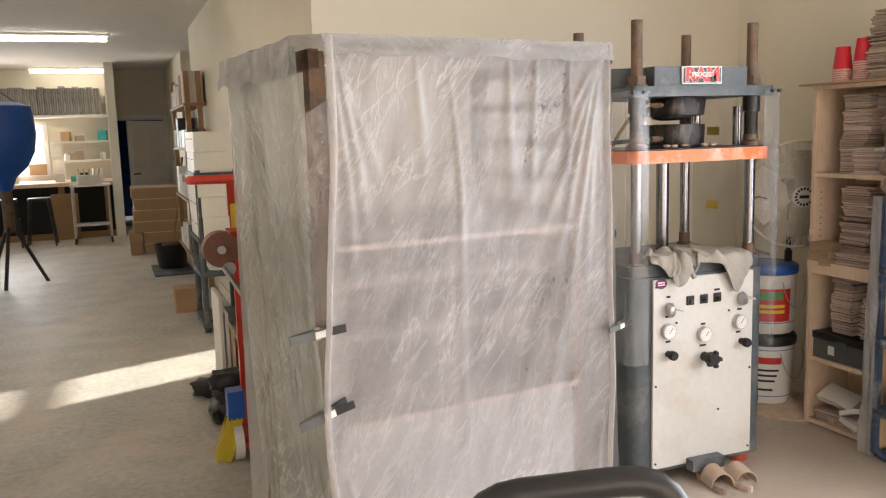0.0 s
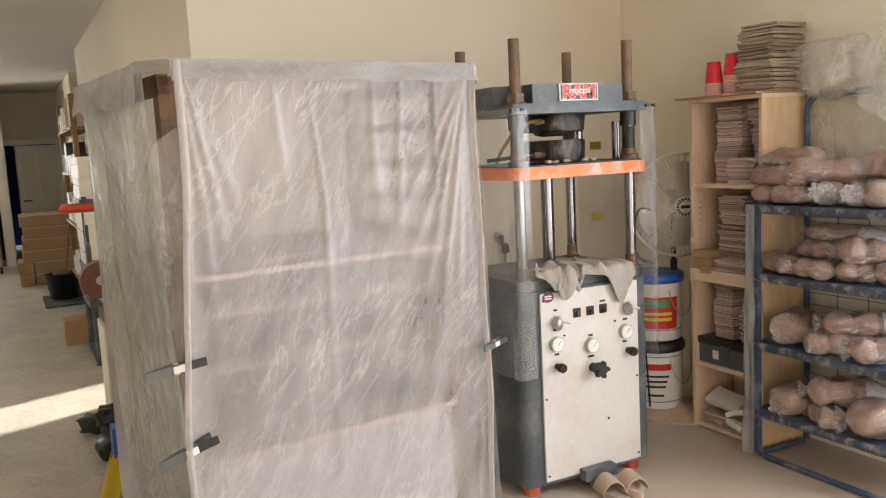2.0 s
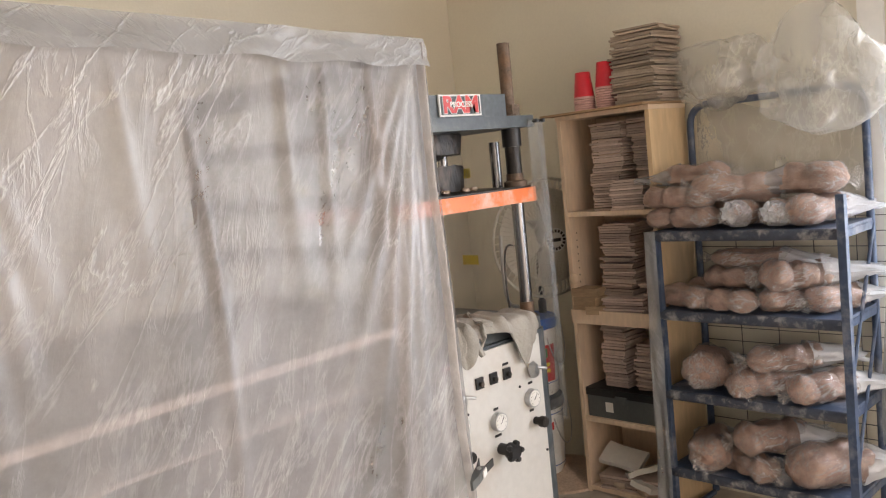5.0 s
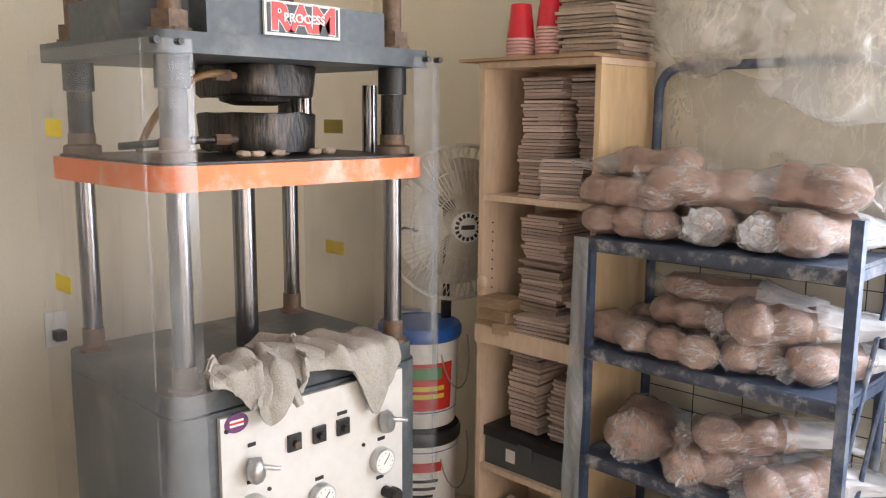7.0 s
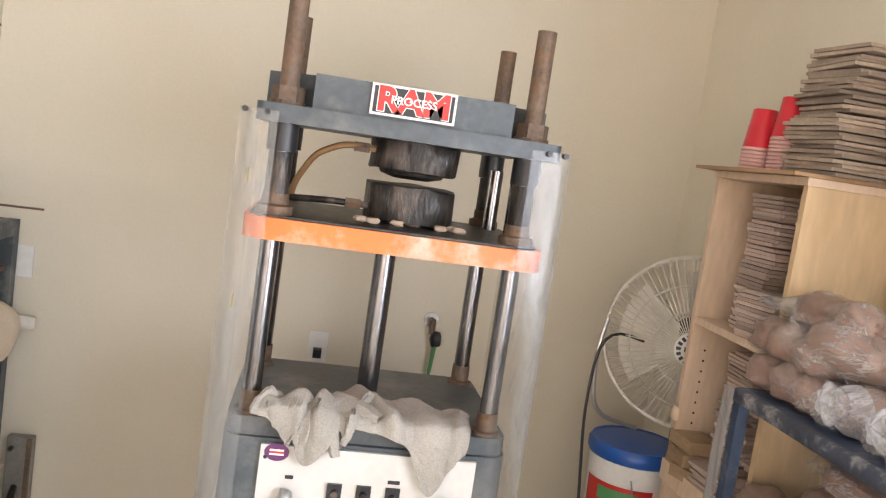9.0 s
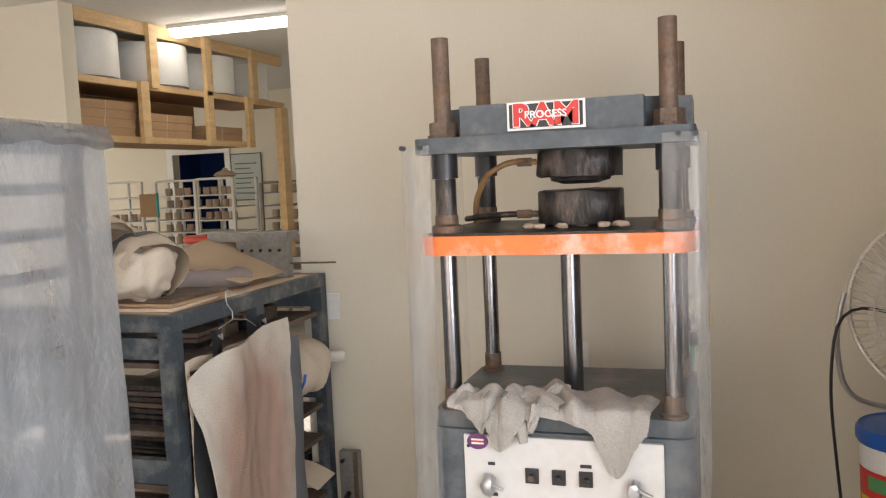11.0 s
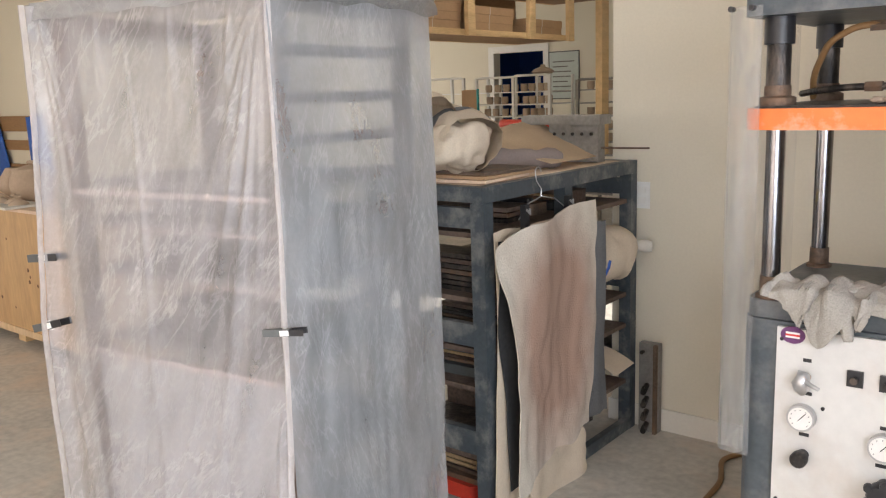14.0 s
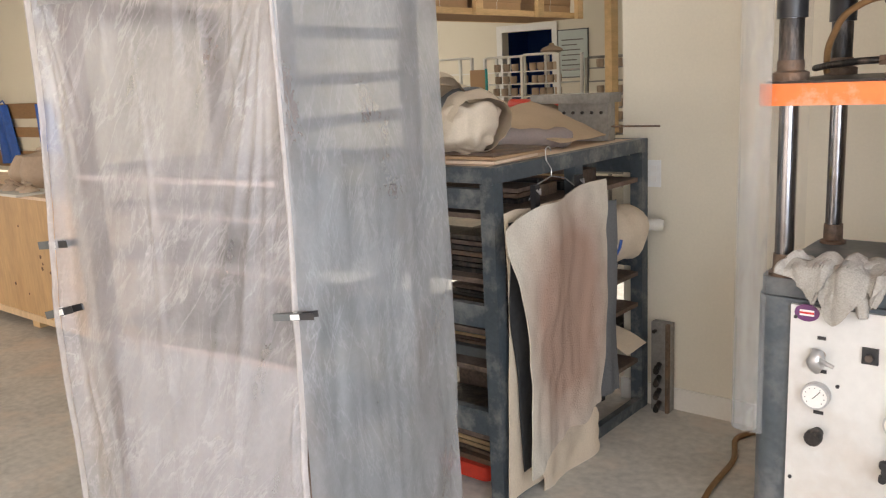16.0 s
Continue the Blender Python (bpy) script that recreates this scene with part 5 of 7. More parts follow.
stack(5.09, 4.66, 1.305, 34, 0.2, 0.155, 0.0105, 1)
stack(5.12, 4.50, 1.305, 36, 0.16, 0.12, 0.0102, 2)
stack(5.03, 4.56, 1.305, 12, 0.15, 0.15, 0.0105, 3, 12)
stack(5.10, 4.65, 0.845, 34, 0.19, 0.16, 0.011, 4)
stack(5.11, 4.49, 0.845, 12, 0.17, 0.12, 0.0105, 5, 6)
stack(5.02, 4.60, 0.845, 7, 0.15, 0.2, 0.0105, 6, 3)
stack(5.08, 4.70, 0.5, 22, 0.16, 0.12, 0.0125, 7)
stack(5.09, 4.54, 0.5, 16, 0.16, 0.13, 0.0125, 8)
stack(5.095, 4.485, 1.747, 29, 0.235, 0.2, 0.0103, 9, 4, "tall stack of weathered grey-brown boards on the shelf top", 1.9, M_WEATHERED)
stack(5.06, 4.66, 0.03, 5, 0.19, 0.3, 0.012, 10, 8)
cover = tagged(part("cardboard_sheet", boxb(4.90, 4.40, 1.7365, 5.25, 4.93, 1.7455), M_CARD, bevel=0.001), "flat brown cardboard sheet under the cups", "cardboard")
for k, (bx, by, bz, rz) in enumerate(((4.985, 4.80, 0.846, 4), (4.975, 4.79, 0.884, -6), (4.985, 4.8, 0.922, 3), (4.975, 4.73, 0.846, 18))):
    s = thing("wood_block", "small rough offcut block of yellow wood", "wood block", (bx, by, bz), rz, group="wood blocks")
    part("block", boxb(-0.045, -0.065 - 0.01 * (k == 3), 0, 0.045, 0.065, 0.037), M_OFFCUT, s, bevel=0.003)
tb = thing("toolbox", "dark grey plastic toolbox with paper tags", "toolbox", (5.065, 4.66, 0.36))
part("body", boxb(-0.1, -0.19, 0, 0.12, 0.185, 0.1), M_CLIPGREY, tb, bevel=0.008)
part("lid", boxb(-0.105, -0.195, 0.1005, 0.122, 0.19, 0.135), M_BLACK, tb, bevel=0.008)
part("latch", boxb(-0.112, -0.03, 0.06, -0.1055, 0.03, 0.11), M_CLIPGREY, tb)
part("tag", boxb(-0.1015, 0.05, 0.03, -0.1003, 0.09, 0.075), M_LABEL, tb, "white paper tag")
for k, (x, y, z, rx, ry) in enumerate(((5.03, 4.72, 0.2, 8, -25), (5.04, 4.6, 0.16, -12, 20), (5.0, 4.55, 0.1, 20, -10))):
    s = thing("plaster_piece", "broken pale plaster mould piece", "plaster", group="plaster pieces")
    s.matrix_basis = pose(x, y, z - 0.04, rx, ry, k * 40)
    bm = boxb(-0.06, -0.1, -0.012, 0.06, 0.1, 0.012)
    bmesh.ops.subdivide_edges(bm, edges=bm.edges[:], cuts=3, use_grid_fill=True)
    for v in bm.verts:
        v.co += Vector((wob(v.co.x, v.co.y, k, 20, 0.01), wob(v.co.y, v.co.x, k, 20, 0.01), wob(v.co.x, v.co.y, k + 4, 12, 0.008)))
    part("slab", bm, M_PAPER, s, smooth=True)
for k in range(6):
    a = k * 1.3
    s = tagged(part("clay_scrap", lump(B(), (5.02 + 0.05 * math.sin(a * 2), 4.45 + 0.065 * k, 0.05), (0.035, 0.03, 0.022), 0.4, 2.5, k, 2), M_POT, smooth=True), "dried clay scrap on the bottom shelf", "clay scrap", group="clay scraps")


def cups(x, y, z, n, tall):
    t = thing("cup_stack", "stack of red plastic cups turned upside down", "cups", (x, y, z), group="red cups")
    zz = 0.0
    for i in range(n):
        last = i == n - 1
        part("rim", lathe(B(), [(0.046, 0.0), (0.0475, 0.003), (0.046, 0.007), (0.0435, 0.0095)], (0, 0, zz), 24), M_PINKRIM, t, smooth=True)
        zz += 0.0105
    part("top_cup", lathe(B(), [(0.0445, 0.0), (0.043, 0.02), (0.042, 0.022), (0.0385, 0.06), (0.037, 0.062), (0.033, 0.105), (0.031, 0.107), (0.029, 0.104)], (0, 0, zz - 0.003), 24), M_RED, t, "glossy red cup", smooth=True)


cups(4.985, 4.74, 1.746, 6, 0)
cups(5.01, 4.642, 1.746, 9, 1)

# ---- blue rack with bagged clay ----
RX0, RX1, RY0, RY1 = 4.84, 5.2, 3.65, 4.372
LEV = (0.245, 0.572, 0.902, 1.222)
br = thing("blue_steel_rack", "chalky blue tubular steel rack with four sloping shelves", "rack")


def post(x, y, z0, z1, name="post"):
    part(name, boxb(x - 0.014, y - 0.014, z0, x + 0.014, y + 0.014, z1), M_BLUE, br, "chalky blue post", bevel=0.003)


post(RX0 + 0.015, RY1 - 0.012, 0.03, 1.21)
post(RX0 + 0.0, RY0 - 0.018, 0.03, 1.34)
part("rear_frame", tube(B(), rounded([(RX1, RY1 - 0.01, 0.02), (RX1, RY1 - 0.01, 1.715), (RX1, RY0 + 0.01, 1.715), (RX1, RY0 + 0.01, 0.02)], 0.09, 6), 0.0145, 10), M_BLUE, br, "bent blue tube frame", smooth=True)
part("sled_foot", tube(B(), rounded([(RX0 + 0.02, RY1 - 0.01, 0.24), (RX0 + 0.02, RY1 - 0.01, 0.016), (RX0 + 0.02, RY0, 0.016), (RX0 + 0.02, RY0, 0.24)], 0.07, 6), 0.014, 10), M_BLUE, br, "bent tube foot", smooth=True)
for y in (RY0, RY1 - 0.01):
    part("side_foot", tube(B(), [(RX0 + 0.03, y, 0.016), (RX1 - 0.016, y, 0.016)], 0.012, 8), M_BLUE, br)
for z in LEV:
    def lip(x0, x1, z0, z1):
        return boxb(x0, RY0 - 0.005, z0, x1, RY1 + 0.004, z1)
    s = part("shelf", boxb(RX0 + 0.012, RY0, z - 0.012, RX1 - 0.016, RY1, z), M_BLUE, br, "sheet steel shelf")
    bm = B()
    prof = [(0.0, 0.0), (-0.012, -0.004), (-0.016, -0.014), (-0.012, -0.034), (-0.002, -0.04), (-0.004, -0.033), (-0.010, -0.014), (-0.004, -0.006)]
    lo = [bm.verts.new((RX0 + 0.012 + a, RY0 - 0.004, z + b)) for a, b in prof]
    hi = [bm.verts.new((RX0 + 0.012 + a, RY1 + 0.004, z + b)) for a, b in prof]
    for i in range(len(prof)):
        j = (i + 1) % len(prof)
        bm.faces.new((lo[i], lo[j], hi[j], hi[i]))
    bm.faces.new(lo[::-1])
    bm.faces.new(hi)
    part("front_lip", bm, M_BLUELIP, br, "worn rolled front lip", smooth=True)
    for y in (RY0 + 0.004, RY1 - 0.004):
        part("side_rail", boxb(RX0 + 0.014, y - 0.006, z - 0.04, RX1 - 0.015, y + 0.006, z - 0.0125), M_BLUE, br)
for z0, z1 in ((0.26, 0.88), (0.6, 1.2)):
    part("brace", tube(B(), [(RX0 + 0.02, RY0 - 0.002, z0), (RX1 - 0.01, RY0 - 0.002, z1)], 0.007, 8), M_BLUE, br)
for k in range(17):
    z = 0.3 + k * 0.058
    part("back_wire", tube(B(), [(RX1 + 0.012, RY0 - 0.25, z), (RX1 + 0.012, RY1 - 0.02, z)], 0.0018, 4), M_BLACK, br)
for k in range(6):
    y = RY0 - 0.25 + k * 0.16
    part("back_wire", tube(B(), [(RX1 + 0.015, y, 0.25), (RX1 + 0.015, y, 1.24)], 0.0018, 4), M_BLACK, br)


def clay_bag(x, y, z, rz, length, rad, n, seed, tail=0.0, pitch=0.0, flat=0.88, knotted=False, wide=1.5):
    """A row of soft clay lumps in a clear bag: one end gathered, the other with a loose milky tail or a knot."""
    t = thing("clay_bag", "clear plastic bag of soft red-brown clay with a loose milky tail" if tail else "clear plastic bag of lumpy red-brown clay", "clay bag", group="bags of clay")
    t.matrix_basis = pose(x, y, z, 0, pitch, rz)

    def girth(u, neck):
        cap = max(0.0, 1 - abs(2 * u - 1) ** 4.5) ** 0.5
        return min(1.0, cap * 1.08) * (1 - neck * (1 - abs(math.sin(math.pi * (n * u + 0.15 * math.sin(seed)))) ** 0.6))

    rad *= 1.08

    def wall_point(xx, r, a, k):
        sa = math.sin(a)
        return Vector((xx, r * 1.06 * math.cos(a) * k, max(0.003, rad * flat * (1 + math.copysign(abs(sa) ** 0.85, sa) * r / rad * k))))

    def clay(u, v):
        a = 2 * math.pi * v
        d = Vector((u * n * 1.1 + seed, math.cos(a) * 1.1, math.sin(a) * 1.1))
        k = 1.0 + 0.3 * noise.noise(d * 1.3) + 0.13 * noise.noise(d * 3.1) + 0.04 * noise.noise(d * 7)
        return wall_point(length * (u - 0.5), max(0.002, rad * girth(u, 0.26)), a, k)

    part("clay", surface(B(), clay, 14 * n, 28), M_CLAY, t, "moist lumpy clay", smooth=True)
    lead = 0.035

    def skin(u, v):
        a = 2 * math.pi * v
        xx = -length / 2 - lead + (length + lead + 0.012) * u
        s = max(0.0, min(1.0, (xx + length / 2) / length))
        r = max(rad * girth(s, 0.17) + 0.004, rad * (0.16 + 0.5 * max(0.0, 1 - u * 6) ** 2) if u < 0.15 else 0.012)
        d = Vector((s * n * 1.1 + seed, math.cos(a) * 1.1, math.sin(a) * 1.1))
        k = 1.03 + 0.28 * noise.noise(d * 1.3) + 0.05 * noise.noise(d * 3.1) + 0.03 * noise.noise(Vector((u * 12, math.cos(a) * 5, math.sin(a) * 5 + seed)))
        if u < 0.15:
            k += 0.25 * (1 - u / 0.15) * noise.noise(Vector((math.cos(a) * 5, math.sin(a) * 5, seed)))
        k += 0.018 * math.sin(a * 11 + 6 * noise.noise(Vector((u * 3, seed, 2)))) * (0.4 + abs(2 * u - 1))
        return wall_point(xx, r, a, k)

    part("bag", surface(B(), skin, 18 * n, 56), M_BAG, t, "clear wrinkled plastic", smooth=True)
    if tail:
        def loose(u, v):
            a = 2 * math.pi * v
            xx = length / 2 - 0.07 + (tail + 0.07) * u
            w = rad * (1.1 + (wide - 1.1) * u)
            h = rad * (1.02 - 0.72 * min(1.0, u * 1.2))
            k = 1 + 0.16 * noise.noise(Vector((math.cos(a) * 3.5 + seed, math.sin(a) * 3.5, u * 2.0))) + 0.06 * noise.noise(Vector((math.cos(a) * 9, math.sin(a) * 9 + seed, u * 3)))
            lift = 0.02 * u * noise.noise(Vector((u * 2, seed, 4)))
            return Vector((xx + 0.05 * u * noise.noise(Vector((math.cos(a) * 3, seed, 1))), w * k * math.cos(a), max(0.004, rad * flat * (1 - 0.25 * u) + lift + h * k * math.sin(a))))
        part("bag_tail", surface(B(), loose, 30, 44), M_MILKBAG, t, "loose milky end of the bag", smooth=True)
    if knotted:
        def bunch(u, v):
            a = 2 * math.pi * v
            r = rad * (0.9 * max(0.0, 1 - u * 1.02) ** 0.8 + 0.05 + 0.3 * max(0.0, math.sin(math.pi * (u - 0.5) * 2)) * (u > 0.5))
            k = 1 + 0.14 * math.sin(a * 6 + 5 * noise.noise(Vector((math.cos(a), math.sin(a), seed)))) * min(1.0, 2 * u)
            return Vector((-length / 2 + 0.03 - 0.085 * u, r * k * math.cos(a), max(0.004, rad * flat + 0.02 * u + r * k * math.sin(a))))
        part("bag_knot", surface(B(), bunch, 18, 60), M_MILKBAG, t, "twisted knot of plastic", smooth=True)


A3, A2, A1, A0 = (z + 0.003 for z in (LEV[3], LEV[2], LEV[1], LEV[0]))
# x, y, z, turn, length, radius, lumps, tail, pitch, knotted
for k, (x, y, z, rz, ln, rad, n, tail, pitch, knotted) in enumerate((
        (4.915, 4.27, A3, 92, 0.31, 0.047, 3, 0, 0, False),
        (4.915, 4.275, A3 + 0.083, 90, 0.32, 0.047, 3, 0, 0, False),
        (4.96, 4.22, A3 + 0.166, 84, 0.30, 0.045, 2, 0.1, 0, False),
        (5.08, 4.27, A3, 88, 0.30, 0.05, 3, 0, 0, False),
        (5.08, 4.25, A3 + 0.09, 95, 0.30, 0.05, 3, 0, 0, False),
        (5.01, 4.04, A3, 4, 0.27, 0.054, 2, 0, 0, True),
        (4.97, 4.07, A3 + 0.095, -62, 0.34, 0.057, 2, 0, 6, False),
        (5.02, 3.90, A3, 6, 0.28, 0.05, 2, 0, 0, True),
        (4.99, 3.765, A3, -20, 0.27, 0.058, 2, 0.12, 0, False),
        (5.02, 3.80, A3 + 0.108, 80, 0.28, 0.058, 2, 0.2, 0, False),
        (4.92, 4.285, A2, 70, 0.27, 0.047, 2, 0, 0, False),
        (4.89, 4.105, A2, 84, 0.29, 0.043, 3, 0, 0, False),
        (5.05, 4.2, A2, 88, 0.3, 0.05, 3, 0, 0, False),
        (4.985, 4.09, A2 + 0.074, 92, 0.27, 0.045, 3, 0, 0, False),
        (5.0, 4.02, A2 + 0.155, 272, 0.36, 0.04, 2, 0.08, 0, False),
        (4.98, 3.87, A2, -38, 0.27, 0.047, 3, 0.1, 0, False),
        (4.98, 3.855, A2 + 0.078, -44, 0.28, 0.062, 3, 0.17, 0, False),
        (5.02, 3.73, A2, -20, 0.26, 0.05, 2, 0.1, 0, False),
        (4.98, 4.235, A1, 20, 0.27, 0.074, 2, 0.13, 0, False),
        (4.93, 4.07, A1, 35, 0.25, 0.05, 2, 0, 0, False),
        (5.0, 3.93, A1, -30, 0.3, 0.052, 3, 0.1, 0, False),
        (4.99, 3.92, A1 + 0.088, -42, 0.3, 0.053, 3, 0.15, 0, False),
        (4.96, 3.77, A1, -28, 0.3, 0.055, 3, 0.12, 0, False),
        (4.96, 4.235, A0, 20, 0.29, 0.07, 2, 0.1, 0, False),
        (4.92, 4.06, A0, 62, 0.3, 0.05, 3, 0, 0, False),
        (4.98, 3.99, A0 + 0.085, -44, 0.3, 0.064, 3, 0.1, 0, False),
        (4.97, 3.775, A0, -34, 0.32, 0.085, 2, 0.1, 0, False))):
    clay_bag(x, y, z, rz, ln, rad, n, 2.0 + 3.7 * k, tail, pitch, 0.88, knotted, 2.4 if k == 9 else 1.5)


def loose_bag(label, x, y, z, sx, sy, sz, seed, mt, neck=(0, 0, -1), amp=0.35):
    """An empty bag that holds air: big soft lobes, pleats that run to its gathered neck."""
    t = thing("plastic_bag", label, "plastic bag", (x, y, z), group="loose plastic bags")
    bm = B()
    res = bmesh.ops.create_icosphere(bm, subdivisions=5, radius=1.0)
    neck = Vector(neck).normalized()
    side = neck.orthogonal().normalized()
    other = neck.cross(side)
    for v in res["verts"]:
        d = v.co.normalized()
        near = max(0.0, d.dot(neck))
        ang = math.atan2(d.dot(side), d.dot(other))
        k = 1 + amp * noise.noise(d * 1.2 + Vector((seed, 0, 0))) + 0.26 * (0.5 - abs(noise.noise(d * 2.4 + Vector((0, seed, 0)))))
        k += 0.035 * (0.3 + near) * math.sin(ang * 7 + 3 * noise.noise(d * 2 + Vector((0, 0, seed))))
        k *= 1 - 0.3 * near ** 3
        v.co = Vector((d.x * sx * k, d.y * sy * k, d.z * sz * k))
    part("film", bm, mt, t, smooth=True)


loose_bag("cloudy empty plastic bag draped over the rack top", 5.15, 4.2, 1.83, 0.09, 0.215, 0.14, 2.0, M_CLOUDBAG, (0, -0.6, -1), 0.5)
loose_bag("large cloudy empty plastic bag resting on the rack top", 5.13, 3.83, 1.77, 0.11, 0.23, 0.2, 5.5, M_CLOUDBAG, (0, 0.9, 0.2), 0.55)


def drape(name, label, f, nu, nv, mt):
    t = thing(name, label, "plastic sheet")
    part("film", surface(B(), f, nu, nv), mt, t, smooth=True)


drape("plastic_drape", "clear plastic sheet hanging from the rack corner", lambda u, v: Vector((RX0 - 0.02 - 0.01 * v + 0.01 * noise.noise(Vector((u * 3, v * 6, 1))), RY1 + 0.005 + u * 0.05 - 0.035 + 0.02 * v * u, 1.225 - v * 1.2)), 8, 60, M_SHEETSIDE)
drape("plastic_drape", "clear plastic sheet hanging down beside the window", lambda u, v: Vector((5.18 - 0.1 * u + 0.02 * noise.noise(Vector((u * 4, v * 6, 9))), RY0 - 0.03 - 0.12 * u - 0.03 * math.sin(v * 5), 1.7 - v * 1.35 + 0.04 * math.sin(u * 4))), 16, 60, M_SHEETSIDE)
drape("plastic_drape", "clear plastic sheet hanging behind the shelves", lambda u, v: Vector((5.235 + 0.012 * noise.noise(Vector((u * 7, v * 5, 13))), RY0 + 0.02 + u * 0.68, 1.7 - v * 0.42 + 0.03 * math.sin(u * 9))), 30, 24, M_CLOUDBAG)

# ---- grey steel work table with canvases ----
TX0, TX1, TY0, TY1, TZ = 2.22, 2.765, 4.635, 5.765, 1.215
tab = thing("steel_work_table", "slate-grey steel frame table with shelves full of clutter", "table")


def bar(name, *b):
    part(name, boxb(*b), M_TABLE, tab, bevel=0.003)


w = 0.055
for x, y in ((TX0, TY0), (TX1 - w, TY0), (TX0, TY1 - w), (TX1 - w, TY1 - w)):
    bar("leg", x, y, 0, x + w, y + w, TZ - 0.056)
bar("leg", TX1 - w, 5.17, 0.05, TX1 - 0.006, 5.225, TZ - 0.056)
for x in (TX0, TX1 - 0.04):
    bar("top_rail", x, TY0 - 0.004, TZ - 0.055, x + 0.04, TY1, TZ)
    bar("bottom_rail", x + 0.006, TY0 + w, 0.0, x + 0.038, TY1 - w, 0.05)
for y in (TY0, TY1 - 0.04):
    bar("top_rail", TX0 + 0.0405, y, TZ - 0.054, TX1 - 0.0405, y + 0.04, TZ - 0.001)
for z0, z1 in ((1.07, 1.14), (0.655, 0.735), (0.255, 0.345)):
    bar("cross_rail", TX0 + w, TY0 + 0.008, z0, TX1 - w, TY0 + 0.04, z1)
    bar("cross_rail", TX0 + w, TY1 - 0.045, z0, TX1 - w, TY1 - 0.012, z1)
for z in (1.05, 0.82, 0.636, 0.495, 0.235):
    part("shelf", boxb(TX0 + 0.02, TY0 + 0.042, z - 0.018, TX1 - 0.02, TY1 - 0.05, z), M_SHADEBOARD, tab, "worn wooden shelf", bevel=0.002)
part("top_board", boxb(TX0 + 0.042, TY0 + 0.042, TZ - 0.02, TX1 - 0.042, TY1 - 0.042, TZ - 0.002), M_DUSTWOOD, tab, "worn wooden top")
rnd = random.Random(12)
for z, hmax in ((0.05, 0.1), (0.235, 0.17), (0.495, 0.1), (0.636, 0.14), (0.82, 0.18), (1.05, 0.08)):
    y = TY0 + 0.1
    while y < TY1 - 0.2:
        d = rnd.uniform(0.12, 0.22)
        h = rnd.uniform(0.4, 0.95) * hmax
        kind = rnd.choice(("mould", "board", "tray"))
        if kind == "mould":
            s = thing("plaster_mould", "clay-stained block mould on a table shelf", "mould", (2.46, y + d / 2, z), rnd.uniform(-8, 8), group="moulds on the table")
            bm = boxb(-0.16, -d * 0.42, 0, 0.17, d * 0.42, h)
            bmesh.ops.subdivide_edges(bm, edges=bm.edges[:], cuts=2, use_grid_fill=True)
            for v in bm.verts:
                v.co += Vector((wob(v.co.x, v.co.y, z, 15, 0.012), wob(v.co.y, v.co.x, z, 15, 0.012), wob(v.co.x, v.co.y, z + 3, 15, 0.01) if v.co.z > 0.01 else 0))
            part("block", bm, rnd.choice((M_RUST, M_DARK, M_SHADEBOARD)), s)
        elif kind == "board":
            s = thing("ware_board", "thin wooden ware boards piled on a shelf", "board", (2.47, y + d / 2, z), rnd.uniform(-4, 4), group="ware boards")
            for k in range(max(1, int(h / 0.02))):
                part("plank", boxb(-0.19, -d * 0.45, k * 0.02, 0.2, d * 0.45, k * 0.02 + 0.015), rnd.choice((M_SHADEBOARD, M_RUST, M_DARK)), s)
        else:
            s = thing("tool_tray", "small dark tray with hand tools", "tray", (2.47, y + d / 2, z), rnd.uniform(-4, 4), group="tool trays")
            part("tray", prism(B(), round_rect(-0.17, -d * 0.42, 0.18, d * 0.42, 0.02), 0, h * 0.6), rnd.choice((M_BLACK, M_RUST, M_CLIPGREY)), s)
            for k in range(3):
                part("tool", cyl(B(), (-0.14, -d * 0.2 + k * d * 0.2, h * 0.6 + 0.008), (0.15, -d * 0.25 + k * d * 0.2, h * 0.6 + 0.01), 0.008, seg=8), rnd.choice((M_RUST, M_PINE, M_BLACK)), s)
        y += d + 0.02
tray = thing("red_tray", "red plastic tray under the table", "tray", (2.5, 4.72, 0.02))
part("tray", prism(B(), round_rect(-0.2, 0.0, 0.13, 0.16, 0.03), 0, 0.055), M_REDPAINT, tray, bevel=0.004)


def cloth(name, label, f, nu, nv, mt, th=0.004):
    t = thing(name, label, "cloth")
    part("cloth", surface(B(), f, nu, nv, th), mt, t, smooth=True)
    return t


def hang(y0, y1, z1, z0, off, seed, wav=0.012, slant=0.0, ragged=0.02):
    def f(u, v):
        y = y0 + (y1 - y0) * u + 0.02 * math.sin(v * 5 + seed) * (u - 0.5) + slant * v + 0.018 * noise.noise(Vector((u * 2, v * 4, seed + 5)))
        z = z1 - (z1 - z0) * v + ragged * noise.noise(Vector((u * 4, v * 2, seed)))
        x = TX1 + off + wav * noise.noise(Vector((u * 5, v * 2.2, seed))) + 0.5 * wav * math.sin(u * 7 + v * 1.5)
        return Vector((x, y, z))
    return f


cloth("hanging_canvas", "cream canvas hung behind a stained one", hang(4.66, 5.16, 1.06, 0.03, 0.022, 3, 0.008, -0.02), 26, 40, M_CANVASPALE)
cloth("hanging_canvas", "black edged canvas hung on the table frame", hang(4.665, 5.2, 1.03, 0.12, 0.034, 6, 0.008, 0.03), 26, 40, M_DKCLOTH)


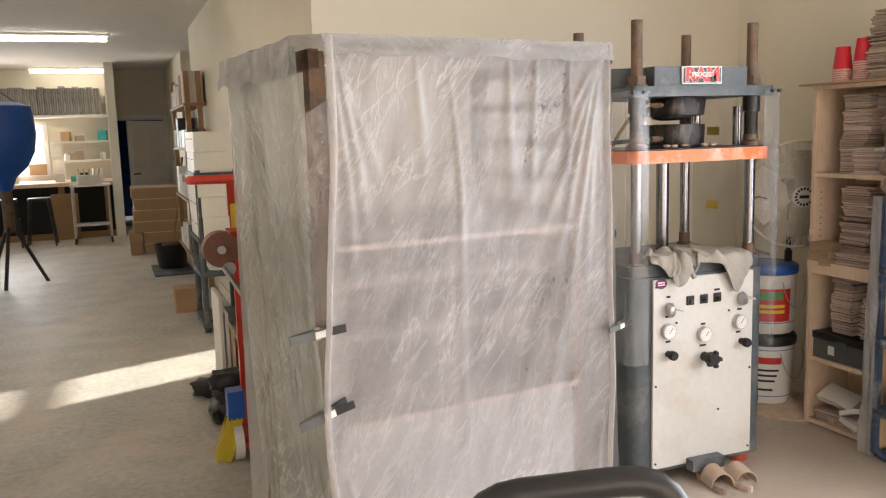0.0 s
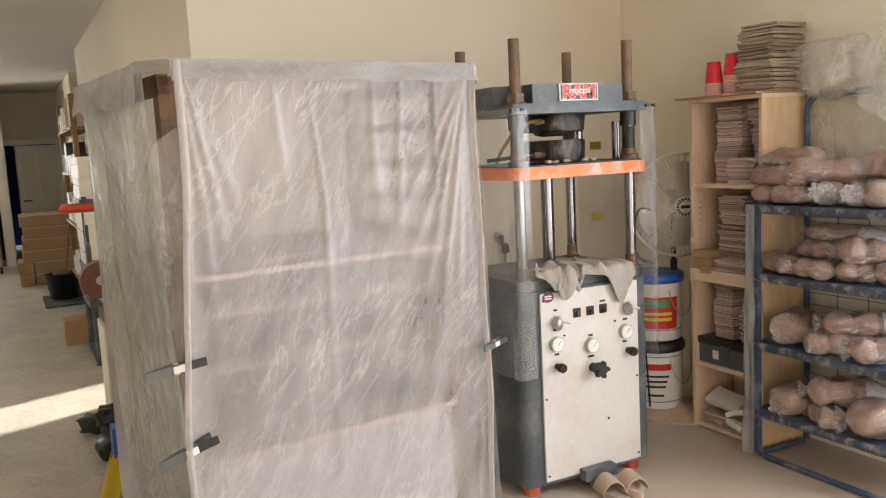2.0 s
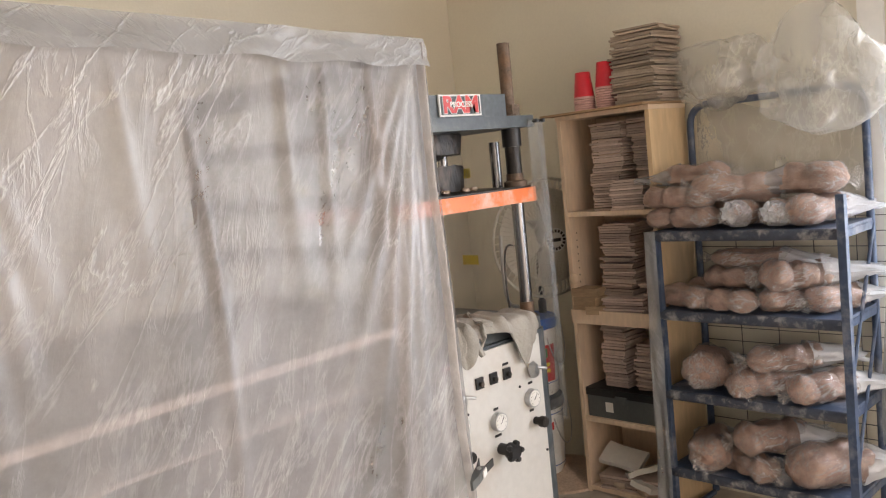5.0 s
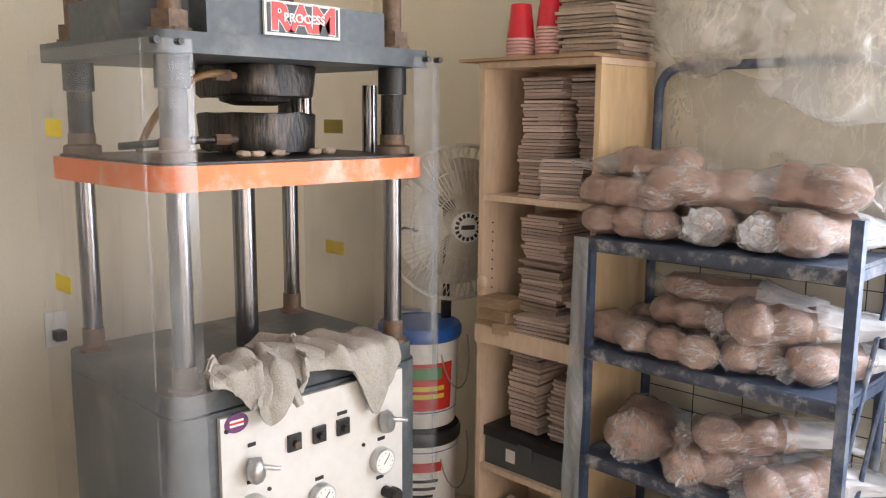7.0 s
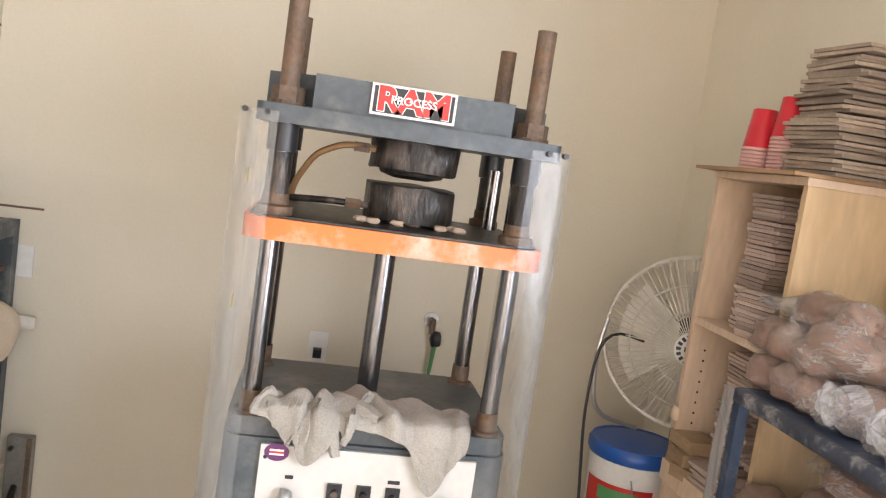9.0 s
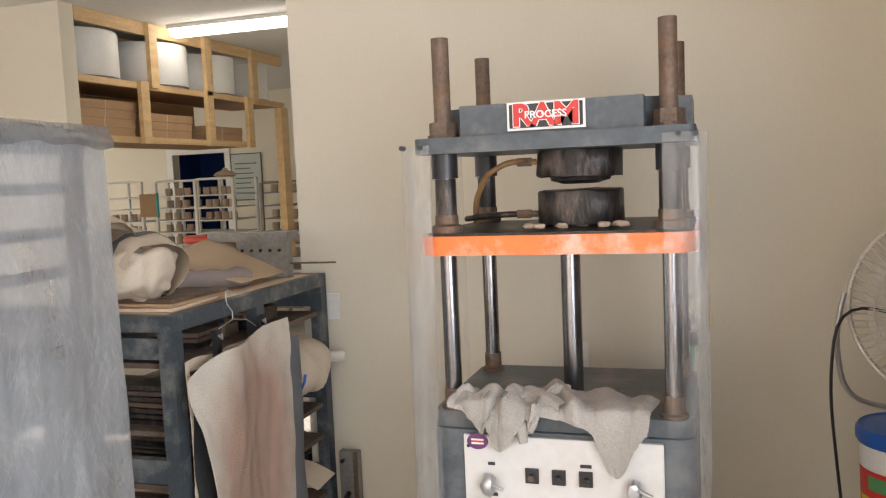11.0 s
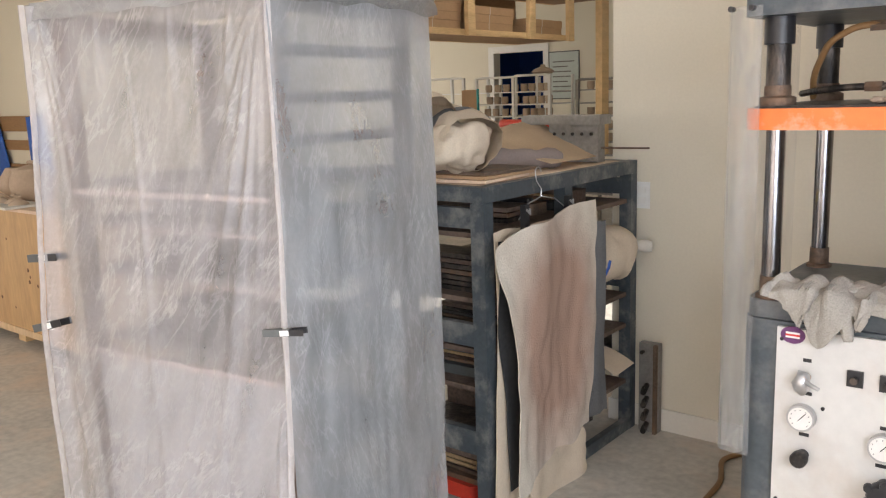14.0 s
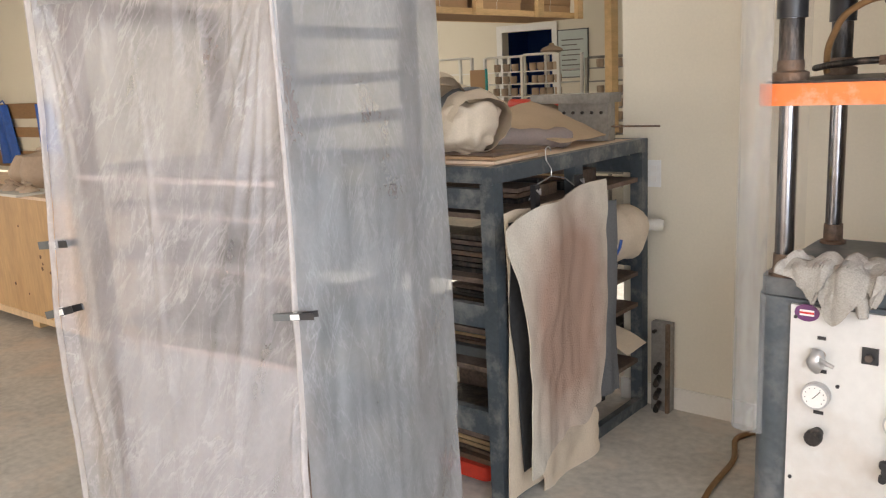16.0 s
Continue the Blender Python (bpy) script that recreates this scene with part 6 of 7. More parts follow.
def stained_canvas(u, v):
    """Hung from two clips: the near corner droops and the sides draw in below."""
    ease = min(1.0, v / 0.4)
    ease = ease * ease * (3 - 2 * ease)
    y = 4.545 + 0.655 * u + 0.1 * ease * (1 - u) + (0.03 * math.sin(v * 4) - 0.05 * ease) * u + 0.012 * noise.noise(Vector((u * 3, v * 7, 9)))
    sag = 0.085 * (1 - u) ** 3 + 0.02 * math.sin(math.pi * min(1.0, max(0.0, (u - 0.3) / 0.45)))
    z = 1.115 - sag * (1 - v) - v * (0.93 + 0.05 * (1 - u) - 0.08 * u) + 0.022 * noise.noise(Vector((u * 6, 1, 9))) * v
    x = TX1 + 0.108 + 0.014 * noise.noise(Vector((u * 4, v * 2.5, 9))) + 0.006 * noise.noise(Vector((u * 11, v * 8, 2))) + 0.012 * math.sin(u * 6 + v * 2)
    return Vector((x, y, z))


cloth("hanging_canvas", "pale canvas with a reddish clay stain hung by clips", stained_canvas, 60, 80, M_CANVASRED)
cloth("hanging_canvas", "grey cloth hung beside the stained canvas", hang(5.2, 5.42, 1.0, 0.19, 0.02, 14, 0.012, 0.02), 16, 40, M_GREYCLOTH)
cloth("hanging_canvas", "pale torn canvas lying against the table foot", hang(4.78, 5.2, 0.2, -0.0, 0.045, 19, 0.012, 0.03, 0.0), 20, 14, M_CANVASPALE)
hg = thing("clothes_hanger", "wire hanger with two black clips", "hanger", (TX1 + 0.03, 4.945, 1.21))
part("hook", tube(B(), [(0, 0.018 * math.cos(a * 0.5) - 0.018, 0.03 + 0.018 * math.sin(a * 0.5)) for a in range(8)] + [(0, -0.03, 0.0), (0, 0, -0.03), (0, 0, -0.06)], 0.0022, 6), M_GALV, hg)
part("bow", tube(B(), [(0.01, -0.16, -0.12), (0.0, -0.09, -0.075), (0, 0, -0.058), (0, 0.09, -0.075), (0.01, 0.16, -0.12)], 0.0022, 6), M_GALV, hg)
for y in (-0.14, 0.15):
    c = part("clip", boxb(0.012, y - 0.014, -0.16, 0.032, y + 0.014, -0.07), M_BLACK, hg, "black plastic clip", bevel=0.004)
    part("spring", tube(B(), [(0.036, y - 0.01, -0.085), (0.044, y, -0.1), (0.036, y + 0.01, -0.085)], 0.004, 6), M_GALV, c)


def roll(name, label, p0, p1, r, mt, stripe=None, squash=1.0):
    t = thing(name, label, "canvas roll")
    p0, p1 = Vector(p0), Vector(p1)
    n = 14
    pts = [p0.lerp(p1, i / n) + Vector((0, 0, 0.006 * math.sin(i * 1.7))) for i in range(n + 1)]
    rr = [r * (1 + 0.07 * math.sin(i * 2.1)) * (0.86 if i in (0, n) else 1) for i in range(n + 1)]
    bm = tube(B(), pts, rr, 22)
    for v in bm.verts:
        v.co += Vector((wob(v.co.x, v.co.y, v.co.z, 9, 0.02), 0, wob(v.co.y, v.co.z, v.co.x, 9, 0.016)))
    part("roll", bm, mt, t, smooth=True)
    if stripe:
        a = p0.lerp(p1, 0.42)
        b = p0.lerp(p1, 0.55)
        part("stripe", tube(B(), [a, b], r * 1.1, 20, cap=False), stripe, t, smooth=True)
    return t


roll("canvas_roll", "rolled cream canvas with a tied blue strip", (2.62, 5.26, 0.83), (2.74, 5.66, 0.83), 0.115, M_CANVASPALE)
part("tie", tube(B(), [(2.685 + 0.118 * math.cos(a * math.pi / 12), 5.45 + 0.006 * a, 0.83 + 0.118 * math.sin(a * math.pi / 12)) for a in range(-5, 1)], 0.006, 6), M_BLUECLOTH, bpy.data.objects["canvas_roll"], "blue tie")
bun = thing("canvas_bundle", "crumpled cream canvas bundle with a grey stripe on the table", "canvas")


def fold_roll(p0, p1, r, seed, name, mt, k0=0.0, k1=1.0, swell=1.0):
    p0, p1 = Vector(p0), Vector(p1)

    def f(u, v):
        t = k0 + (k1 - k0) * u
        a = 2 * math.pi * v
        q = (p1 - p0).to_track_quat("Z", "Y")
        rr = r * swell * (1 + 0.22 * noise.noise(Vector((t * 2.5, math.cos(a) * 1.3, math.sin(a) * 1.3 + seed))) + 0.06 * noise.noise(Vector((t * 8, math.cos(a) * 4, math.sin(a) * 4 + seed))))
        rr *= 0.75 + 0.25 * math.sin(math.pi * min(1.0, 0.15 + 0.85 * t))
        return p0.lerp(p1, t) + q @ Vector((rr * math.cos(a), rr * math.sin(a) * 0.9, 0))
    part(name, surface(B(), f, 24, 36), mt, bun, smooth=True)


fold_roll((2.25, 5.0, 1.37), (2.64, 4.76, 1.35), 0.14, 2.0, "fold", M_CANVASPALE)
fold_roll((2.25, 5.0, 1.37), (2.64, 4.76, 1.35), 0.14, 2.0, "stripe", M_GREYCLOTH, 0.62, 0.74, 1.012)
fold_roll((2.28, 4.86, 1.46), (2.5, 4.74, 1.45), 0.09, 6.0, "fold", M_CANVASPALE)
part("fold", lump(B(), (2.55, 4.78, 1.345), (0.1, 0.1, 0.09), 0.5, 1.6, 4.0, 4), M_CANVASPALE, bun, smooth=True)
roll("canvas_roll", "grey-brown rolled mat lying on the table", (2.44, 4.98, 1.262), (2.62, 5.36, 1.25), 0.038, M_GREYBROWN)
cloth("draped_canvas", "tan canvas folded over boards on the table", lambda u, v: Vector((2.30 + 0.36 * v, 5.18 + 0.45 * u + 0.05 * v, 1.24 + 0.16 * (1 - v) * (0.6 + 0.4 * u) + 0.012 * noise.noise(Vector((u * 3, v * 3, 2))))), 24, 24, M_TANCLOTH)
for k in range(3):
    s = thing("flat_board", "rough stained board lying on the table top", "board", (2.53, 4.84 + 0.03 * k, TZ + 0.001 + 0.012 * k), 4 - 5 * k, group="boards on the table")
    part("plank", boxb(-0.19, -0.14, 0, 0.18, 0.16, 0.0105), (M_DUSTWOOD, M_CARD, M_RUST)[k], s)
gear = thing("metal_fixture", "grey riveted steel fixture standing on the table", "fixture", (2.55, 5.62, TZ))
part("plate", boxb(-0.12, -0.03, 0, 0.12, 0.03, 0.16), M_GALVDULL, gear, bevel=0.004)
part("rail", boxb(-0.25, -0.05, 0.1605, 0.14, 0.05, 0.2), M_GALVDULL, gear, bevel=0.004)
part("rod", cyl(B(), (0.1, 0, 0.06), (0.33, 0.02, 0.06), 0.004, seg=8), M_RUST, gear)
for k in range(5):
    part("rivet", cyl(B(), (-0.09 + k * 0.045, -0.031, 0.12), (-0.09 + k * 0.045, -0.037, 0.12), 0.007, seg=10), M_DARK, gear)
br2 = thing("steel_bracket_frame", "bolted steel angle frame leaning at the wall", "bracket", (2.80, WY - 0.05, 0))
part("upright", boxb(0.0, -0.01, 0, 0.09, 0.03, 0.41), M_GALVDULL, br2, bevel=0.003)
part("edge", boxb(0.075, -0.03, 0, 0.0895, -0.0105, 0.41), M_RUST, br2)
for k in range(5):
    part("bolt", cyl(B(), (0.02, -0.011, 0.37 - 0.012 * k), (0.02 + 0.0, -0.03, 0.37 - 0.012 * k), 0.009, seg=6), M_DARK, br2) if k == 0 else part("hook", tube(B(), [(0.04, -0.012, 0.28 - 0.06 * k), (0.045, -0.06, 0.26 - 0.06 * k), (0.05, -0.07, 0.29 - 0.06 * k)], [0.012, 0.014, 0.005], 8), M_DARK, br2, smooth=True)
pp = thing("paper_sheet", "cream paper sheet sticking out of the table shelf", "paper", (2.76, 5.52, 0.40), 0)
part("sheet", surface(B(), lambda u, v: Vector((-0.2 + 0.28 * u, -0.09 + 0.17 * v, -0.05 * max(0, u - 0.5) ** 1.5 * 3 + 0.01 * v)), 10, 8, 0.0012), M_CANVASPALE, pp, smooth=True)
roll("rolled_paper", "thin roll of pale paper poking out of the table", (2.55, 5.6, 0.845), (2.86, 5.72, 0.845), 0.028, M_PAPER)

# ---- plywood cabinet, pots and wall rail at the west side ----
cab = thing("plywood_cabinet", "long low knotty plywood cabinet on runners", "cabinet")
CX0, CX1, CY0, CY1 = -3.6, 0.2, 4.78, 5.55
part("front", boxb(CX0, CY0, 0.065, CX1, CY0 + 0.018, 0.885), M_PLYK, cab, "knotty plywood front")
part("body", boxb(CX0, CY0 + 0.0185, 0.065, CX1, CY1, 0.884), M_PLY, cab)
part("worktop", boxb(CX0 - 0.01, CY0 - 0.015, 0.8855, CX1 + 0.01, CY1 + 0.01, 0.905), M_DUSTWOOD, cab, bevel=0.003)
part("bottom_rail", boxb(CX0, CY0 - 0.012, 0.066, CX1, CY0 - 0.0005, 0.11), M_PLY, cab)
rnd = random.Random(7)
for k in range(16):
    x, z = rnd.uniform(-1.9, -0.2), rnd.uniform(0.2, 0.8)
    part("knot", cyl(B(), (x, CY0 - 0.0005, z), (x, CY0 - 0.0012, z), rnd.uniform(0.008, 0.014), seg=10), M_KNOT, cab)
for x in (-3.2, -2.2, -1.2, -0.2):
    part("runner", boxb(x - 0.05, CY0 + 0.03, 0.0, x + 0.05, CY1 - 0.03, 0.0645), M_PINE, cab)
pot = thing("clay_vase", "tall unglazed clay vase with a flat rim", "vase", (-1.72, 5.15, 0.906))
part("body", lathe(B(), [(0.075, 0), (0.135, 0.05), (0.145, 0.09), (0.115, 0.15), (0.08, 0.205), (0.07, 0.205), (0.1, 0.15)], (0, 0, 0), 30), M_POT, pot, smooth=True)
pot = thing("clay_jar", "lidded unglazed clay jar", "jar", (-1.36, 5.08, 0.906))
part("body", lathe(B(), [(0.09, 0), (0.14, 0.06), (0.15, 0.11), (0.14, 0.16), (0.12, 0.2)], (0, 0, 0), 30), M_POT, pot, smooth=True)
part("lid", lathe(B(), [(0.125, 0.201), (0.12, 0.215), (0.05, 0.235), (0.018, 0.24), (0.03, 0.255), (0.022, 0.268)], (0, 0, 0), 30), M_POT, pot, "knobbed lid", smooth=True)
bd_ = tagged(part("pot_board", boxb(-1.75, 4.70, 0.906, -0.95, 4.96, 0.92), M_PAPER, bevel=0.002), "pale ware board on the cabinet", "board")
for k in range(5):
    s = thing("clay_cover", "small knobbed clay cover on a board", "pot cover", (-1.55 + 0.125 * k, 4.83 + 0.03 * (k % 2), 0.921), group="pot lids")
    part("lid", lathe(B(), [(0.062, 0), (0.058, 0.012), (0.02, 0.03), (0.012, 0.036), (0.022, 0.05), (0.014, 0.06)], (0, 0, 0), 20), M_POT, s, smooth=True)
rail = thing("wall_rail", "three pine boards fixed along the wall", "rail")
for z0, z1 in ((1.27, 1.44), (1.06, 1.17), (0.71, 0.90)):
    part("board", boxb(-6.55, AY - 0.03, z0, -3.9, AY - 0.002, z1), M_PINEDK, rail, bevel=0.002)
for x in (-4.86, -5.9):
    ap = thing("apron", "dark blue apron hung on the wall rail", "apron", (x, AY - 0.04, 1.43))
    part("cloth", surface(B(), lambda u, v: Vector(((u - 0.5) * (0.28 + 0.2 * v) + 0.1 * v, -0.03 - 0.03 * math.sin(u * 12), -v * 0.68)), 22, 24, 0.004), M_BLUECLOTH, ap, smooth=True)
    part("strap", tube(B(), [(-0.08, -0.03, 0), (0.05, -0.02, 0.05), (0.12, -0.03, 0)], 0.008, 6), M_BLUECLOTH, ap)
stick = thing("wooden_pole", "dark pole leaning against the wall", "pole")
part("pole", cyl(B(), (-5.75, 6.1, 0.0), (-6.0, 6.78, 1.4), 0.016, seg=8), M_DKCLOTH, stick)

# ---- pine cubbies over the passage ----
cub = thing("pine_cubbies", "raw pine cubby frame hung under the ceiling", "cubbies")
QX0, QX1, QY0, QY1 = -0.12, AX, AY + 0.135, 9.78


def lum(name, *b):
    part(name, boxb(*b), M_PINE, cub, bevel=0.002)


for z0, z1, y1 in ((2.745, 2.835, QY1), (2.35, 2.395, QY1), (1.955, 2.0, 9.14)):
    for x in (QX0, QX1 - 0.04):
        lum("rail", x, QY0, z0, x + 0.04, y1, z1)
for y in (7.75, 8.47, 9.2):
    lum("upper_post", QX1 - 0.04 + 0.0405, y - 0.045, 2.36, QX1 + 0.036, y + 0.045, 2.83)
for y in (7.62, 8.46, 9.09):
    lum("lower_post", QX1 + 0.0005, y - 0.045, 1.95, QX1 + 0.036, y + 0.045, 2.40)
lum("end_post", QX1 - 0.04, 9.66, 0.9, QX1 + 0.03, 9.79, 2.34)
part("deck", boxb(QX0 + 0.041, QY0, 2.352, QX1 - 0.041, QY1, 2.37), M_PINEDK, cub, "plywood deck")
part("deck", boxb(QX0 + 0.041, QY0, 1.957, QX1 - 0.041, 9.14, 1.975), M_PINEDK, cub, "plywood deck")
part("back", boxb(QX0 - 0.012, QY0, 1.96, QX0 - 0.001, 9.14, 2.745), M_PINEDK, cub, "plywood back")
for y, r in ((7.30, 0.31), (8.08, 0.34), (8.83, 0.31), (9.5, 0.27)):
    d = thing("white_drum", "large white plastic ring drum in the cubby", "drum", (0.155, y, 2.396), group="white drums")
    part("drum", lathe(B(), [(r * 0.97, 0), (r, 0.01), (r, 0.315), (r * 0.985, 0.33), (r * 0.9, 0.33), (r * 0.88, 0.03)], (0, 0, 0), 40), M_WPLASTIC, d, smooth=True)
    part("foot_band", lathe(B(), [(r * 1.004, 0.0), (r * 1.004, 0.012)], (0, 0, 0.001), 40), M_GREYCLAY, d)
for y, n in ((7.28, 4), (7.98, 3), (8.75, 2)):
    for k in range(n):
        s = thing("flat_carton", "flat brown cardboard carton in a cubby", "carton", (0.17, y + 0.01 * k, 2.0005 + k * 0.062), group="flat cartons")
        part("carton", boxb(-0.22, -0.29, 0, 0.26, 0.29, 0.06), M_CARD, s, bevel=0.002)
        part("string", boxb(0.2605, -0.04, 0.0, 0.262, -0.036, 0.06), M_PAPER, s)


# ---- bakers' racks in the back room ----
def ware_rack(x0, x1, y, top, mt, seed, ware=True):
    t = thing("ware_rack", "white steel tray rack with rows of clay ware", "rack", (0, 0, 0), group="tray racks")
    r = random.Random(seed)
    for x in (x0, x1):
        for dy in (0.0, 0.5):
            part("post", boxb(x - 0.016, y + dy - 0.016, 0.0, x + 0.016, y + dy + 0.016, top), mt, t)
    k = 0
    z = 0.25
    while z < top - 0.06:
        part("tray", boxb(x0 + 0.017, y, z, x1 - 0.017, y + 0.5, z + 0.014), mt, t)
        z += 0.14
    part("top_bar", tube(B(), rounded([(x0, y, top - 0.1), (x0, y, top), (x1, y, top), (x1, y, top - 0.1)], 0.05), 0.014, 8), mt, t)
    if ware:
        z = 0.25
        while z < top - 0.1:
            if r.random() < 0.85:
                for i in range(4):
                    x = x0 + 0.09 + (x1 - x0 - 0.18) * i / 3
                    m = tagged(part("mug", lathe(B(), [(0.035, 0), (0.042, 0.03), (0.04, 0.085), (0.036, 0.085), (0.034, 0.02)], (0, 0, 0), 14), M_POT, smooth=True), "unglazed clay mug on a tray rack", "mug", group="clay mugs")
                    m.matrix_basis = pose(x, y + 0.1 + r.uniform(-0.02, 0.04), z + 0.015)
            z += 0.14


ware_rack(-2.33, -1.76, 10.45, 1.70, M_TRIM, 1)
ware_rack(-1.68, -1.12, 10.6, 1.69, M_TRIM, 2)
ware_rack(-1.05, -0.57, 10.45, 1.70, M_TRIM, 3)
ware_rack(-0.25, 0.3, 10.5, 1.63, M_GALVDULL, 4)
tq = thing("turquoise_board", "clip board with turquoise edge on the rack", "board", (-1.62, 10.38, 1.3))
part("board", boxb(-0.12, 0, 0, 0.1, 0.02, 0.26), M_CARD, tq)
part("edge", boxb(0.1005, -0.004, -0.01, 0.118, 0.024, 0.27), M_TURQ, tq)
lidd = thing("covered_dish", "pale lidded dish on top of a rack", "dish", (-0.78, 10.65, 1.715))
part("dish", lathe(B(), [(0.1, 0), (0.13, 0.02), (0.1, 0.05), (0.03, 0.075), (0.03, 0.09), (0.018, 0.1)], (0, 0, 0), 24), M_POT, lidd, smooth=True)
ps = thing("wall_poster", "framed pale green notice sheet on the wall", "poster", (-1.48, 12.295, 1.42))
part("sheet", boxb(-0.22, -0.012, 0, 0.22, -0.004, 0.6), M_NOTICE, ps)
for k in range(7):
    part("text_bar", boxb(-0.17, -0.0135, 0.08 + 0.065 * k, 0.16 - 0.05 * (k % 3), -0.0125, 0.095 + 0.065 * k), M_GREYCLAY, ps)
part("border", boxb(-0.235, -0.0038, -0.015, 0.235, -0.001, 0.615), M_CLIPGREY, ps)

# ---- the far end of the hall ----
nook = tagged(part("hall_pillar", boxb(1.70, 16.5, 0, 1.84, 18.05, H), M_WALLW), "cream wall end beside the bench", "wall", kind="structure")
bench = thing("work_bench", "long wooden bench against the far wall", "bench")
part("top", boxb(-1.5, 16.6, 0.86, 1.695, 17.9, 0.92), M_DUSTWOOD, bench, bevel=0.004)
part("fascia", boxb(-1.5, 16.62, 0.0, 1.69, 16.66, 0.1), M_PINEDK, bench)
for x in (-1.4, -0.2, 0.9, 1.6):
    part("leg", boxb(x - 0.045, 16.68, 0, x + 0.045, 16.77, 0.859), M_PINEDK, bench)
part("back_panel", boxb(-1.5, 17.4, 0.0, 1.69, 17.42, 0.859), M_DKCLOTH, bench, "dark panel under the bench")
upper = thing("wall_shelf", "white wall shelf near the ceiling", "shelf")
part("board", boxb(-1.5, 17.4, 2.0, 1.695, 18.045, 2.04), M_WALLW, upper)
part("shelf_board", boxb(0.75, 17.6, 1.56, 1.695, 18.045, 1.59), M_WALLW, upper)
part("shelf_board", boxb(0.95, 17.6, 1.23, 1.695, 18.045, 1.26), M_WALLW, upper)
rnd = random.Random(3)
for k in range(16):
    x = -0.1 + k * 0.11
    s = thing("wrapped_parcel", "plastic-wrapped parcel of grey tubing standing on the shelf", "parcel", (x, 17.75, 2.041), group="wrapped parcels")
    part("wrapping", boxb(-0.05, -0.2, 0, 0.05, 0.2, 0.46 + rnd.uniform(-0.02, 0.03)), M_WRAP, s, bevel=0.012)
    for j in range(2):
        part("ridge", boxb(-0.03 + j * 0.04, -0.206, 0.01, -0.018 + j * 0.04, -0.2005, 0.45), M_GREYCLAY, s)
w2 = tagged(new("window_2"), "bright far window with white frame", "window", kind="structure")
part("pane", boxb(-1.0, 18.035, 1.05, 0.62, 18.043, 1.88), M_WINGLOW, w2, "bright frosted pane")
bm = B()
for b in ((-1.06, 18.02, 1.0, -1.0, 18.048, 1.94), (0.62, 18.02, 1.0, 0.70, 18.048, 1.94), (-1.0, 18.02, 1.88, 0.62, 18.048, 1.94), (-1.0, 18.02, 1.0, 0.62, 18.048, 1.05)):
    box(bm, *b)
part("frame", bm, M_TRIM, w2)
for k, (x, z, dx, dz, mt) in enumerate(((0.82, 1.32, 0.1, 0.17, M_PAPER), (0.84, 1.06, 0.1, 0.14, M_PAPER), (0.5, 1.02, 0.14, 0.12, M_CARD))):
    s = tagged(part("pinned_paper", boxb(x - dx, 17.98, z, x + dx, 17.99, z + dz * 1.6), mt), "paper sheet pinned over the bench", "paper", group="pinned papers")
rnd = random.Random(21)
for k in range(14):
    x = rnd.uniform(-0.1, 1.6)
    onb = k % 3
    z = (0.921, 1.261, 1.591)[onb]
    if onb and x < 1.0:
        x = 1.0 + 0.6 * rnd.random()
    mt = rnd.choice((M_BLACK, M_WPLASTIC, M_CARD, M_TURQ, M_POT, M_PAPER))
    if rnd.random() < 0.5:
        s = tagged(part("small_box", boxb(-0.07, -0.07, 0, 0.07, 0.07, rnd.uniform(0.08, 0.2)), mt, bevel=0.006), "small box among bench clutter", "box", group="bench clutter")
    else:
        s = tagged(part("small_jar", lathe(B(), [(0.04, 0), (0.045, 0.01), (0.045, 0.11), (0.03, 0.13), (0.02, 0.13)], (0, 0, 0), 14), mt, smooth=True), "small jar among bench clutter", "jar", group="bench clutter")
    s.matrix_basis = pose(x, 17.75 if onb else rnd.uniform(16.75, 17.2), z, 0, 0, rnd.uniform(-20, 20))
for x in (0.15, 0.62):
    st = thing("metal_stool", "black metal stool by the bench", "stool", (x, 15.9, 0), group="stools")
    part("seat", prism(B(), round_rect(-0.16, -0.16, 0.16, 0.16, 0.05), 0.70, 0.74), M_BLACK, st, bevel=0.006)
    for sx, sy in ((-1, -1), (1, -1), (1, 1), (-1, 1)):
        part("leg", tube(B(), [(sx * 0.13, sy * 0.13, 0.7), (sx * 0.2, sy * 0.2, 0.0)], [0.022, 0.014], 6), M_BLACK, st)
    for sx in (-1, 1):
        part("stretcher", tube(B(), [(sx * 0.16, -0.16, 0.42), (sx * 0.16, 0.16, 0.42)], 0.009, 6), M_BLACK, st)
cart = thing("steel_cart", "steel utility cart with clutter on top", "cart", (1.36, 15.85, 0))
part("top", boxb(-0.29, -0.25, 0.89, 0.29, 0.25, 0.92), M_GALV, cart, bevel=0.004)
part("shelf", boxb(-0.27, -0.23, 0.28, 0.27, 0.23, 0.3), M_GALV, cart)
for sx in (-0.26, 0.26):
    for sy in (-0.22, 0.22):
        part("leg", cyl(B(), (sx, sy, 0.1), (sx, sy, 0.889), 0.018), M_GALV, cart)
        part("wheel", cyl(B(), (sx - 0.015, sy, 0.05), (sx + 0.015, sy, 0.05), 0.05), M_BLACK, cart)
bsk = thing("basket", "pale basket of odds and ends on the cart", "basket", (1.36, 15.8, 0.921))
part("basket", prism(B(), round_rect(-0.18, -0.13, 0.18, 0.13, 0.04), 0, 0.14), M_PAPER, bsk, bevel=0.01)
for k in range(5):
    part("stick", cyl(B(), (-0.12 + 0.06 * k, 0, 0.1), (-0.16 + 0.08 * k, 0.02, 0.24), 0.012, seg=8), M_POT, bsk)
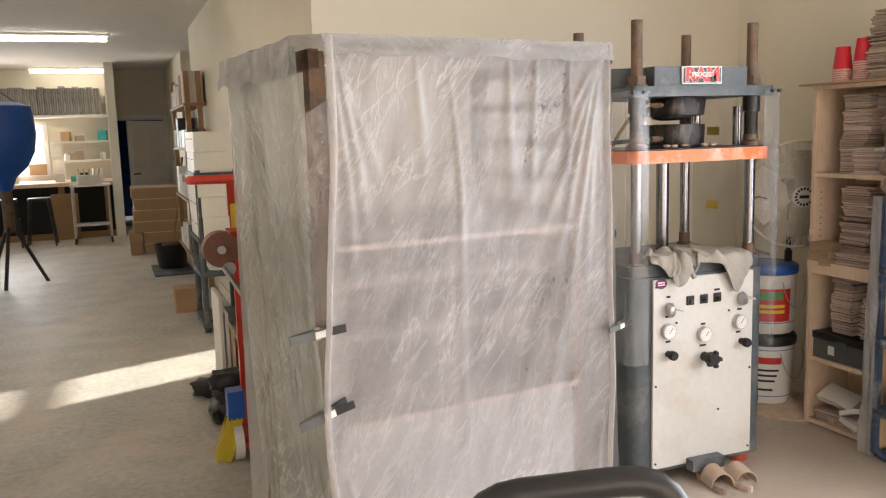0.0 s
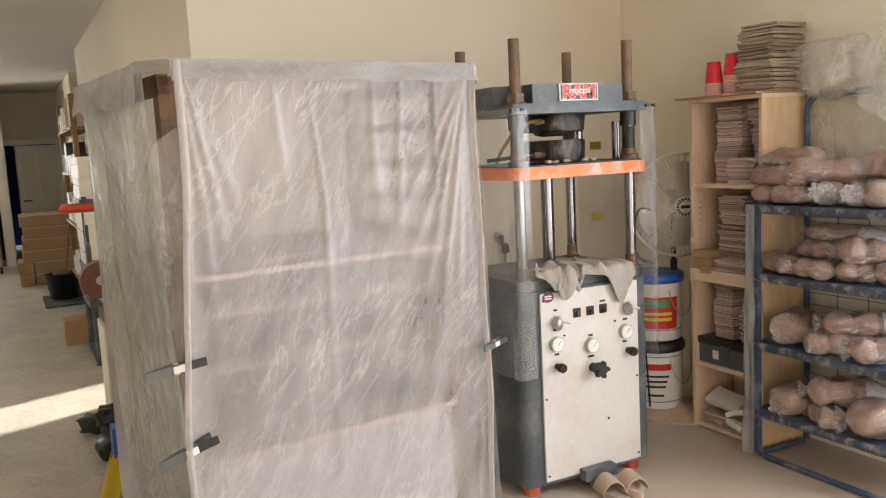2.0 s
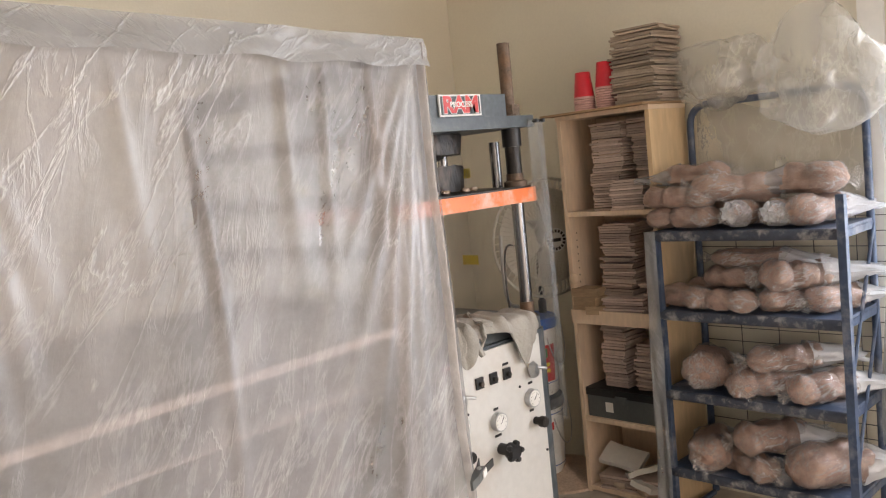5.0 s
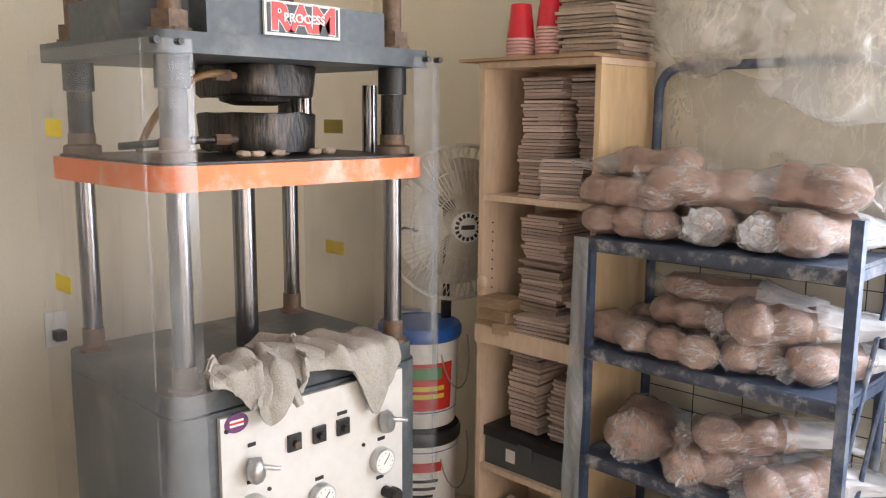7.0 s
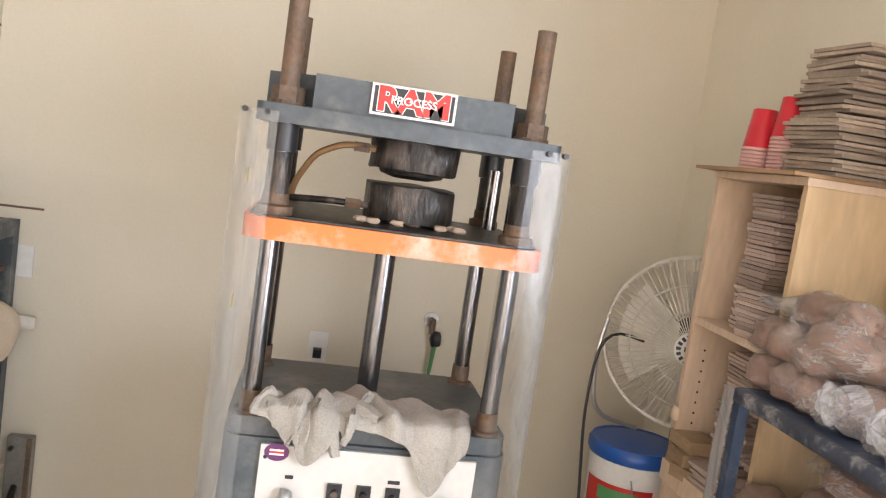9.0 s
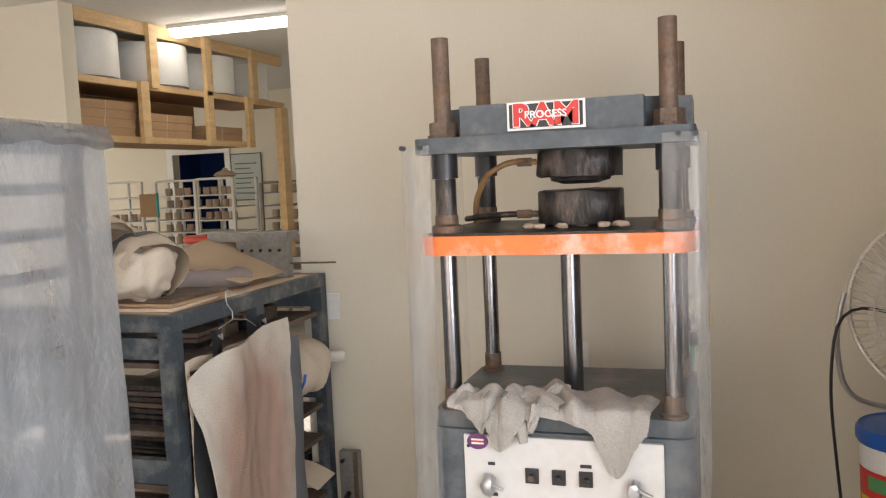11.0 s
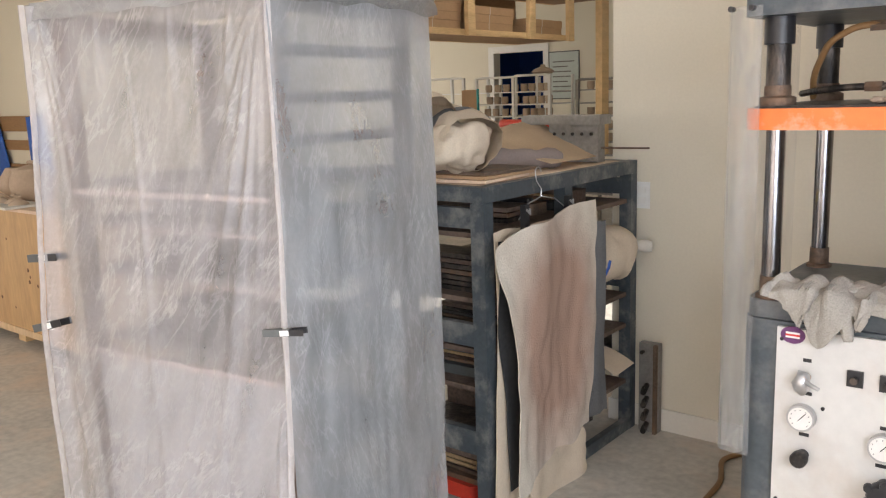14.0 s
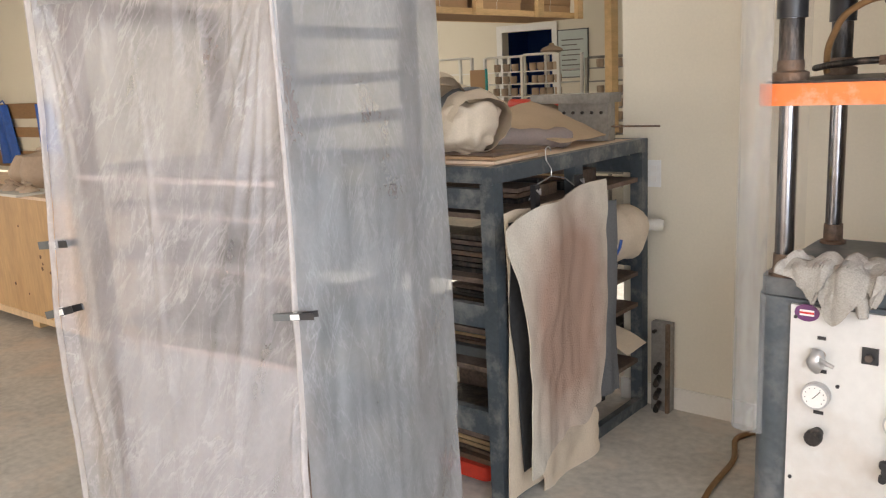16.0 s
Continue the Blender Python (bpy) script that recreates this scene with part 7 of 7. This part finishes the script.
fr = thing("leaning_frame", "dark framed board leaning under the bench", "frame", (0.95, 16.5, 0))
part("board", boxb(-0.2, -0.02, 0, 0.2, 0.02, 0.75), M_PINEDK, fr)
blue = thing("blue_covered_wheel", "round bundle under blue nylon cloth on a three-legged stand", "bundle", (0.58, 12.0, 0))
bm = lathe(B(), [(0.06, 1.05), (0.12, 1.2), (0.24, 1.32), (0.33, 1.48), (0.36, 1.68), (0.34, 1.86), (0.32, 1.98), (0.2, 2.02), (0.05, 2.03)], (0, 0, 0), 36)
for v in bm.verts:
    k = 1 + 0.05 * noise.noise(Vector((v.co.x * 6, v.co.y * 6, v.co.z * 3)))
    v.co.x *= k
    v.co.y *= k
part("cover", bm, M_BLUECLOTH, blue, "blue nylon cover", smooth=True)
part("stem", cyl(B(), (0, 0, 0.6), (0, 0, 1.1), 0.06), M_RUST, blue)
for a in (20, 140, 260):
    part("leg", tube(B(), [(0, 0, 0.75), (0.35 * math.cos(radians(a)), 0.35 * math.sin(radians(a)), 0.0)], 0.02, 8), M_BLACK, blue)
part("cord", tube(B(), [(0.2, 0, 2.0), (-0.1, 0.0, 2.25), (-0.5, 0.1, 2.6)], 0.008, 6), M_BLACK, blue)
for k in range(6):
    off = (0.0, 0.03, 0.01, 0.0, 0.12, 0.12)[5 - k]
    s = thing("long_carton", "long flat brown cardboard carton in a pile", "carton", (2.27, 14.15, 0.002 + k * 0.155), 0, group="pile of long cartons")
    part("carton", boxb(-0.36 + off, -0.3, 0, 0.36, 0.3, 0.15), M_CARD, s, bevel=0.003)
    part("tape", boxb(-0.36 + off, -0.3015, 0.138, 0.36, -0.3005, 0.15), M_CANVASPALE, s)
    if k < 2:
        s = thing("long_carton", "short brown cardboard carton beside the pile", "carton", (1.93 - 0.01 * k, 14.1, 0.002 + k * 0.155), 0, group="pile of long cartons")
        part("carton", boxb(-0.08, -0.3, 0, 0.08, 0.3, 0.15), M_CARD, s, bevel=0.003)
mop = thing("mop_bucket", "dark pail with a mop leaning in it", "bucket", (2.28, 12.3, 0))
part("pail", lathe(B(), [(0.13, 0), (0.15, 0.02), (0.19, 0.3), (0.2, 0.31), (0.18, 0.3), (0.14, 0.03)], (0, 0, 0), 28), M_BLACK, mop, smooth=True)
part("handle", cyl(B(), (0.0, 0, 0.1), (0.22, 0.1, 1.35), 0.012, seg=8), M_PINEDK, mop)
part("rag", lump(B(), (0.0, 0, 0.28), (0.1, 0.1, 0.06), 0.4, 4, 2, 2), M_RUST, mop, smooth=True)

matt = tagged(part("floor_mat", boxb(2.05, 11.7, 0.001, 2.5, 12.6, 0.02), M_TABLE, bevel=0.004), "dark grey-green mat under the mop pail", "mat")
# tall shelf along the block wall
ts = thing("tall_wood_shelf", "tall dark-stained wooden shelf along the wall", "shelf")
for y in (10.6, 12.4):
    for x in (2.42, 2.54):
        part("upright", boxb(x, y - 0.04, 0, x + 0.05, y + 0.04, 2.25), M_PINEDK, ts)
for z in (0.3, 0.9, 1.45, 1.9):
    part("shelf_board", boxb(2.40, 10.5, z, 2.625, 12.5, z + 0.03), M_PINEDK, ts)
rnd = random.Random(5)
for z in (0.331, 0.931, 1.481, 1.931):
    for k in range(5):
        y = 10.75 + k * 0.35
        s = tagged(part("stored_box", boxb(-0.1, -0.14, 0, 0.09, 0.14, rnd.uniform(0.16, 0.33)), rnd.choice((M_BLACK, M_PAPER, M_CARD, M_WPLASTIC)), bevel=0.006), "small stored box on the tall shelf", "box", group="boxes on the tall shelf")
        s.matrix_basis = pose(2.52, y, z)
# grey plastic shelf with white cartons
gs = thing("grey_plastic_shelf", "blue-grey plastic shelf stand by the wall", "shelf")
GX0, GX1, GY0, GY1 = 2.27, 2.62, 8.5, 9.15
for x in (GX0 + 0.03, GX1 - 0.03):
    for y in (GY0 + 0.03, GY1 - 0.03):
        part("post", cyl(B(), (x, y, 0), (x, y, 1.32), 0.024, seg=12), M_TABLE, gs, smooth=True)
for z in (0.08, 0.5, 0.78, 1.3):
    part("tray", boxb(GX0, GY0, z - 0.04, GX1, GY1, z), M_TABLE, gs, bevel=0.006)
for z, n in ((0.781, 3), (1.301, 2)):
    for k in range(n):
        for j in range(2):
            s = thing("white_carton", "white cardboard carton stacked on the shelf", "carton", (2.44, 8.66 + j * 0.31, z + k * 0.162), 2 * k, group="white cartons")
            part("carton", boxb(-0.16, -0.145, 0, 0.16, 0.145, 0.16), M_LABEL, s, bevel=0.003)
            part("lid_gap", boxb(-0.1605, -0.1, 0.1, -0.1602, 0.1, 0.108), M_CARD, s)
for k in range(3):
    s = tagged(part("plastic_tub", lathe(B(), [(0.09, 0), (0.11, 0.2), (0.115, 0.21), (0.1, 0.21)], (0, 0, 0), 20), M_WPLASTIC, smooth=True), "white plastic tub on the lower shelf", "tub", group="tubs")
    s.matrix_basis = pose(2.44, 8.65 + k * 0.2, 0.501)


sm = tagged(part("small_carton", boxb(2.12, 9.45, 0.0, 2.34, 9.7, 0.22), M_CARD, bevel=0.004), "small brown cardboard carton on the floor", "carton")

# ---- red lifting trolley behind the covered rack ----
lift = thing("winch_trolley", "red steel lifting trolley with a brown winch and chain", "trolley", (2.2, 5.62, 0))
for dx in (-0.0, 0.16):
    part("mast", boxb(dx, 0.3, 0.08, dx + 0.035, 0.34, 1.2), M_REDPAINT, lift)
part("handle", tube(B(), rounded([(0.16, 0.42, 1.36), (-0.16, 0.42, 1.36), (-0.2, 0.2, 1.37), (0.1, 0.12, 1.37)], 0.06), 0.022, 10), M_REDPAINT, lift, "red tube handle", smooth=True)
part("head_plate", boxb(-0.01, 0.28, 1.18, 0.2, 0.3, 1.37), M_REDPAINT, lift)
part("warning_plate", boxb(0.0, 0.272, 1.1, 0.1, 0.279, 1.24), M_YELLOW, lift, "yellow warning plate")
part("winch_box", boxb(-0.03, 0.1, 0.98, 0.12, 0.28, 1.12), M_REDPAINT, lift, bevel=0.006)
wd = part("winch_drum", cyl(B(), (-0.08, 0.06, 1.04), (-0.08, 0.16, 1.04), 0.085, seg=28), M_WINCH, lift, "brown winch drum", smooth=True)
part("axle", cyl(B(), (-0.08, 0.05, 1.04), (-0.08, 0.17, 1.04), 0.02), M_GALV, wd)
part("ratchet", cyl(B(), (-0.05, 0.04, 0.95), (-0.05, 0.08, 0.95), 0.03, seg=14), M_GALV, wd)
part("crank", tube(B(), [(-0.08, 0.04, 0.96), (0.0, 0.03, 0.82), (0.03, 0.02, 0.74)], 0.012, 8), M_GALV, lift)
for k in range(34):
    part("chain_link", tube(B(), [(0.03 + 0.008 * math.cos(a * 1.047) * (1 if k % 2 else 0.3), 0.27 + 0.008 * math.cos(a * 1.047) * (0.3 if k % 2 else 1), 0.95 - k * 0.026 + 0.016 * math.sin(a * 1.047)) for a in range(6)], 0.003, 4, True), M_DARK, lift)
part("base", boxb(-0.05, 0.0, 0.06, 0.22, 0.36, 0.09), M_REDPAINT, lift)
for x in (-0.06, 0.2):
    part("wheel", cyl(B(), (x - 0.02, 0.06, 0.085), (x + 0.02, 0.06, 0.085), 0.085, seg=24), M_WPLASTIC, lift, "pale wheel", smooth=True)
br3 = thing("hand_broom", "short broom with yellow bristles and blue head", "broom", (2.12, 5.72, 0))
part("head", boxb(-0.02, -0.05, 0.2, 0.06, 0.05, 0.34), M_BLUEP, br3, bevel=0.01)
bm = B()
rnd = random.Random(9)
for k in range(90):
    x, y = rnd.uniform(-0.02, 0.05), rnd.uniform(-0.05, 0.05)
    tube(bm, [(x, y, 0.21), (x - 0.05 - rnd.uniform(0, 0.04), y * 1.6, 0.004)], 0.0025, 3)
part("bristles", bm, M_YELLOW, br3, "yellow bristles")
for k, (x, y, z) in enumerate(((2.13, 6.3, 0), (2.2, 6.6, 0), (2.12, 6.75, 0), (2.2, 6.45, 0.12))):
    s = tagged(part("work_boot", lump(B(), (0, 0, 0.06), (0.06, 0.11, 0.06), 0.35, 2.4, k + 0.3, 3), M_BLACK, smooth=True), "scuffed black work boot on the floor", "boot", group="boots")
    s.matrix_basis = pose(x, y, z + 0.002, 0, 0, 30 * k)
bx = thing("tool_boards", "leaning scrap boards and brackets by the trolley", "boards", (2.22, 6.9, 0))
for k in range(4):
    part("board", boxb(-0.02 + 0.03 * k, -0.2, 0, 0.0 + 0.03 * k, 0.2, 0.62 - 0.1 * k), (M_PAPER, M_WPLASTIC, M_DUSTWOOD, M_BLACK)[k], bx)
paper = thing("wall_notice", "pale papers pinned on the block wall", "paper", (BX - 0.004, 8.3, 1.5))
part("sheet", boxb(-0.004, -0.3, -0.1, 0.0, 0.05, 0.5), M_PAPER, paper)
part("sheet", boxb(-0.006, 0.3, 0.0, -0.0005, 0.5, 0.3), M_CANVASPALE, paper)

# ---- black tube handle near the start ----
hnd = thing("cart_handle", "black tubular steel cart handle", "cart", (0, 0, 0))
part("tube", tube(B(), rounded([(1.985, 2.43, 0.02), (1.985, 2.43, 1.168), (2.195, 2.345, 1.19), (2.24, 2.34, 0.9), (2.24, 2.34, 0.02)], 0.06), 0.0165, 12), M_BLACK, hnd, smooth=True)
